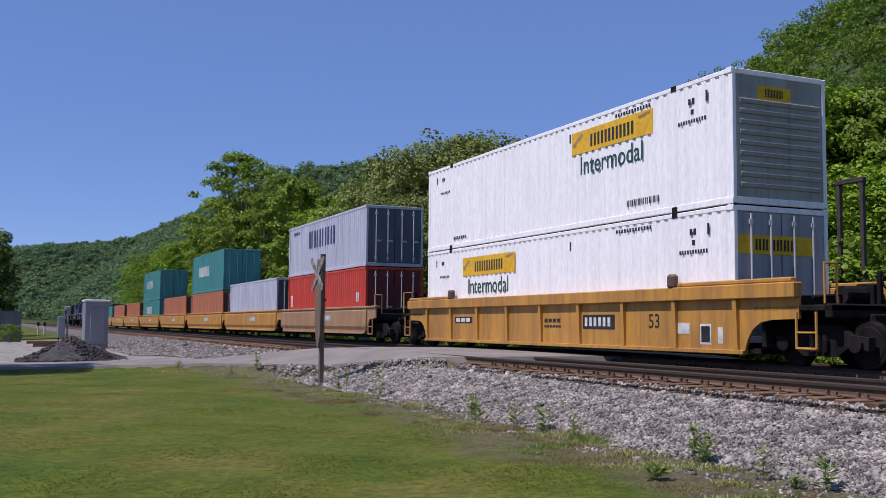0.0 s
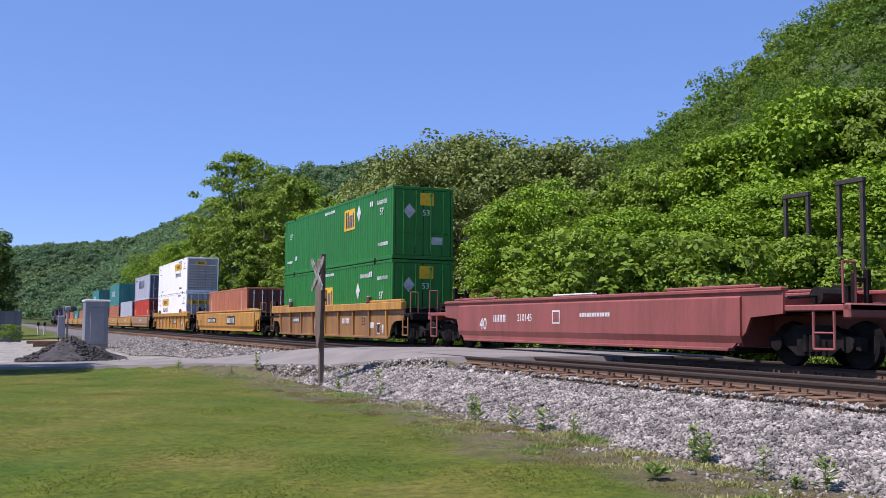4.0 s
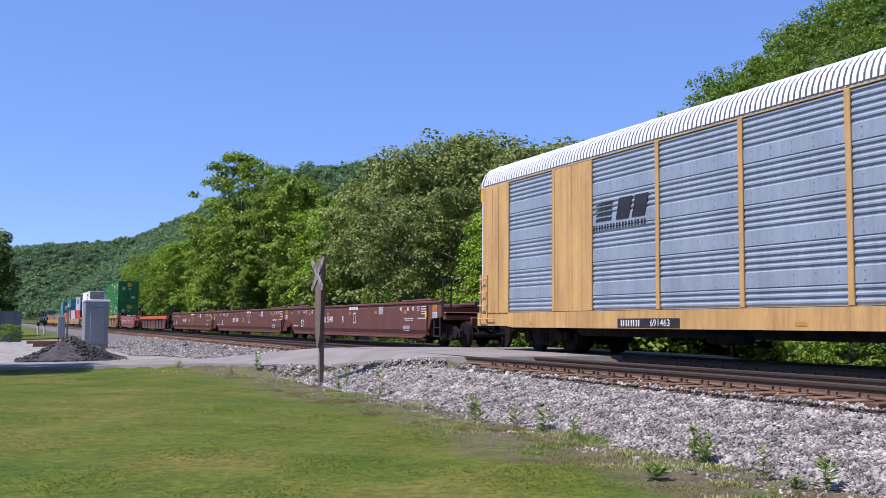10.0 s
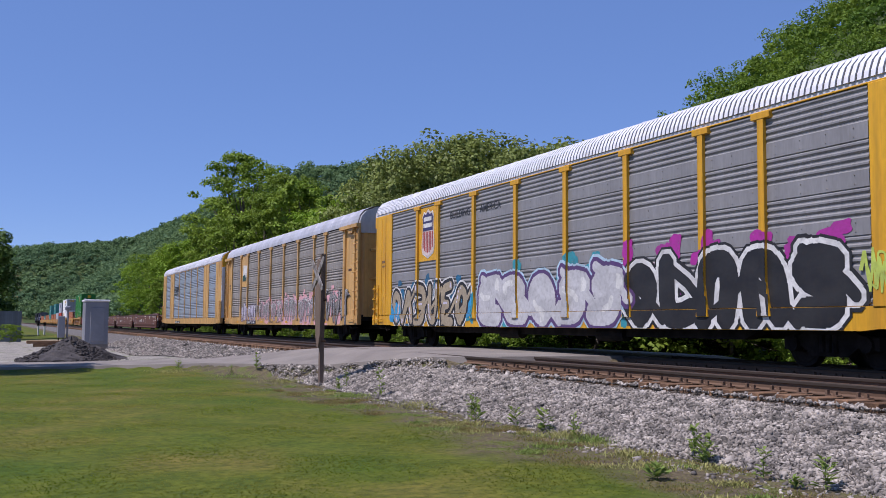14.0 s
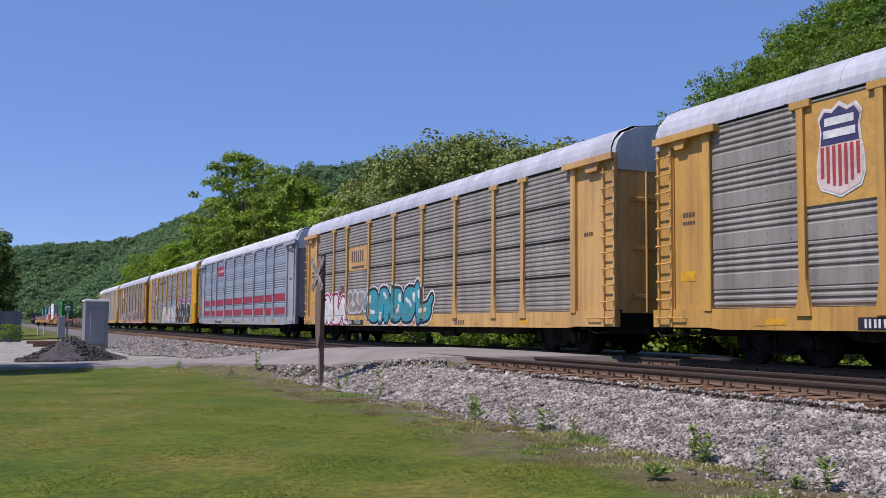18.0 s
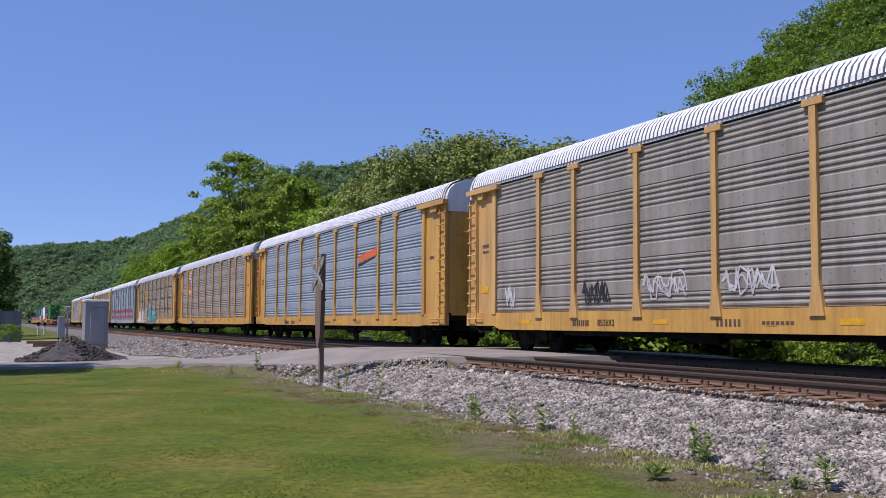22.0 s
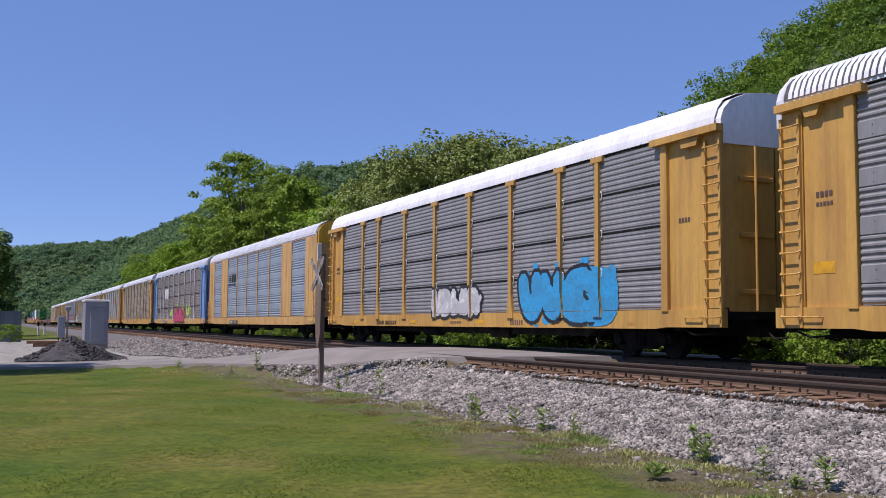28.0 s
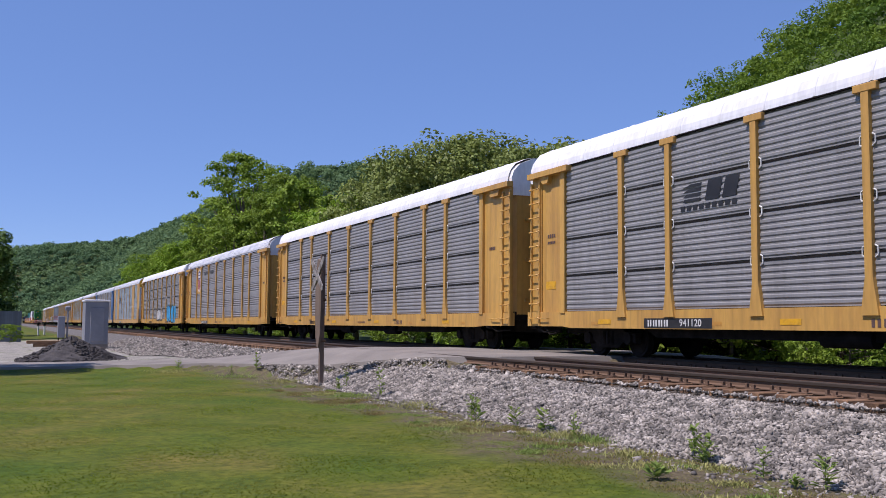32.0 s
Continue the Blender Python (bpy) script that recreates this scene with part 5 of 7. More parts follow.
def rivets(w):
    """Rivet heads in two rows on each flat band."""
    s = Shape()
    for low, high in FLATS:
        for q in (0.27, 0.75):
            z = low + (high - low) * q
            n = max(3, int(w / 0.55))
            for k in range(n):
                y = -w / 2 + (k + 0.5) * w / n
                s.prism([(y - 0.012, z), (y, z + 0.012), (y + 0.012, z), (y, z - 0.012)], "x", -0.010, -0.001)
    return s


ROOF_PROFILE = [(-1.505, 5.03), (-1.50, 5.11), (-1.485, 5.21), (-1.41, 5.40), (-1.25, 5.595), (-0.85, 5.775), (0, 5.865), (0.85, 5.775), (1.25, 5.595), (1.41, 5.40), (1.485, 5.21), (1.50, 5.11), (1.505, 5.03)]


def roof_shape():
    """Curved sheet roof above a plain skirt, with a low lap at every sheet."""
    rows, y = [], -13.30
    while y < 13.2:
        rows += [(y, 0), (y + 1.255, 0), (y + 1.265, 0.3), (y + 1.315, 0.3)]
        y += 1.33
    rows.append((13.30, 0))
    v = [(x * (1 + 0.022 * up), y, z + 0.03 * up) for y, up in rows for x, z in ROOF_PROFILE]
    m = len(ROOF_PROFILE)
    f = [(r * m + i, r * m + i + 1, (r + 1) * m + i + 1, (r + 1) * m + i) for r in range(len(rows) - 1) for i in range(m - 1)]
    return Shape().add(v, f)


def haunch(low, off):
    """The curve of the roof's side, pushed outwards."""
    pts = [(-1.505, low), (-1.487, 5.21), (-1.412, 5.40), (-1.245, 5.575)]
    lean = [(-1, 0.05), (-0.95, 0.3), (-0.75, 0.66), (-0.55, 0.83)]
    return [(x + n[0] * off, z + n[1] * off) for (x, z), n in zip(pts, lean)]


# backing strip for the ridges; its dark colour plays the shade in the gaps
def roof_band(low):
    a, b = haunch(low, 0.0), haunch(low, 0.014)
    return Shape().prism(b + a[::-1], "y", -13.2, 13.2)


def roof_ribs(low):
    """Pressed ridges over the curve of the roof's side."""
    s = Shape()
    outer, inner = haunch(low, 0.036), haunch(low, 0.008)
    y = -13.18
    while y < 13.08:
        s.prism(outer + inner[::-1], "y", y, y + 0.100)
        y += 0.152
    return s


def roof_end():
    """Rounded cap above the end doors."""
    prof = [(-1.46, 4.62), (-1.46, 5.14), (-1.38, 5.36), (-1.18, 5.57), (-0.76, 5.74), (0, 5.81), (0.76, 5.74), (1.18, 5.57), (1.38, 5.36), (1.46, 5.14), (1.46, 4.62)]
    return Shape().prism(prof, "y", 13.15, 13.46)


def post_shape():
    s = Shape().prism([(-0.085, 4.86), (-0.085, 1.63), (-0.19, 0.97), (0.19, 0.97), (0.085, 1.63), (0.085, 4.86)], "x", -1.575, -1.49)
    return s.box(-1.585, -1.47, -0.26, 0.26, 4.86, 5.00, 0.01)


def end_bay_open():
    """Recessed end bay: inner plate, ladder stiles and a bracket along the top."""
    return Shape().box(-1.47, -1.40, 11.70, 12.98, 1.08, 4.90, 0.01)


def end_frame_shape():
    return Shape().box(-1.56, -1.44, 11.47, 11.70, 1.08, 4.92, 0.012)


def ladder_plate():
    return Shape().box(-1.50, -1.43, 12.99, 13.50, 0.95, 4.86, 0.01)


def end_bay_flat():
    s = Shape().box(-1.53, -1.42, 11.47, 13.38, 1.08, 5.0, 0.015)
    for y in (12.1, 12.75):
        s.box(-1.545, -1.525, y - 0.03, y + 0.03, 1.1, 4.9)
    return s


def ladder_shape(z1):
    s = Shape()
    for y in (13.03, 13.49):
        s.box(-1.56, -1.50, y - 0.03, y + 0.03, 0.75, z1)
    return s


def rung():
    return Shape().path([(-1.57, 13.01, 0.03), (-1.63, 13.05, 0), (-1.63, 13.47, 0), (-1.57, 13.51, 0.03)], 0.017, 6)


def rung_heights(z1):
    return [0.95 + 0.40 * k for k in range(12) if 0.95 + 0.40 * k < z1 - 0.05]


def bracket_shape():
    return Shape().prism([(11.2, 4.86), (13.54, 4.86), (13.54, 5.01), (11.2, 5.01)], "x", -1.66, -1.46).prism([(12.3, 4.66), (12.8, 4.66), (12.9, 4.86), (12.2, 4.86)], "x", -1.60, -1.47)


def end_door(m):
    prof = [(m * 0.02, 13.44), (m * 0.70, 13.43), (m * 1.25, 13.40), (m * 1.38, 13.34), (m * 1.42, 13.2)]
    return Shape().sheet(prof, "z", 1.08, 4.66, 0.03, (0, 1, 0))


def door_bar(m):
    return Shape().box(min(m * 0.1, m * 1.0), max(m * 0.1, m * 1.0), 13.38, 13.50, -0.05, 0.05, 0.01)


def door_rod(m):
    return Shape().rod((m * 0.6, 13.52, 1.1), (m * 0.6, 13.52, 4.6), 0.03)


def sill_shape(deep):
    o = [(-13.5, 0.74), (-11.6, 0.74), (-11.2, 0.70 if not deep else 0.63), (11.2, 0.70 if not deep else 0.63), (11.6, 0.74), (13.5, 0.74), (13.5, 1.13), (-13.5, 1.13)]
    return Shape().prism(o, "x", -1.53, -1.38)


def car_carrier(at, label, posts, panels, roof, ribbed=False, seams=False, flat_ends=False, bay=None, sill=None, end_paint=None, deep=False, cap=None, stripe_white=False):
    c = rolling("car_carrier", at, label, "rail car", "rail cars of the train")
    sill = sill or posts
    end_paint = end_paint or posts
    part("underframe", shared(("underframe",), lambda: Shape().box(-1.37, 1.37, -13.4, 13.4, 0.92, 1.16).box(-0.35, 0.35, -13.3, 13.3, 0.55, 0.93), DARKSTEEL), c)
    if ribbed:
        roof = ROOFRIB
    part("roof", shared(("roof",), roof_shape, roof), c, label="metal roof with ribbed haunches" if ribbed else "")
    low = 5.07 if flat_ends == "thin" else 5.10
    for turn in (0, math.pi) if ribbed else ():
        band = part("roof_band", shared(("roof_band", low), lambda: roof_band(low), GROOVE_SHADE), c, label="dark band with the shade between the roof ridges in its colour", turn=turn)
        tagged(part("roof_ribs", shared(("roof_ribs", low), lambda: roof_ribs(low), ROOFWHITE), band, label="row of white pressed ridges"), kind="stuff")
    for turn in (0, math.pi):
        part("roof_cap", shared(("roof_cap",), roof_end, cap or roof), c, turn=turn)
        part("side_sill", shared(("side_sill", deep), lambda: sill_shape(deep), sill), c, turn=turn)
        part("eave", shared(("eave",), lambda: Shape().box(-1.52, -1.43, -13.3, 13.3, 4.995, 5.028, 0.008), posts if flat_ends else DARKSTEEL), c, turn=turn)
        for a, b in zip(EDGES, EDGES[1:]):
            w = b - a - 0.02
            narrow = abs(abs(a + b) / 2 - 7.925) < 0.1
            if bay and narrow:
                p = part("filler_panel", shared(("filler_panel",), lambda: Shape().box(-0.02, 0.03, -0.915, 0.915, 1.14, 4.99, 0.01).box(-0.035, 0.0, -0.03, 0.03, 1.14, 4.98), bay), c, (-1.5 if not turn else 1.5, (a + b) / 2, 0), turn=turn)
            else:
                part("side_panel", shared(("rack_panel", round(w, 2), seams), lambda: rack_panel(w, seams), panels), c, (-1.5 if not turn else 1.5, (a + b) / 2, 0), turn=turn)
                if seams and not turn:
                    for k in (1, 2, 3):
                        part("seam", shared(("seam", round(w, 2)), lambda: Shape().box(-0.006, 0.02, -w / 2, w / 2, -0.022, 0.014), DARKSTEEL), c, (-1.5, (a + b) / 2, 1.13 + k * (4.99 - 1.13) / 4 - 0.03))
                if not turn and not seams:
                    tagged(part("rivets", shared(("rivets", round(w, 2)), lambda: rivets(w), WEATHERED), c, (-1.5, (a + b) / 2, 0), "rows of rivet heads"), kind="stuff")
        for y in EDGES[1:-1]:
            if flat_ends == "thin":
                part("post", shared(("thin_post",), lambda: Shape().box(-1.54, -1.49, -0.07, 0.07, 1.14, 4.99, 0.012), posts), c, (0, y, 0) if not turn else (0, y, 0), turn=turn)
            else:
                part("post", shared(("post",), post_shape, posts), c, (0, y, 0), turn=turn)
        for e in (1, -1):
            # mirrored along the car by a second set of meshes
            def both(make):
                s = make()
                s.v = [(x, -y, z) for x, y, z in s.v] if e < 0 else [(x, y - 0.22 if y > 12.5 else y, z) for x, y, z in s.v]
                return s
            if flat_ends:
                part("end_panel", shared(("end_panel", e), lambda: both(end_bay_flat), end_paint), c, turn=turn)
                ld = part("ladder", shared(("ladder", "low", e), lambda: both(lambda: ladder_shape(2.3)), end_paint), c, turn=turn)
                for z in rung_heights(2.3):
                    part("rung", shared(("rung", e), lambda: both(rung), end_paint), ld, (0, 0, z))
                if stripe_white:
                    part("corner_post", shared(("corner_post", e), lambda: both(lambda: Shape().box(-1.5, -1.3, 13.39, 13.49, 1.1, 4.6, 0.01)), CREAM), c, turn=turn, label="white painted corner post")
            else:
                part("end_panel", shared(("end_panel", "open", e), lambda: both(end_bay_open), end_paint), c, turn=turn)
                part("end_stile", shared(("end_stile", e), lambda: both(end_frame_shape), end_paint), c, turn=turn)
                part("ladder_plate", shared(("ladder_plate", e), lambda: both(ladder_plate), end_paint), c, turn=turn)
                ld = part("ladder", shared(("ladder", e), lambda: both(lambda: ladder_shape(4.75)), end_paint), c, turn=turn)
                for z in rung_heights(4.75):
                    part("rung", shared(("rung", e), lambda: both(rung), end_paint), ld, (0, 0, z))
                part("bracket", shared(("bracket", e), lambda: both(bracket_shape), end_paint), c, turn=turn)
        for m in (-1, 1):
            door = part("end_door", shared(("end_door", m), lambda: end_door(m), end_paint), c, turn=turn, label="tall folding end door")
            part("lock_rod", shared(("door_rod", m), lambda: door_rod(m), end_paint), door)
            for z in (1.5, 2.7, 3.9):
                part("door_bar", shared(("door_bar", m), lambda: door_bar(m), end_paint), door, (0, 0, z))
        coupler(c, 13.25 if not turn else -13.25, 1 if not turn else -1)
    part("underbody", shared(("underbody",), lambda: Shape().prism([(-8.6, 0.80), (-7.9, 0.50), (7.9, 0.50), (8.6, 0.80), (8.6, 0.93), (-8.6, 0.93)], "x", -1.22, -0.9).prism([(-8.6, 0.80), (-7.9, 0.50), (7.9, 0.50), (8.6, 0.80), (8.6, 0.93), (-8.6, 0.93)], "x", 0.9, 1.22), DARKSTEEL), c, label="grimy hanging underframe and piping")
    for y in (-3.1, 2.2):
        part("air_tank", shared(("air_tank",), lambda: Shape().rod((-1.05, -0.6, 0.55), (-1.05, 0.6, 0.55), 0.17, 12), DARKSTEEL), c, (-0.12, y, 0))
    for y, lev in ((-12.6, 0.95), (12.6, 0.95)):
        part("grab_iron", shared(("grab_iron",), lambda: Shape().path([(-1.54, -0.3, 0), (-1.60, -0.28, 0), (-1.60, 0.28, 0), (-1.54, 0.3, 0)], 0.014, 6), sill), c, (0, y, lev))
        part("brake_lever", shared(("brake_lever",), lambda: Shape().path([(-1.3, -0.5, 0.62), (-1.45, 0.1, 0.58), (-1.45, 0.6, 0.74)], 0.022, 6).box(-1.5, -1.36, 0.5, 0.75, 0.66, 0.86, 0.02), DARKSTEEL), c, (0, y, 0))
    truck(c, 10.06)
    truck(c, -10.06)
    for i in range(9):
        plate(c, EDGES[i] + 1.2, 0.82, 0.3, 0.09, YELLOW, x=-1.532, name="reflector") if i % 2 == 0 else None
    return c


def shield(c, y, z, w=1.06, h=1.62):
    """A shield-shaped emblem: blue field over red and white stripes, with a pale rim."""
    def out(s, low, high):
        pts = [(-0.34, 0.46), (-0.17, 0.43), (0, 0.5), (0.17, 0.43), (0.34, 0.46), (0.46, 0.36), (0.41, 0.22), (0.44, 0.05), (0.5, -0.14), (0.5, -0.3), (0.42, -0.42), (0.2, -0.47), (0, -0.52), (-0.2, -0.47), (-0.42, -0.42), (-0.5, -0.3), (-0.5, -0.14), (-0.44, 0.05), (-0.41, 0.22), (-0.46, 0.36)]
        return [(u * w * s, min(max(v * h * s, low), high)) for u, v in pts]
    art("emblem", shared(("emblem", "rim", w, h), lambda: flat([out(1.06, -9, 9)], 0.005), CREAM), c, -1.515, y, z, "shield emblem with blue field and red stripes")
    art("emblem", shared(("emblem", "field", w, h), lambda: flat([out(1.0, -9, 9)], 0.005), paint("faded_cream_paint", (0.70, 0.56, 0.50))), c, -1.522, y, z)
    art("emblem", shared(("emblem", "blue", w, h), lambda: flat([out(0.95, h * 0.06, 9)], 0.005), LOGO_BLUE), c, -1.529, y, z)
    for q in (rect(-0.32 * w, h * 0.27, 0.32 * w, h * 0.36), rect(-0.35 * w, h * 0.13, 0.35 * w, h * 0.22)):
        art("emblem_bar", shared(("emblem_bar", w, h, q[0]), lambda: flat([q], 0.005), CREAM), c, -1.536, y, z)
    for k in range(7):
        q = rect((k - 3) * 0.13 * w - 0.035 * w, -h * (0.42 - 0.012 * abs(k - 3) ** 2), (k - 3) * 0.13 * w + 0.035 * w, h * 0.04)
        art("emblem_stripe", shared(("emblem_stripe", w, h, k), lambda: flat([q], 0.005), LOGO_RED), c, -1.529, y, z)


def slant_logo(c, y, z, s=1.0, x=-1.506):
    """Plain slanted bars and blocks for the owner's emblem, with a line of bars below."""
    o = [[(-1.05, 0.02 + k * 0.13), (-0.35 + 0.02 * k, 0.02 + k * 0.13), (-0.32 + 0.02 * k, 0.10 + k * 0.13), (-0.98 + 0.09 * k, 0.10 + k * 0.13)] for k in range(4)]
    o += [[(-0.15, 0), (0.40, 0), (0.56, 0.52), (0.0, 0.52)], [(0.52, 0), (1.05, 0), (1.2, 0.52), (0.68, 0.52)]]
    for k, q in enumerate(o):
        art("emblem_bar", shared(("emblem_bar", "slant", s, k), lambda: flat([[(a * s, b * s) for a, b in q]]), BLACK), c, x, y, z, "black slanted emblem bar")
    strip(c, y, z - 0.14 * s, 9, 2.3 * s, 0.14 * s, BLACK, 0.3, x=x, seed=72)


def blob(rr, u, v, a, b):
    """A lumpy rounded outline."""
    k, ph, q = 22, rr.uniform(0, 6), rr.uniform(0, 6)
    out = []
    for i in range(k):
        t = 6.2832 * i / k
        g = 1 + 0.13 * math.sin(3 * t + ph) + 0.09 * math.sin(5 * t + q)
        ct, st = math.cos(t), math.sin(t)
        out.append((u + a * g * math.copysign(abs(ct) ** 0.7, ct), v + b * g * math.copysign(abs(st) ** 0.7, st)))
    return out


def cut(poly, u0, u1, v0, v1):
    """The piece of an outline inside a rectangle."""
    for axis, lim, keep in ((0, u0, 1), (0, u1, -1), (1, v0, 1), (1, v1, -1)):
        out = []
        for p, q in zip(poly, poly[1:] + poly[:1]):
            a, b = (p[axis] - lim) * keep, (q[axis] - lim) * keep
            if a >= 0:
                out.append(p)
            if (a < 0) != (b < 0):
                k = a / (a - b)
                out.append((p[0] + (q[0] - p[0]) * k, p[1] + (q[1] - p[1]) * k))
        poly = out
        if len(poly) < 3:
            return []
    return poly


def layers(polys, off, y=None, z=0.0):
    """Thin coats of paint on the side sheets; with a place given also over the posts and the sill there."""
    s = Shape()
    lay = lambda q, o: s.add([(u, v, o) for u, v in q], [tuple(range(len(q)))])
    for i, p in enumerate(polys):
        o = off + 0.00003 * i
        if y is None:
            lay(p, o)
            continue
        body = cut(p, -99, 99, 1.14 - z, 99)
        if body:
            lay(body, o)
        low = cut(p, -99, 99, 0.71 - z, 1.125 - z)
        if low:
            lay(low, 0.026 + o)
        for e in EDGES[1:-1]:
            for half, v0, v1 in ((0.084, 1.63, 4.8), (0.105, 1.40, 1.63), (0.15, 0.98, 1.40)):
                on = cut(p, y - e - half, y - e + half, v0 - z, v1 - z)
                if on:
                    lay(on, 0.071 + o)
    return s


# bent spines of sprayed shapes, in a unit square
SPINES = [[(0.12, 0.02), (0.14, 0.92), (0.60, 0.98), (0.78, 0.70), (0.74, 0.05)], [(0.86, 0.86), (0.40, 0.98), (0.14, 0.72), (0.80, 0.42), (0.72, 0.06), (0.14, 0.08)],
          [(0.12, 0.98), (0.16, 0.22), (0.46, 0.02), (0.84, 0.30), (0.88, 0.96)], [(0.50, 0.04), (0.12, 0.38), (0.34, 0.94), (0.84, 0.74), (0.72, 0.16), (0.42, 0.08)],
          [(0.06, 0.0), (0.30, 0.55), (0.46, 1.0), (0.66, 0.50), (0.94, 0.02)], [(0.20, 1.0), (0.14, 0.10), (0.52, 0.04), (0.92, 0.16)], [(0.86, 0.98), (0.20, 0.90), (0.16, 0.50), (0.70, 0.50), (0.18, 0.46), (0.20, 0.06), (0.90, 0.04)]]


def bent(points, wide):
    """Outlines of a brushed line of one width: a plate for each leg and a corner piece at each bend."""
    out = []
    for (a, b), (d, e) in zip(points, points[1:]):
        l = math.hypot(d - a, e - b) or 1
        nx, ny = -(e - b) / l * wide / 2, (d - a) / l * wide / 2
        out.append([(a + nx, b + ny), (a - nx, b - ny), (d - nx, e - ny), (d + nx, e + ny)])
    for a, b in points:
        out.append([(a + wide * 0.5 * math.cos(k * 0.7854 + 0.39), b + wide * 0.5 * math.sin(k * 0.7854 + 0.39)) for k in range(8)])
    return out


def spray(c, y, z, w, h, n, fill, edge, seed, glow=None, x=-1.506, lit=None, thick=0.40, rim=None):
    """Sprayed graffiti: a row of thick bent shapes with outlines, pale glints and soft patches behind; no words."""
    rr = random.Random(seed)
    outer, inner, border, cloud, shine = [], [], [], [], []
    cell = w / n
    e = min(0.11, 0.10 * h)
    wide = min(thick * cell, 0.36 * h)
    for i in range(n):
        u0 = -w / 2 + i * cell
        tilt = rr.uniform(-0.16, 0.16)
        grow = rr.uniform(0.88, 1.06)
        spine = SPINES[rr.randrange(len(SPINES))]
        if rr.random() < 0.4:
            spine = [(1 - a, b) for a, b in spine]
        pts = [(u0 + cell * (0.08 + 0.84 * a + tilt * (b - 0.5)), (b - 0.5) * (h - wide - 2 * e) * grow) for a, b in spine]
        # rounder bends
        fine = [pts[0]]
        for p, q in zip(pts, pts[1:]):
            fine += [(p[0] * 0.75 + q[0] * 0.25, p[1] * 0.75 + q[1] * 0.25), (p[0] * 0.25 + q[0] * 0.75, p[1] * 0.25 + q[1] * 0.75)]
        fine.append(pts[-1])
        border += bent(fine, wide + 2 * e + 0.12)
        outer += bent(fine, wide + 2 * e)
        inner += bent(fine, wide)
        if n > 2:
            # a slanting bar with a barb that ties the shape to its neighbour
            m = rr.choice((-1, 1))
            v = rr.uniform(-0.15, 0.2) * h
            bar = [(u0 + cell * 0.2, v - m * 0.22 * h), (u0 + cell * 0.75, v), (u0 + cell * 1.12, v + m * 0.24 * h), (u0 + cell * 0.92, v + m * 0.10 * h)]
            border += bent(bar, wide * 0.5 + 2 * e + 0.12)
            outer += bent(bar, wide * 0.5 + 1.6 * e)
            inner += bent(bar, wide * 0.42)
        if lit:
            k = rr.randrange(1, len(fine) - 2)
            shine += bent([(a - 0.16 * wide, b + 0.14 * wide) for a, b in fine[k:k + 3]], wide * 0.26)
            shine.append(blob(rr, *fine[0], wide * 0.2, wide * 0.28))
    if glow:
        for i in range(n * 8):
            u, v = rr.uniform(-w / 2, w / 2), rr.uniform(-h * 0.45, h * 0.55)
            cloud.append(blob(rr, u, v, h * rr.uniform(0.06, 0.2), h * rr.uniform(0.06, 0.15)))
    for polys, off, paint_, label in ((cloud, 0.0, glow, "sprayed colour patches"), (border if rim else [], 0.005, rim, "dark sprayed border of graffiti"), (outer, 0.009, edge, "thick sprayed outlines of graffiti"), (inner, 0.013, fill, "bent filled shapes of graffiti"), (shine, 0.017, lit, "pale sprayed glints of graffiti")):
        if polys and paint_:
            tagged(art("graffiti", layers(polys, off, y, z).mesh("graffiti", paint_), c, x, y, z, label), kind="stuff")


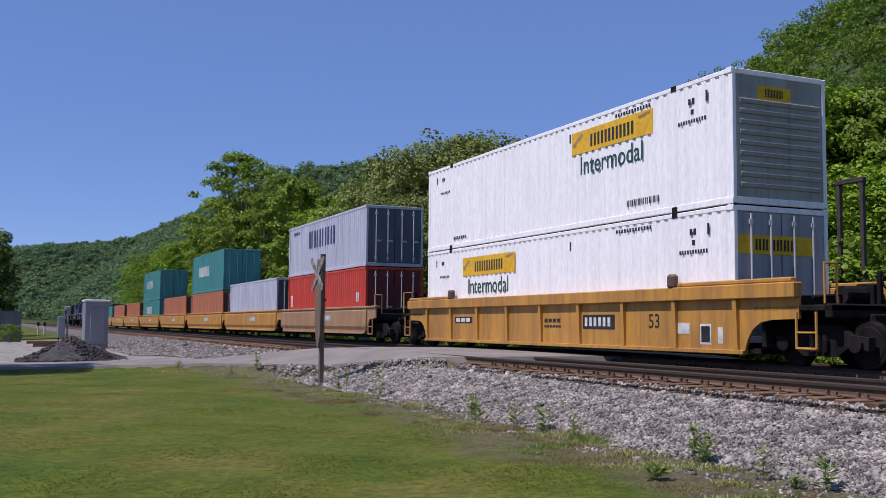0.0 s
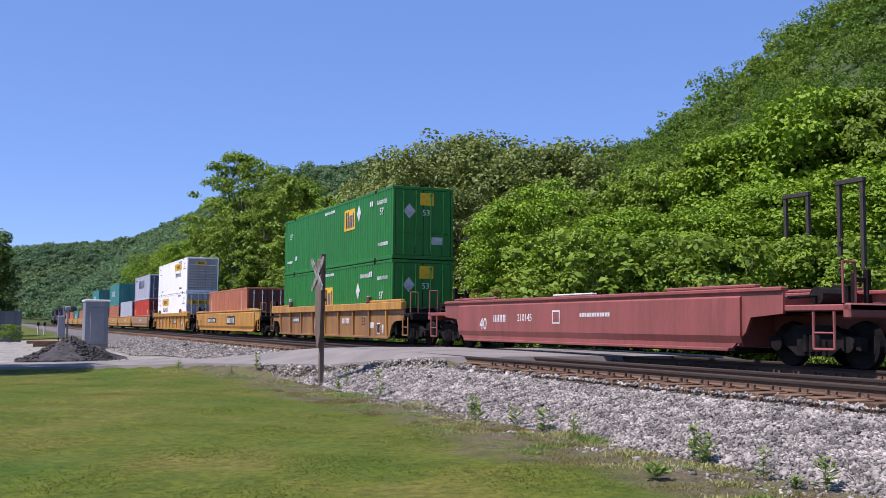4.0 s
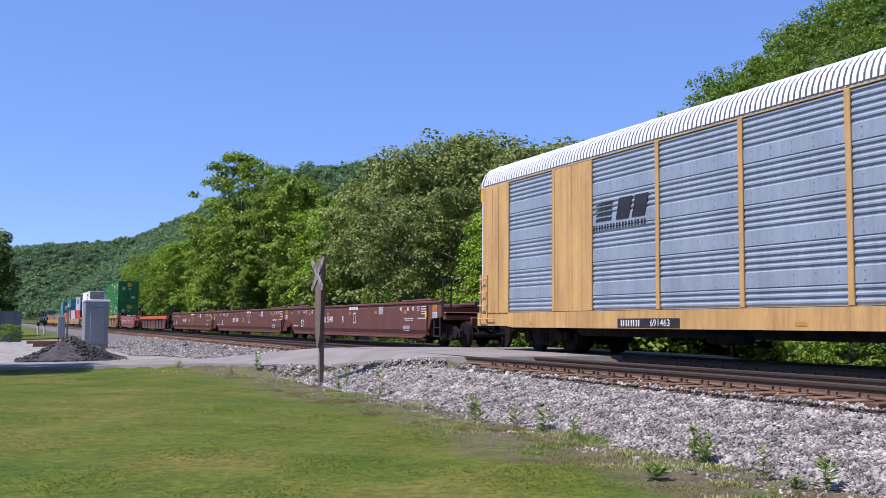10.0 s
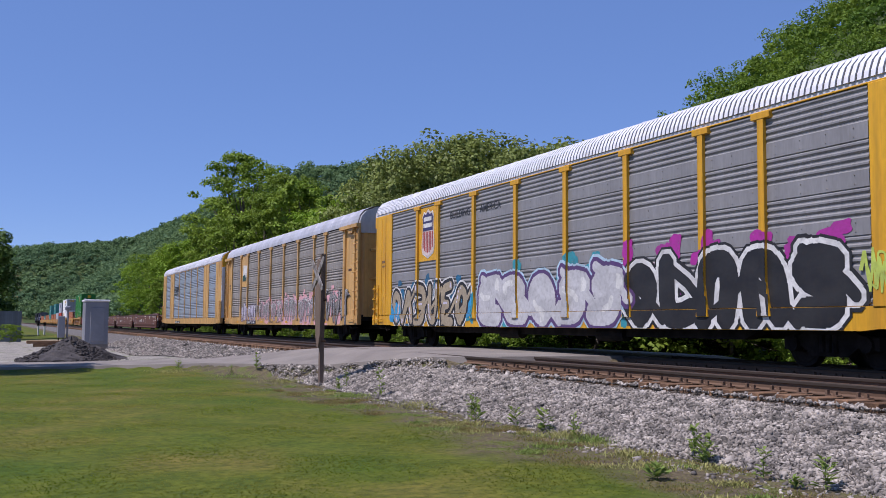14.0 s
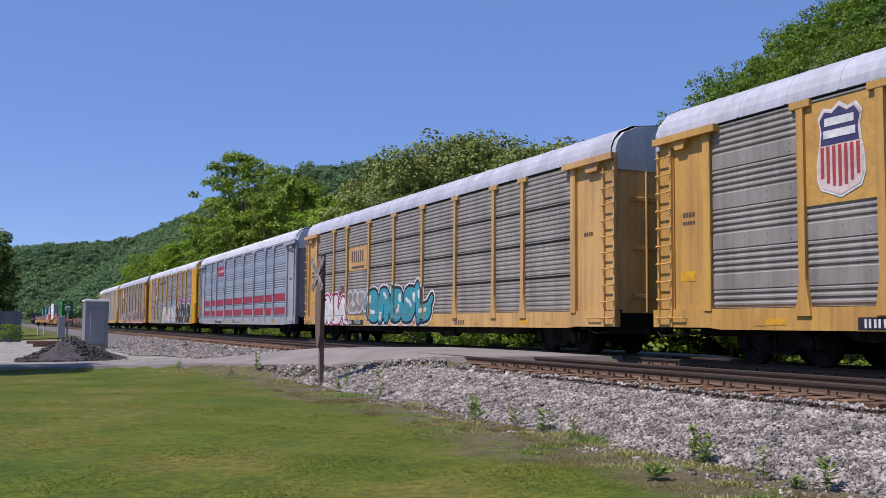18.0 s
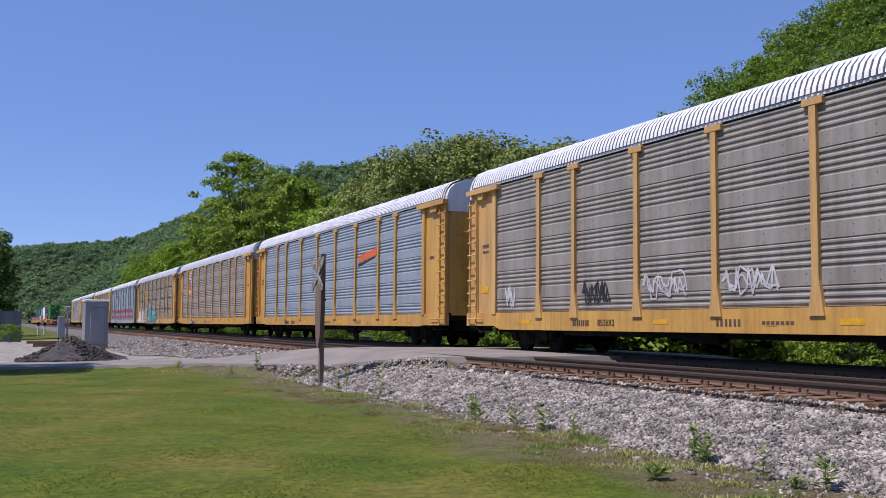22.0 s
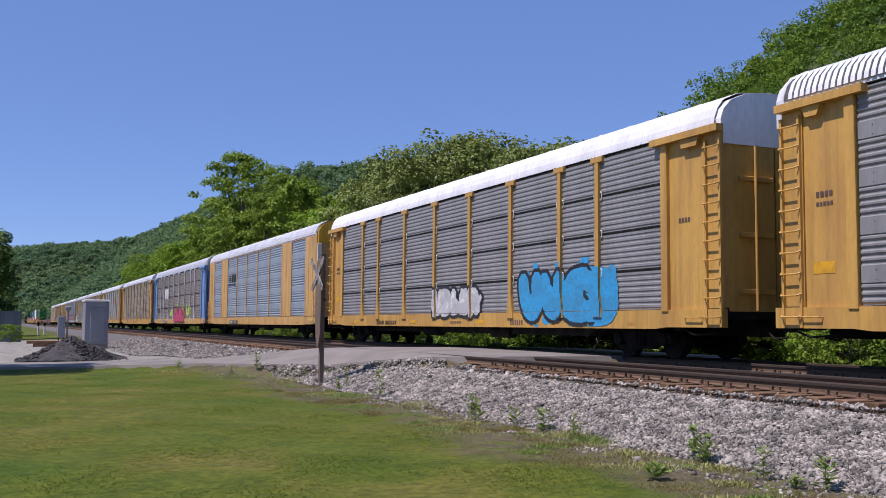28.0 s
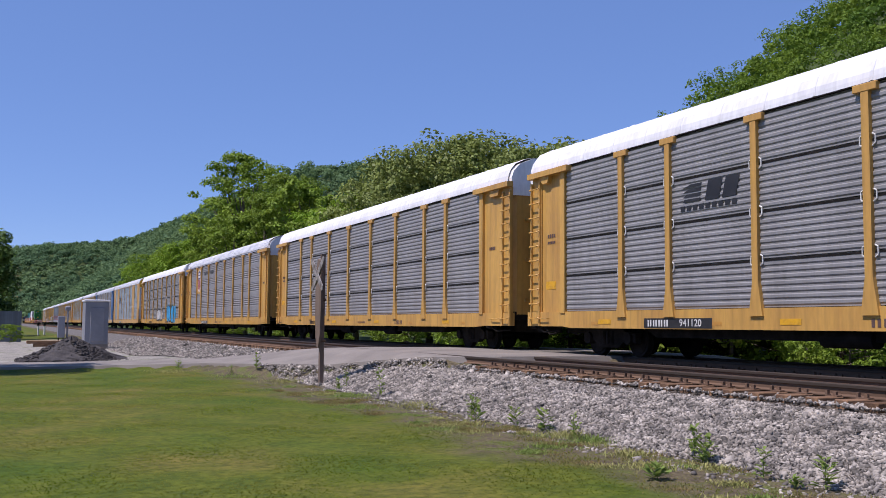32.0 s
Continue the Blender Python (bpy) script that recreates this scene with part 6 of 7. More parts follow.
def shards(c, y, z, w, h, n, fill, edge, seed, cloud=None, line=None, x=-1.506, lean=0.25, rim=None, haze=1.0):
    """Tangled graffiti: crowded tapering spikes and hooks with thin outlines over a ragged sprayed patch; no words."""
    rr = random.Random(seed)
    back, dark, body, rims, thin = [], [], [], [], []
    if cloud:
        for i in range(int(n * 7 * haze)):
            u, v = rr.uniform(-w / 2, w / 2), rr.uniform(-h * 0.62, h * 0.42)
            back.append(blob(rr, u, v, h * rr.uniform(0.10, 0.22), h * rr.uniform(0.08, 0.16)))
        for i in range(n):
            back.append(blob(rr, rr.uniform(-w / 2, w / 2), h * rr.uniform(0.40, 0.62), h * rr.uniform(0.05, 0.11), h * rr.uniform(0.04, 0.08)))
    cell = w / n
    for i in range(n):
        u0 = -w / 2 + (i + 0.5) * cell
        top = rr.uniform(0.30, 0.52) * h
        for k in range(3):
            a = u0 + cell * rr.uniform(-0.5, 0.5)
            b = a + rr.uniform(-lean, lean) * h
            v0, v1 = rr.uniform(-0.52, -0.28) * h, top * rr.uniform(0.6, 1.0)
            lo, hi = cell * rr.uniform(0.10, 0.26), cell * rr.uniform(0.05, 0.16)
            if rr.random() < 0.5:
                lo, hi = hi, lo
            mid = (a + b) / 2 + rr.uniform(-0.12, 0.12) * cell
            for grow, store in ((0.075, rims), (0.035, dark), (0.0, body)):
                g = grow * min(1.0, h)
                for (p, q, r0), (d, e, r1) in (((a, v0 - g, lo * 0.45 + g), (mid, (v0 + v1) / 2 + 0.01, (lo + hi) / 2 + g)), ((mid, (v0 + v1) / 2 - 0.01, (lo + hi) / 2 + g), (b, v1 + g, hi + g))):
                    store.append([(p - r0, q), (p + r0, q), (d + r1, e), (d - r1, e)])
            # a hook thrown off the spike's end
            m = rr.choice((-1, 1))
            tip = (b + m * cell * rr.uniform(0.35, 0.7), v1 - h * rr.uniform(0.02, 0.22))
            dark.append([(b - hi, v1 + 0.03), (b + hi, v1 - h * 0.16), tip][::-m])
            body.append([(b - hi * 0.7, v1), (b + hi * 0.7, v1 - h * 0.12), (tip[0] - m * 0.06, tip[1])][::-m])
            if line:
                o = rr.uniform(-0.5, 0.5) * lo
                thin += bent([(a + o, v0 + 0.08 * h), (mid + o * 0.8, (v0 + v1) / 2), (b, v1), tip], 0.022)[:3]
    for polys, off, paint_, label in ((back, 0.0, cloud, "ragged sprayed colour patch"), (rims if rim else [], 0.005, rim, "sprayed border of tangled graffiti"), (dark, 0.009, edge, "sprayed outlines of tangled graffiti"), (body, 0.013, fill, "spiky filled shapes of tangled graffiti"), (thin, 0.017, line, "thin pale spray lines")):
        if polys and paint_:
            tagged(art("graffiti", layers(polys, off, y, z).mesh("graffiti", paint_), c, x, y, z, label), kind="stuff")


def scribble(c, y, z, w, h, material, seed, x=-1.506):
    """Thin looping spray lines."""
    rr = random.Random(seed)
    lines = []
    for k in range(3):
        p = [(-w / 2 + w * i / 14 + rr.uniform(-0.5, 0.5) * w / 14, h / 2 * math.sin(i * rr.uniform(1.2, 2.2)) * rr.uniform(0.5, 1)) for i in range(15)]
        for (a, b), (d, e) in zip(p, p[1:]):
            l = math.hypot(d - a, e - b) or 1
            nx, ny = -(e - b) / l * 0.022, (d - a) / l * 0.022
            lines.append([(a + nx, b + ny), (a - nx, b - ny), (d - nx, e - ny), (d + nx, e + ny)])
    tagged(art("graffiti", layers(lines, 0.004, y, z).mesh("graffiti", material), c, x, y, z, "thin sprayed scribble"), kind="stuff")


def sill_number(c, y, digits="", back=BLACK, front=CREAM, w=2.4):
    """Dark sill panel: plain bars for the owner's letters, then the car number."""
    if back:
        plate(c, y, 0.83, w, 0.22, back, x=-1.533, name="sill_panel")
    strip(c, y + w * 0.27, 0.83, 4, w * 0.34, 0.15, front, 0.3, x=-1.537, seed=81)
    if digits:
        glyphs(c, y - w * 0.2, 0.83, digits, 0.22, front, 1.15, x=-1.537)
    else:
        strip(c, y - w * 0.2, 0.83, 6, w * 0.5, 0.15, front, 0.3, x=-1.537, seed=82)


AT = [-152.95, -181.42, -210.22, -238.70, -267.3, -295.85, -324.10, -352.80, -381.46, -409.50, -438.40, -466.95, -495.95, -524.02]
TXT = "enclosed tri-level car carrier"
r = {}
r[1] = car_carrier(AT[0], "yellow " + TXT + " with blue-grey ribbed panels", TAN, GALV, ROOFRIB, True, flat_ends="thin", bay=TAN, sill=TAN, cap=GOLD, stripe_white=True)
slant_logo(r[1], 5.75, 3.35)
sill_number(r[1], 4.6, "691463")
r[2] = car_carrier(AT[1], "weathered brown-grey " + TXT + " with pink graffiti", TAN, WEATHERED, ROOFGREY)
MAUVE = paint("dusty_mauve_spray", (0.42, 0.24, 0.27))
shards(r[2], 6.8, 1.42, 3.7, 1.15, 7, paint("lilac_spray", (0.66, 0.62, 0.74)), PURPLE, 1, lean=0.06, line=CREAM)
shards(r[2], 1.45, 1.5, 5.3, 1.15, 8, paint("grey_spray", (0.20, 0.185, 0.18)), paint("faded_pink_spray", (0.66, 0.50, 0.52)), 2, PINK, line=CREAM, rim=MAUVE, haze=0.5)
shards(r[2], -4.2, 1.55, 5.9, 1.35, 8, paint("grey_spray", (0.20, 0.185, 0.18)), MAUVE, 3, PINK, line=CREAM, rim=paint("faded_pink_spray", (0.66, 0.50, 0.52)), lean=0.32)
shards(r[2], -9.6, 1.6, 4.6, 1.7, 4, paint("grey_spray", (0.20, 0.185, 0.18)), BLACK, 31, PINK, line=CREAM, lean=0.3)
r[3] = car_carrier(AT[2], "bright yellow and grey " + TXT + " with graffiti", GOLD, LIGHTPANEL, ROOFRIB, True, flat_ends="wide", cap=GOLD, end_paint=GOLD)
spray(r[3], 8.0, 1.45, 6.9, 1.75, 6, paint("ochre_spray", (0.40, 0.33, 0.22)), BLACK, 4, paint("deep_teal_spray", (0.02, 0.13, 0.24)), thick=0.26, rim=CREAM, lit=paint("lilac_spray", (0.66, 0.62, 0.74)))
spray(r[3], 11.0, 1.2, 1.0, 0.8, 2, CYAN, CYAN, 41, CYAN)
spray(r[3], 4.7, 1.4, 0.9, 1.2, 1, CYAN, AQUA, 42, AQUA)
spray(r[3], -0.1, 1.5, 8.0, 1.85, 5, SILVER, PURPLE, 5, AQUA, lit=CREAM, thick=0.44, rim=paint("pale_blue_spray", (0.45, 0.62, 0.72)))
spray(r[3], -7.5, 1.52, 6.9, 1.95, 5, BLACK, CREAM, 64, paint("magenta_spray", (0.42, 0.03, 0.30)), thick=0.42, rim=BLACK)
scribble(r[3], -11.7, 1.75, 0.9, 0.8, LIME, 43, x=-1.535)
r[4] = car_carrier(AT[3], "light grey " + TXT + " with two crimson stripes", GREY, GALV, ROOFRIB, True, end_paint=GREY)
for a, b in zip(EDGES, EDGES[1:]):
    for z in (1.45, 2.17):
        plate(r[4], (a + b) / 2, z, b - a - 0.18, 0.36, STRIPE, x=-1.506, name="stripe")
plate(r[4], 5.6, 4.3, 2.3, 0.62, STRIPE, x=-1.506)
strip(r[4], 5.6, 4.3, 6, 1.8, 0.16, CREAM, x=-1.512, seed=84)
r[5] = car_carrier(AT[4], "weathered grey " + TXT + " with red and turquoise graffiti", TAN, WEATHERED, ROOFGREY, seams=True)
plate(r[5], 5.65, 3.52, 2.3, 1.0, TAN, "faded yellow owner's panel", x=-1.506)
strip(r[5], 5.65, 3.62, 3, 1.6, 0.48, BROWN, 0.22, x=-1.512, seed=85)
strip(r[5], 5.65, 3.16, 1, 1.6, 0.1, BROWN, 0.0, x=-1.512, seed=86)
spray(r[5], 9.3, 1.4, 4.6, 1.6, 4, CREAM, paint("dark_red_spray", (0.3, 0.02, 0.06)), 7, paint("dark_red_spray", (0.3, 0.02, 0.06)), rim=CREAM, thick=0.46)
spray(r[5], 5.6, 1.7, 2.5, 1.1, 4, WEATHERED, SILVER, 8)
spray(r[5], 1.1, 1.5, 6.4, 1.65, 5, AQUA, BLACK, 9, None, lit=CREAM, rim=CREAM, thick=0.5)
r[6] = car_carrier(AT[5], "brown weathered " + TXT + " with yellow posts", RACKYELLOW, WEATHERED, ROOFGREY)
r[7] = car_carrier(AT[6], "yellow-posted " + TXT + " with bluish ribbed panels", RACKYELLOW, GALV, ROOFRIB, True)
art("emblem", shared(("emblem", "swoosh"), lambda: flat([[(-1.1, -0.1), (1.1, 0.12), (1.1, 0.42), (-1.0, 0.2)]]), paint("orange_emblem", (0.75, 0.13, 0.03))), r[7], -1.506, -5.6, 3.42, "orange slanted emblem")
art("emblem", shared(("emblem", "swoosh2"), lambda: flat([[(-1.1, -0.26), (0.9, 0.02), (1.0, 0.08), (-1.1, -0.14)]]), BLACK), r[7], -1.506, -5.6, 3.42)
r[8] = car_carrier(AT[7], "weathered grey " + TXT + " with buff posts and faint graffiti", TAN, WEATHERED, ROOFGREY, True, deep=True, sill=RACKYELLOW)
scribble(r[8], 3.2, 1.7, 1.6, 0.7, SILVER, 10)
scribble(r[8], 0.4, 1.7, 1.6, 0.6, SILVER, 11)
scribble(r[8], 6.0, 1.6, 1.2, 0.7, BLACK, 21)
spray(r[8], -6.2, 1.7, 1.5, 0.6, 2, paint("faded_blue_spray", (0.10, 0.17, 0.38)), WEATHERED, 12)
scribble(r[8], 10.6, 1.6, 0.6, 0.7, SILVER, 13)
r[9] = car_carrier(AT[8], "brown " + TXT + " with light blue ends and pale posts", PALEPOST, BROWNED, ROOFGREY, seams=True, sill=TAN, end_paint=SKYBLUE)
scribble(r[9], 10.2, 1.9, 1.6, 0.6, BLACK, 22)
for dy, w_ in ((0.62, 1.05), (-0.55, 0.95)):
    plate(r[9], 5.6 + dy, 3.38, w_, 0.86, CREAM, "white block of the owner's emblem", x=-1.506)
spray(r[9], -1.6, 1.42, 5.5, 1.5, 5, HOTPINK, BLACK, 14, LIME, thick=0.56)
spray(r[9], 2.4, 1.65, 1.8, 0.8, 3, LIME, BROWNED, 15)
spray(r[9], -6.1, 1.7, 2.2, 0.95, 4, LIME, BROWNED, 16, LIME)
r[10] = car_carrier(AT[9], "yellow " + TXT + " with blue-grey ribbed panels", TAN, GALV, ROOFRIB, True, flat_ends="thin", bay=TAN, sill=TAN, cap=GOLD, stripe_white=True)
slant_logo(r[10], 5.65, 3.4)
sill_number(r[10], 4.8, "691601")
r[11] = car_carrier(AT[10], "grey " + TXT + " with white roof and blue graffiti", RACKYELLOW, LIGHTPANEL, ROOFWHITE, seams=True)
spray(r[11], -0.3, 1.5, 3.6, 1.2, 5, SILVER, BLACK, 17, lit=CREAM, thick=0.62)
spray(r[11], -6.6, 1.55, 3.6, 1.7, 3, CYAN, BLACK, 18, CYAN, thick=0.6)
spray(r[11], -8.9, 1.5, 1.6, 1.6, 1, CYAN, CYAN, 44, CYAN, thick=0.8)
r[12] = car_carrier(AT[11], "grey " + TXT + " with yellow posts and shield emblem", RACKYELLOW, LIGHTPANEL, ROOFGREY, True)
r[13] = car_carrier(AT[12], "grey " + TXT + " with white roof and yellow posts", RACKYELLOW, LIGHTPANEL, ROOFWHITE, seams=True)
r[14] = car_carrier(AT[13], "grey " + TXT + " with white roof and black emblem", RACKYELLOW, LIGHTPANEL, ROOFWHITE, seams=True)
slant_logo(r[14], 5.65, 3.45, 0.82)
for k in (2, 3, 6, 12):
    yel = GOLD if k == 3 else (TAN if k == 2 else RACKYELLOW)
    plate(r[k], 7.925, 3.95, 1.68, 1.9, yel, "yellow emblem panel", x=-1.506)
    if k == 2:
        art("emblem", shared(("emblem", "flag"), lambda: flat([[(-0.55, -0.5), (0.45, -0.45), (0.6, 0.45), (-0.4, 0.5)]]), CREAM), r[k], -1.514, 7.925, 3.85, "white and green emblem")
        art("emblem", shared(("emblem", "flag2"), lambda: flat([[(-0.55, -0.5), (0.45, -0.45), (0.1, -0.1), (-0.5, -0.15)]]), INK_GREEN), r[k], -1.522, 7.925, 3.85)
    else:
        shield(r[k], 7.925, 3.97)
for k in (3, 12):
    glyphs(r[k], 5.3, 4.40, "BUILDING", 0.34, BLACK, 1.0, x=-1.509, label="black lettering")
    glyphs(r[k], 3.1, 4.40, "AMERICA", 0.34, BLACK, 1.0, x=-1.509, label="black lettering")
for k in (2, 3, 4, 5, 6, 7, 8, 9, 11, 12, 13, 14):
    sill_number(r[k], {2: 5.9, 6: 6.4, 12: 5.4, 14: 6.75}.get(k, 6.0), {2: "987604", 5: "971543", 7: "952473", 8: "853692", 6: "991709", 9: "979207", 12: "851453", 14: "941120"}.get(k, ""), *((None, BLACK) if k in (4, 7, 8, 11, 13) else (BLACK, CREAM)))
    strip(r[k], -4.6 if k % 2 else 1.0, 0.84, 3, 0.8, 0.15, BROWN, 0.25, x=-1.533, seed=83)
    for y in (-8.9, -2.2, 3.3, 9.6):
        plate(r[k], y, 0.86, 0.55, 0.12, GOLD, x=-1.533, name="reflector")
    strip(r[k], -0.4, 0.84, 7, 0.9, 0.07, BROWN, 0.3, x=-1.533, seed=88)
    plate(r[k], 12.3, 1.85, 0.5, 0.22, GOLD, "yellow sticker", x=-1.474 if k not in (3,) else -1.532, name="sticker")
    strip(r[k], 12.25, 3.2, 4, 0.42, 0.10, BROWN, 0.3, x=-1.478 if k != 3 else -1.532, seed=89)
    strip(r[k], 12.25, 3.02, 5, 0.42, 0.07, BROWN, 0.3, x=-1.478 if k != 3 else -1.532, seed=90)
    strip(r[k], -12.25, 3.1, 4, 0.42, 0.10, BROWN, 0.3, x=-1.478 if k != 3 else -1.532, seed=91)


def seam_clips():
    """Pale hooked clips on both sides of every post at the seams of the side sheets."""
    s = Shape()
    tall = (4.99 - 1.13) / 4
    for y in EDGES[1:-1]:
        for k in (1, 2, 3):
            z = 1.13 + k * tall - 0.02
            for m in (-1, 1):
                s.path([(-1.515, y + m * 0.10, z + 0.11), (-1.52, y + m * 0.17, z + 0.07), (-1.52, y + m * 0.17, z - 0.07), (-1.515, y + m * 0.10, z - 0.11)], 0.014, 5)
    return s


for k in (11, 13, 14):
    tagged(part("seam_clips", shared(("seam_clips",), seam_clips, CREAM), r[k], label="pale hooked clips beside the posts"), kind="stuff")
tail = car_carrier(AT[13] - 28.46, "grey " + TXT + " with white roof and yellow posts", RACKYELLOW, LIGHTPANEL, ROOFWHITE, seams=True)
# ---- things beside the line ----
WOODPOST = mat("grey_weathered_wood", (0.13, 0.088, 0.062), (0.20, 0.15, 0.115), scale=2, fine=24, rough=0.95, bump=0.5, stretch=(1, 1, 0.15), spread=0.2)
SIGNWHITE = mat("peeling_white_paint", (0.31, 0.29, 0.27), (0.12, 0.10, 0.085), scale=5, fine=30, rough=0.8, bump=0.3)
CABINET = mat("grey_enamel", (0.23, 0.235, 0.255), (0.19, 0.195, 0.215), scale=1, fine=12, rough=0.5, bump=0.05, spread=0.05)
HOOPSTEEL = mat("dark_brown_steel_frame", (0.035, 0.028, 0.024), (0.06, 0.045, 0.038), scale=3, fine=20, rough=0.7, bump=0.2)
PILE = mat("dark_millings", (0.042, 0.038, 0.038), (0.075, 0.068, 0.064), scale=3, fine=16, rough=1, bump=1.0, spread=0.3)

cb = thing("crossing_sign", pose(7.67, 25.0, -0.89), "weathered wooden post with a faded railway crossbuck", "sign")
part("post", Shape().prism([(-0.055, -0.06), (0.055, -0.06), (0.055, 0.06), (-0.055, 0.06)], "z", -0.4, 1.9).prism([(-0.06, -0.06), (0.06, -0.06), (0.05, 0.06), (-0.05, 0.06)], "z", 1.9, 3.48).mesh("post", WOODPOST), cb)
part("board", Shape().prism([(-0.05, 1.02), (-0.20, 1.35), (-0.25, 2.1), (-0.24, 3.05), (-0.10, 3.30), (0.10, 3.36), (0.24, 3.0), (0.26, 2.0), (0.18, 1.3), (0.05, 1.02)], "x", -0.115, -0.062).mesh("board", WOODPOST), cb, label="wide weathered board fixed to the upper post")
part("brace_strap", Shape().box(-0.09, 0.09, -0.085, 0.085, 1.18, 1.24, 0.01).box(-0.09, 0.09, -0.085, 0.085, 2.25, 2.31, 0.01).mesh("brace_strap", RAIL), cb, label="rusty strap round the post")
for s in (-1, 1):
    o = [(-0.62, -0.08), (-0.68, 0), (-0.62, 0.08), (0.62, 0.08), (0.68, 0), (0.62, -0.08)]
    b = part("blade", Shape().prism(o, "z", -0.012, 0.012).mesh("blade", SIGNWHITE), cb, label="peeling white crossbuck blade")
    b.matrix_basis = Matrix.Translation((-0.145 - 0.013 * s, 0.0, 2.95)) @ Matrix.Rotation(radians(-90), 4, "Y") @ Matrix.Rotation(radians(52 * s), 4, "Z")

hut = thing("signal_cabinet", pose(4.79, 59, -0.62), "grey metal railway signal cabinet with a flat door", "cabinet")
part("body", Shape().box(-0.62, 0.62, -1.0, 1.0, 0.15, 2.52, 0.02).mesh("body", CABINET), hut)
part("roof", Shape().box(-0.68, 0.68, -1.06, 1.06, 2.52, 2.63, 0.03).mesh("roof", ROOFWHITE), hut)
part("door", Shape().box(-0.34, 0.42, -1.04, -1.0, 0.3, 2.2, 0.02).mesh("door", CABINET), hut, label="flush grey door")
part("base", Shape().box(-0.62, 0.62, -1.0, 1.0, -0.3, 0.15).mesh("base", ASPHALT), hut)
box2 = thing("relay_case", pose(3.87, 76, -0.72), "small grey relay case on legs beside a short mast", "cabinet")
part("case", Shape().box(-0.24, 0.24, -0.3, 0.3, 0.35, 1.9, 0.03).mesh("case", CABINET), box2)
part("legs", Shape().box(-0.2, -0.12, -0.1, 0.1, -0.2, 0.36).box(0.12, 0.2, -0.1, 0.1, -0.2, 0.36).mesh("legs", DARKSTEEL), box2)
part("mast", Shape().rod((0.42, 0, -0.2), (0.42, 0, 2.6), 0.06).box(0.2, 0.62, -0.2, 0.2, 2.3, 2.62, 0.08).mesh("mast", CABINET), box2)

heap = Shape()
rr = random.Random(3)
rings, seg = 10, 36
hv = [(0, 0, 1.0)]
for i in range(1, rings + 1):
    q = i / rings
    for k in range(seg):
        a = 2 * math.pi * k / seg
        bump_ = 1 + 0.12 * math.sin(3 * a + 1) + 0.06 * rr.uniform(-1, 1)
        hv.append((2.25 * q * bump_ * math.cos(a), 1.7 * q * bump_ * math.sin(a), 1.0 * (1 - q) ** 1.15 + 0.08 * rr.uniform(-1, 1) * (1 - q) - (0.15 if i == rings else 0)))
hf = [(0, 1 + k, 1 + (k + 1) % seg) for k in range(seg)]
for i in range(rings - 1):
    o = 1 + i * seg
    hf += [(o + k, o + seg + k, o + seg + (k + 1) % seg, o + (k + 1) % seg) for k in range(seg)]
heap.add(hv, hf)
hp = thing("gravel_heap", pose(2.65, 43.6, -0.82), "dark grey heap of asphalt millings beside the road", "heap")
part("mound", heap.mesh("mound", PILE), hp)
lumps = stones(2600, (-2.1, 2.2), (-1.7, 1.6), lambda x, y: np.maximum(-0.05, 1.0 * np.clip(1 - np.hypot(x / 2.1, y / 1.7), 0, 1) ** 1.15) - 0.02, 0.05, 15, "lumps", PILE)
lumps.parent = hp
tagged(lumps, "loose lumps on the heap", kind="stuff")

stack = thing("timber_stack", pose(3.1, 66, -0.79), "low stack of old dark railway ties", "timber")
for i in range(7):
    part("tie", shared(("old_tie",), lambda: Shape().box(-1.3, 1.3, -0.12, 0.12, 0, 0.19, 0.015), TIE), stack, (0.1 * (i % 2) - 0.4 * (i // 4), (i % 4) * 0.27, 0.19 * (i // 4)))

FENCEWOOD = mat("blue_grey_weathered_boards", (0.075, 0.095, 0.11), (0.11, 0.125, 0.135), scale=2, fine=24, rough=0.95, bump=0.4, stretch=(1, 1, 0.15), spread=0.2, each=0.2)
fence = thing("fence", pose(-2.35, 84, -0.85), "weathered grey-blue board fence", "fence")
for i in range(26):
    part("board", shared(("board",), lambda: Shape().box(-0.012, 0.012, -0.09, 0.09, 0, 2.4, 0.004), FENCEWOOD), fence, (i * 0.145, 0.0, 0.02 * (i % 3)), turn=math.pi / 2)
for z in (0.5, 1.9):
    part("rail", shared(("fence_rail", z), lambda: Shape().box(-0.1, 3.8, 0.03, 0.08, z - 0.05, z + 0.05), WOODPOST), fence)

for px, y in ((3.7, 120), (4.4, 121)):
    b = thing("marker_post", pose(px, y, -0.79), "short white and dark track marker post", "post", "marker posts")
    part("post", shared(("marker",), lambda: Shape().rod((0, 0, 0), (0, 0, 1.1), 0.10, 10), CREAM), b)
    part("cap", shared(("marker_cap",), lambda: Shape().rod((0, 0, 1.1), (0, 0, 1.5), 0.13, 10), DARKSTEEL), b)

for x, y, h, w in ((25.0, 23.6, 6.24, 0.96), (27.3, 28.38, 6.47, 1.14)):
    g = thing("steel_frame", pose(x, y, -0.80), "tall narrow dark steel goalpost-like frame behind the tracks", "frame", "steel frames")
    for s in (-1, 1):
        part("upright", shared(("upright", h), lambda: Shape().box(-0.07, 0.07, -0.07, 0.07, -0.3, h, 0.01), HOOPSTEEL), g, (0, s * w / 2, 0))
    part("crossbar", shared(("crossbar", w, h), lambda: Shape().box(-0.09, 0.09, -w / 2 - 0.09, w / 2 + 0.09, h, h + 0.16, 0.015), HOOPSTEEL), g)

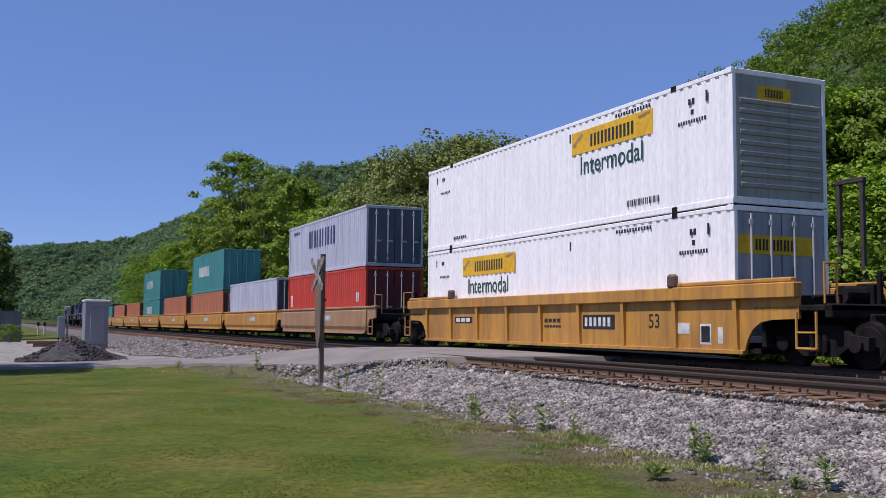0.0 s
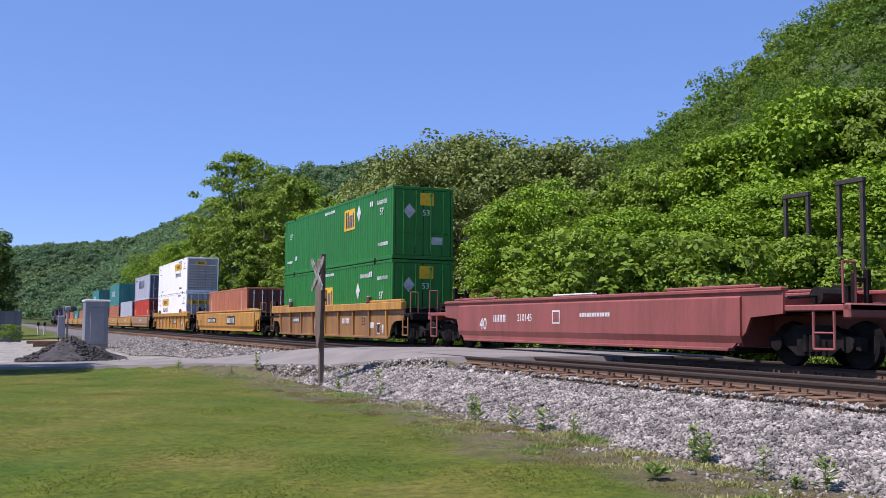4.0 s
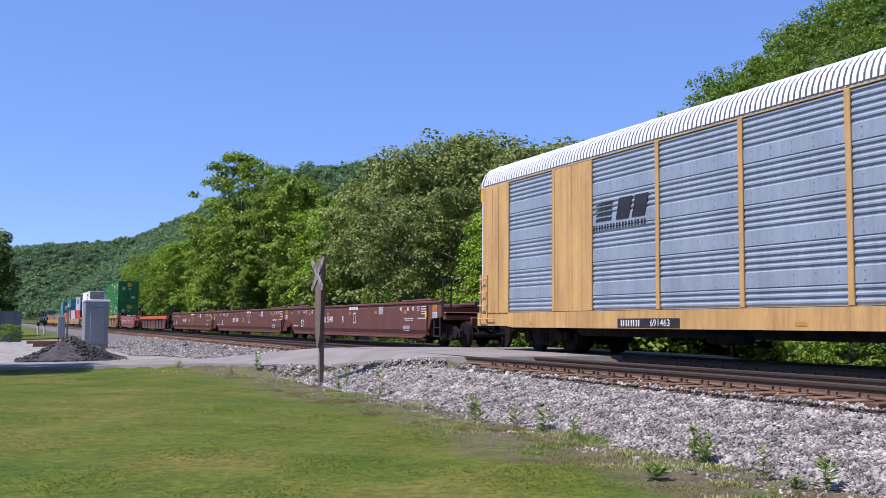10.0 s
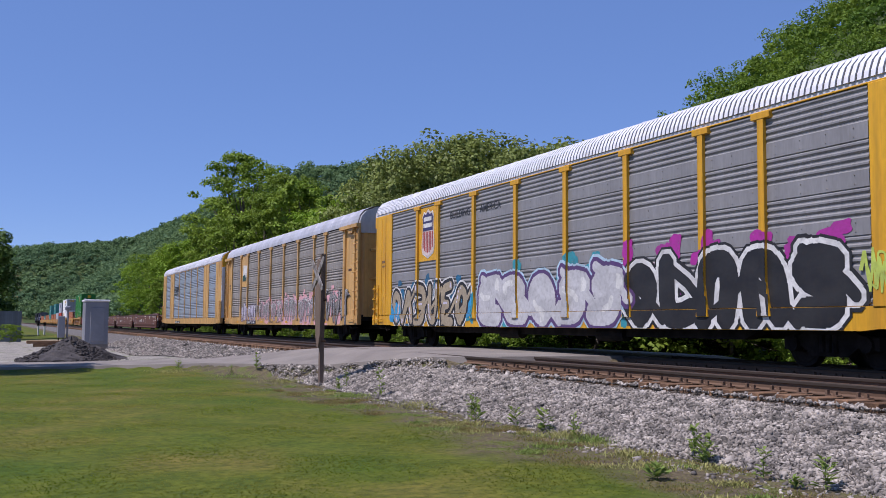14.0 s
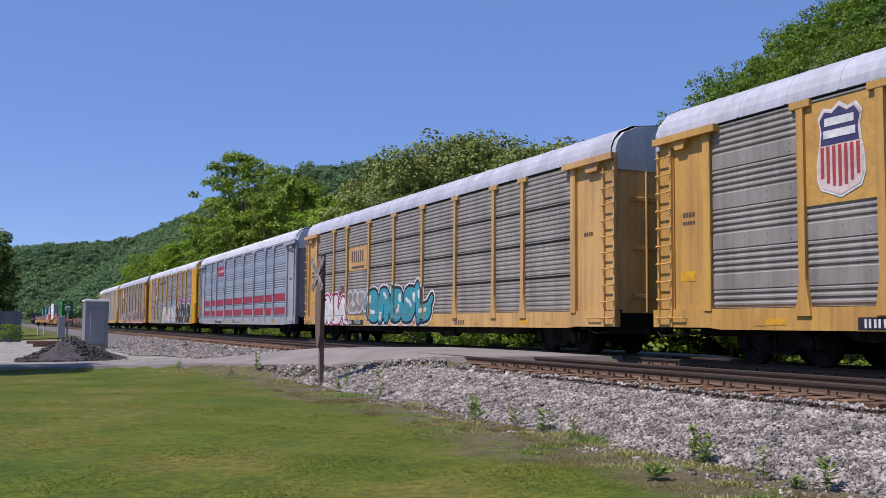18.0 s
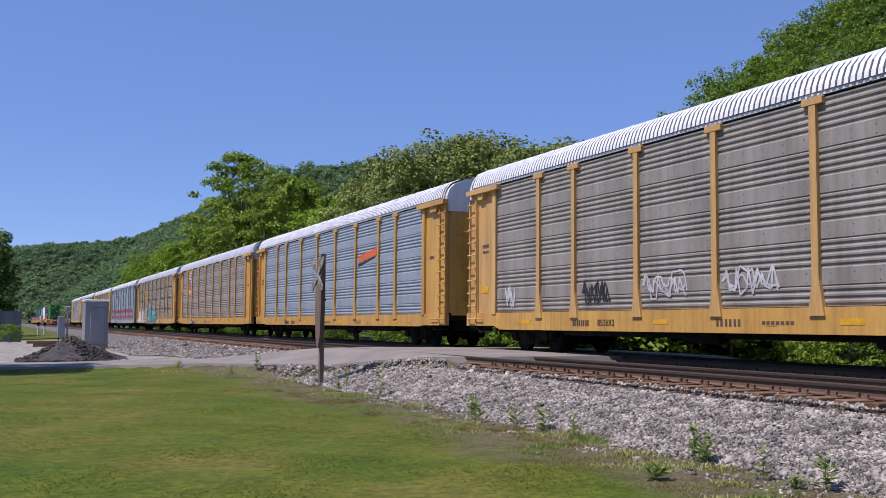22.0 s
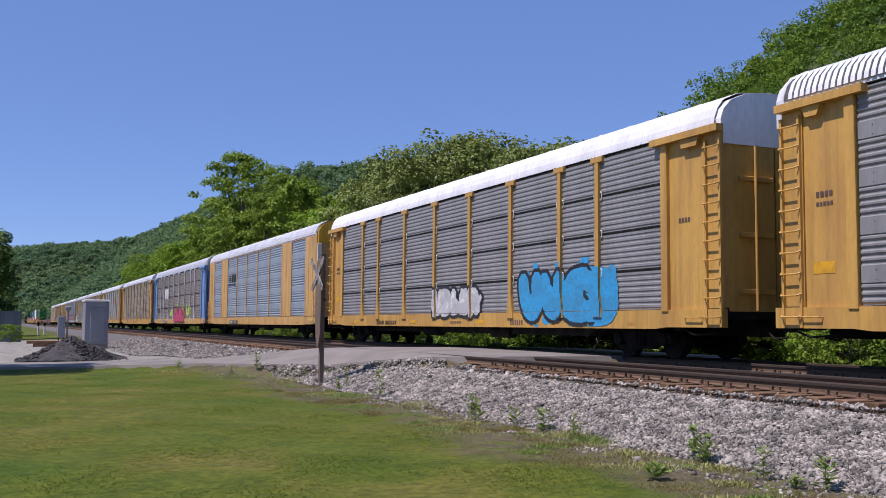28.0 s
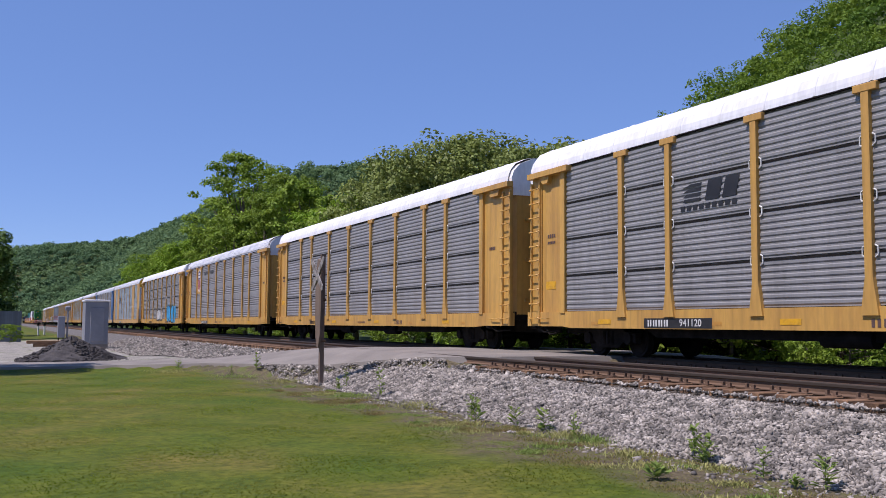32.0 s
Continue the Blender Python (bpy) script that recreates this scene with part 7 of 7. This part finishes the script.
# weeds along the foot of the ballast
WEED = mat("weed_leaves", (0.17, 0.25, 0.05), (0.24, 0.30, 0.08), scale=2, fine=9, rough=0.7, bump=0, island=0.3, trans=0.35)
DRY = mat("straw_weeds", (0.36, 0.34, 0.13), (0.27, 0.29, 0.09), scale=2, fine=9, rough=0.9, bump=0, island=0.3, trans=0.3)


def weed(x, y, h, spread, n, material, seed, tall=True):
    rng = np.random.default_rng(seed)
    v, f = [], []
    for i in range(n):
        a = rng.uniform(0, 6.283)
        if tall:
            z0 = h * rng.uniform(0.05, 0.9)
            p = Vector((rng.normal(0, 0.03), rng.normal(0, 0.03), z0))
            q = p + Vector((math.cos(a), math.sin(a), rng.uniform(0.1, 0.9))) * spread * rng.uniform(0.5, 1.0) * (1.1 - z0 / h * 0.6)
        else:
            p = Vector((rng.normal(0, spread * 0.5), rng.normal(0, spread * 0.5), 0))
            q = p + Vector((math.cos(a) * 0.9, math.sin(a) * 0.9, 1.0)) * h * rng.uniform(0.3, 1.0)
        wd = Vector((-math.sin(a), math.cos(a), 0)) * (0.16 * spread if tall else 0.0065)
        m = p.lerp(q, 0.55) + Vector((0, 0, 0.04 * h))
        b = len(v)
        v += [tuple(p), tuple(m + wd), tuple(q), tuple(m - wd)]
        f.append((b, b + 1, b + 2, b + 3))
    s = Shape()
    s.add(v, f)
    if tall:
        s.rod((0, 0, -0.05), (0, 0, h * 0.95), 0.008, 5, 0.003)
    ob = new("weed", s.mesh("weed", material))
    ob.location = (x, y, float(shoulder(x)) - 0.01 if x > 7.6 else float(lie(x, y)))
    return tagged(ob, "leafy green weed at the foot of the ballast" if tall else "low tuft of yellowing grass on bare soil", "weed", kind="stuff")


GREEN_WEEDS = [(7.79, 23.26, 0.45), (7.59, 20.37, 0.75), (7.3, 15.0, 0.42), (7.4, 15.34, 0.5), (7.45, 13.87, 0.40), (7.61, 13.24, 0.42), (7.5, 12.2, 0.40), (7.77, 9.85, 0.40), (7.62, 9.45, 0.42), (7.43, 8.28, 0.38), (7.54, 7.52, 0.36), (6.3, 8.6, 0.16), (7.33, 7.72, 0.14), (7.5, 23.0, 0.3), (7.2, 30.2, 0.6), (6.6, 31.0, 0.4), (5.5, 34.2, 0.4)]
for n, (x, y, h) in enumerate(GREEN_WEEDS):
    weed(x, y, h * 0.95, 0.13 + 0.04 * (n % 3), 30, WEED, 100 + n)
for n, (x, y, h, s) in enumerate([(7.33, 17.8, 0.16, 0.5), (7.44, 12.31, 0.15, 0.34), (7.54, 11.73, 0.12, 0.28), (7.2, 10.4, 0.10, 0.3), (6.9, 14.5, 0.08, 0.4), (7.0, 20.5, 0.12, 0.45), (6.7, 9.3, 0.09, 0.3), (7.1, 26.5, 0.15, 0.6), (6.4, 29.5, 0.14, 0.7), (5.0, 33, 0.12, 0.7)]):
    weed(x, y, h, s, 260, DRY if n % 3 != 2 else WEED, 200 + n, False)

MOSS = mat("brown_green_weeds", (0.20, 0.205, 0.06), (0.25, 0.18, 0.085), scale=2, fine=9, rough=0.95, bump=0, island=0.35, trans=0.5)
rr = random.Random(77)
for n in range(84):
    y = 5.5 + 19 * rr.random() ** 1.2
    weed(rr.uniform(6.0, 7.66), y, rr.uniform(0.03, 0.075), rr.uniform(0.12, 0.40), 240, (MOSS, DRY, MOSS, WEED)[n % 4], 400 + n, False)

# short grass of the lawn, thinning towards the ballast
BLADE = mat("grass_blades", (0.135, 0.185, 0.014), (0.19, 0.195, 0.035), scale=0.5, fine=6, rough=0.9, bump=0, spread=0.12, island=0.22, trans=0.62)


def grass_blades(n, seed):
    rng = np.random.default_rng(seed)
    d = 4.0 + 36 * rng.random(n) ** 1.5
    a = np.radians(rng.uniform(-3, 50, n))
    x, y = d * np.sin(a), d * np.cos(a)
    keep = (x < 6.85 + rng.normal(0, 0.45, n)) & ~inside_road(x, y - 0.9) & ~inside_road(x, y + 0.9)
    x, y = x[keep], y[keep]
    n = len(x)
    h = 0.0115 * rng.lognormal(0, 0.28, n) * (1 + 0.5 * np.sin(x * 2.1) * np.cos(y * 1.7))
    t = rng.uniform(0, 6.283, n)
    w = 0.006 * rng.uniform(0.7, 1.6, n) * (1 + y / 18)
    z = lie(x, y) - 0.004
    lx, ly = rng.normal(0, 0.024, n), rng.normal(0, 0.024, n)
    v = np.stack([np.stack([x - w * np.cos(t), y - w * np.sin(t), z], -1), np.stack([x + w * np.cos(t), y + w * np.sin(t), z], -1), np.stack([x + lx, y + ly, z + np.abs(h)], -1)], 1)
    return raw_mesh("grass", v.reshape(-1, 3), np.arange(3 * n).reshape(-1, 3), BLADE)


tagged(new("grass", grass_blades(250000, 31)), "short mown grass of the lawn", "grass", kind="stuff")


def motions():
    """The whole train rolls away along its track at one speed."""
    for ob, at, z in MOVERS:
        walk(ob, [(t, pose(FAR_TRACK, at + SPEED * t, z)) for t in (0, 16, 32)])


motions()
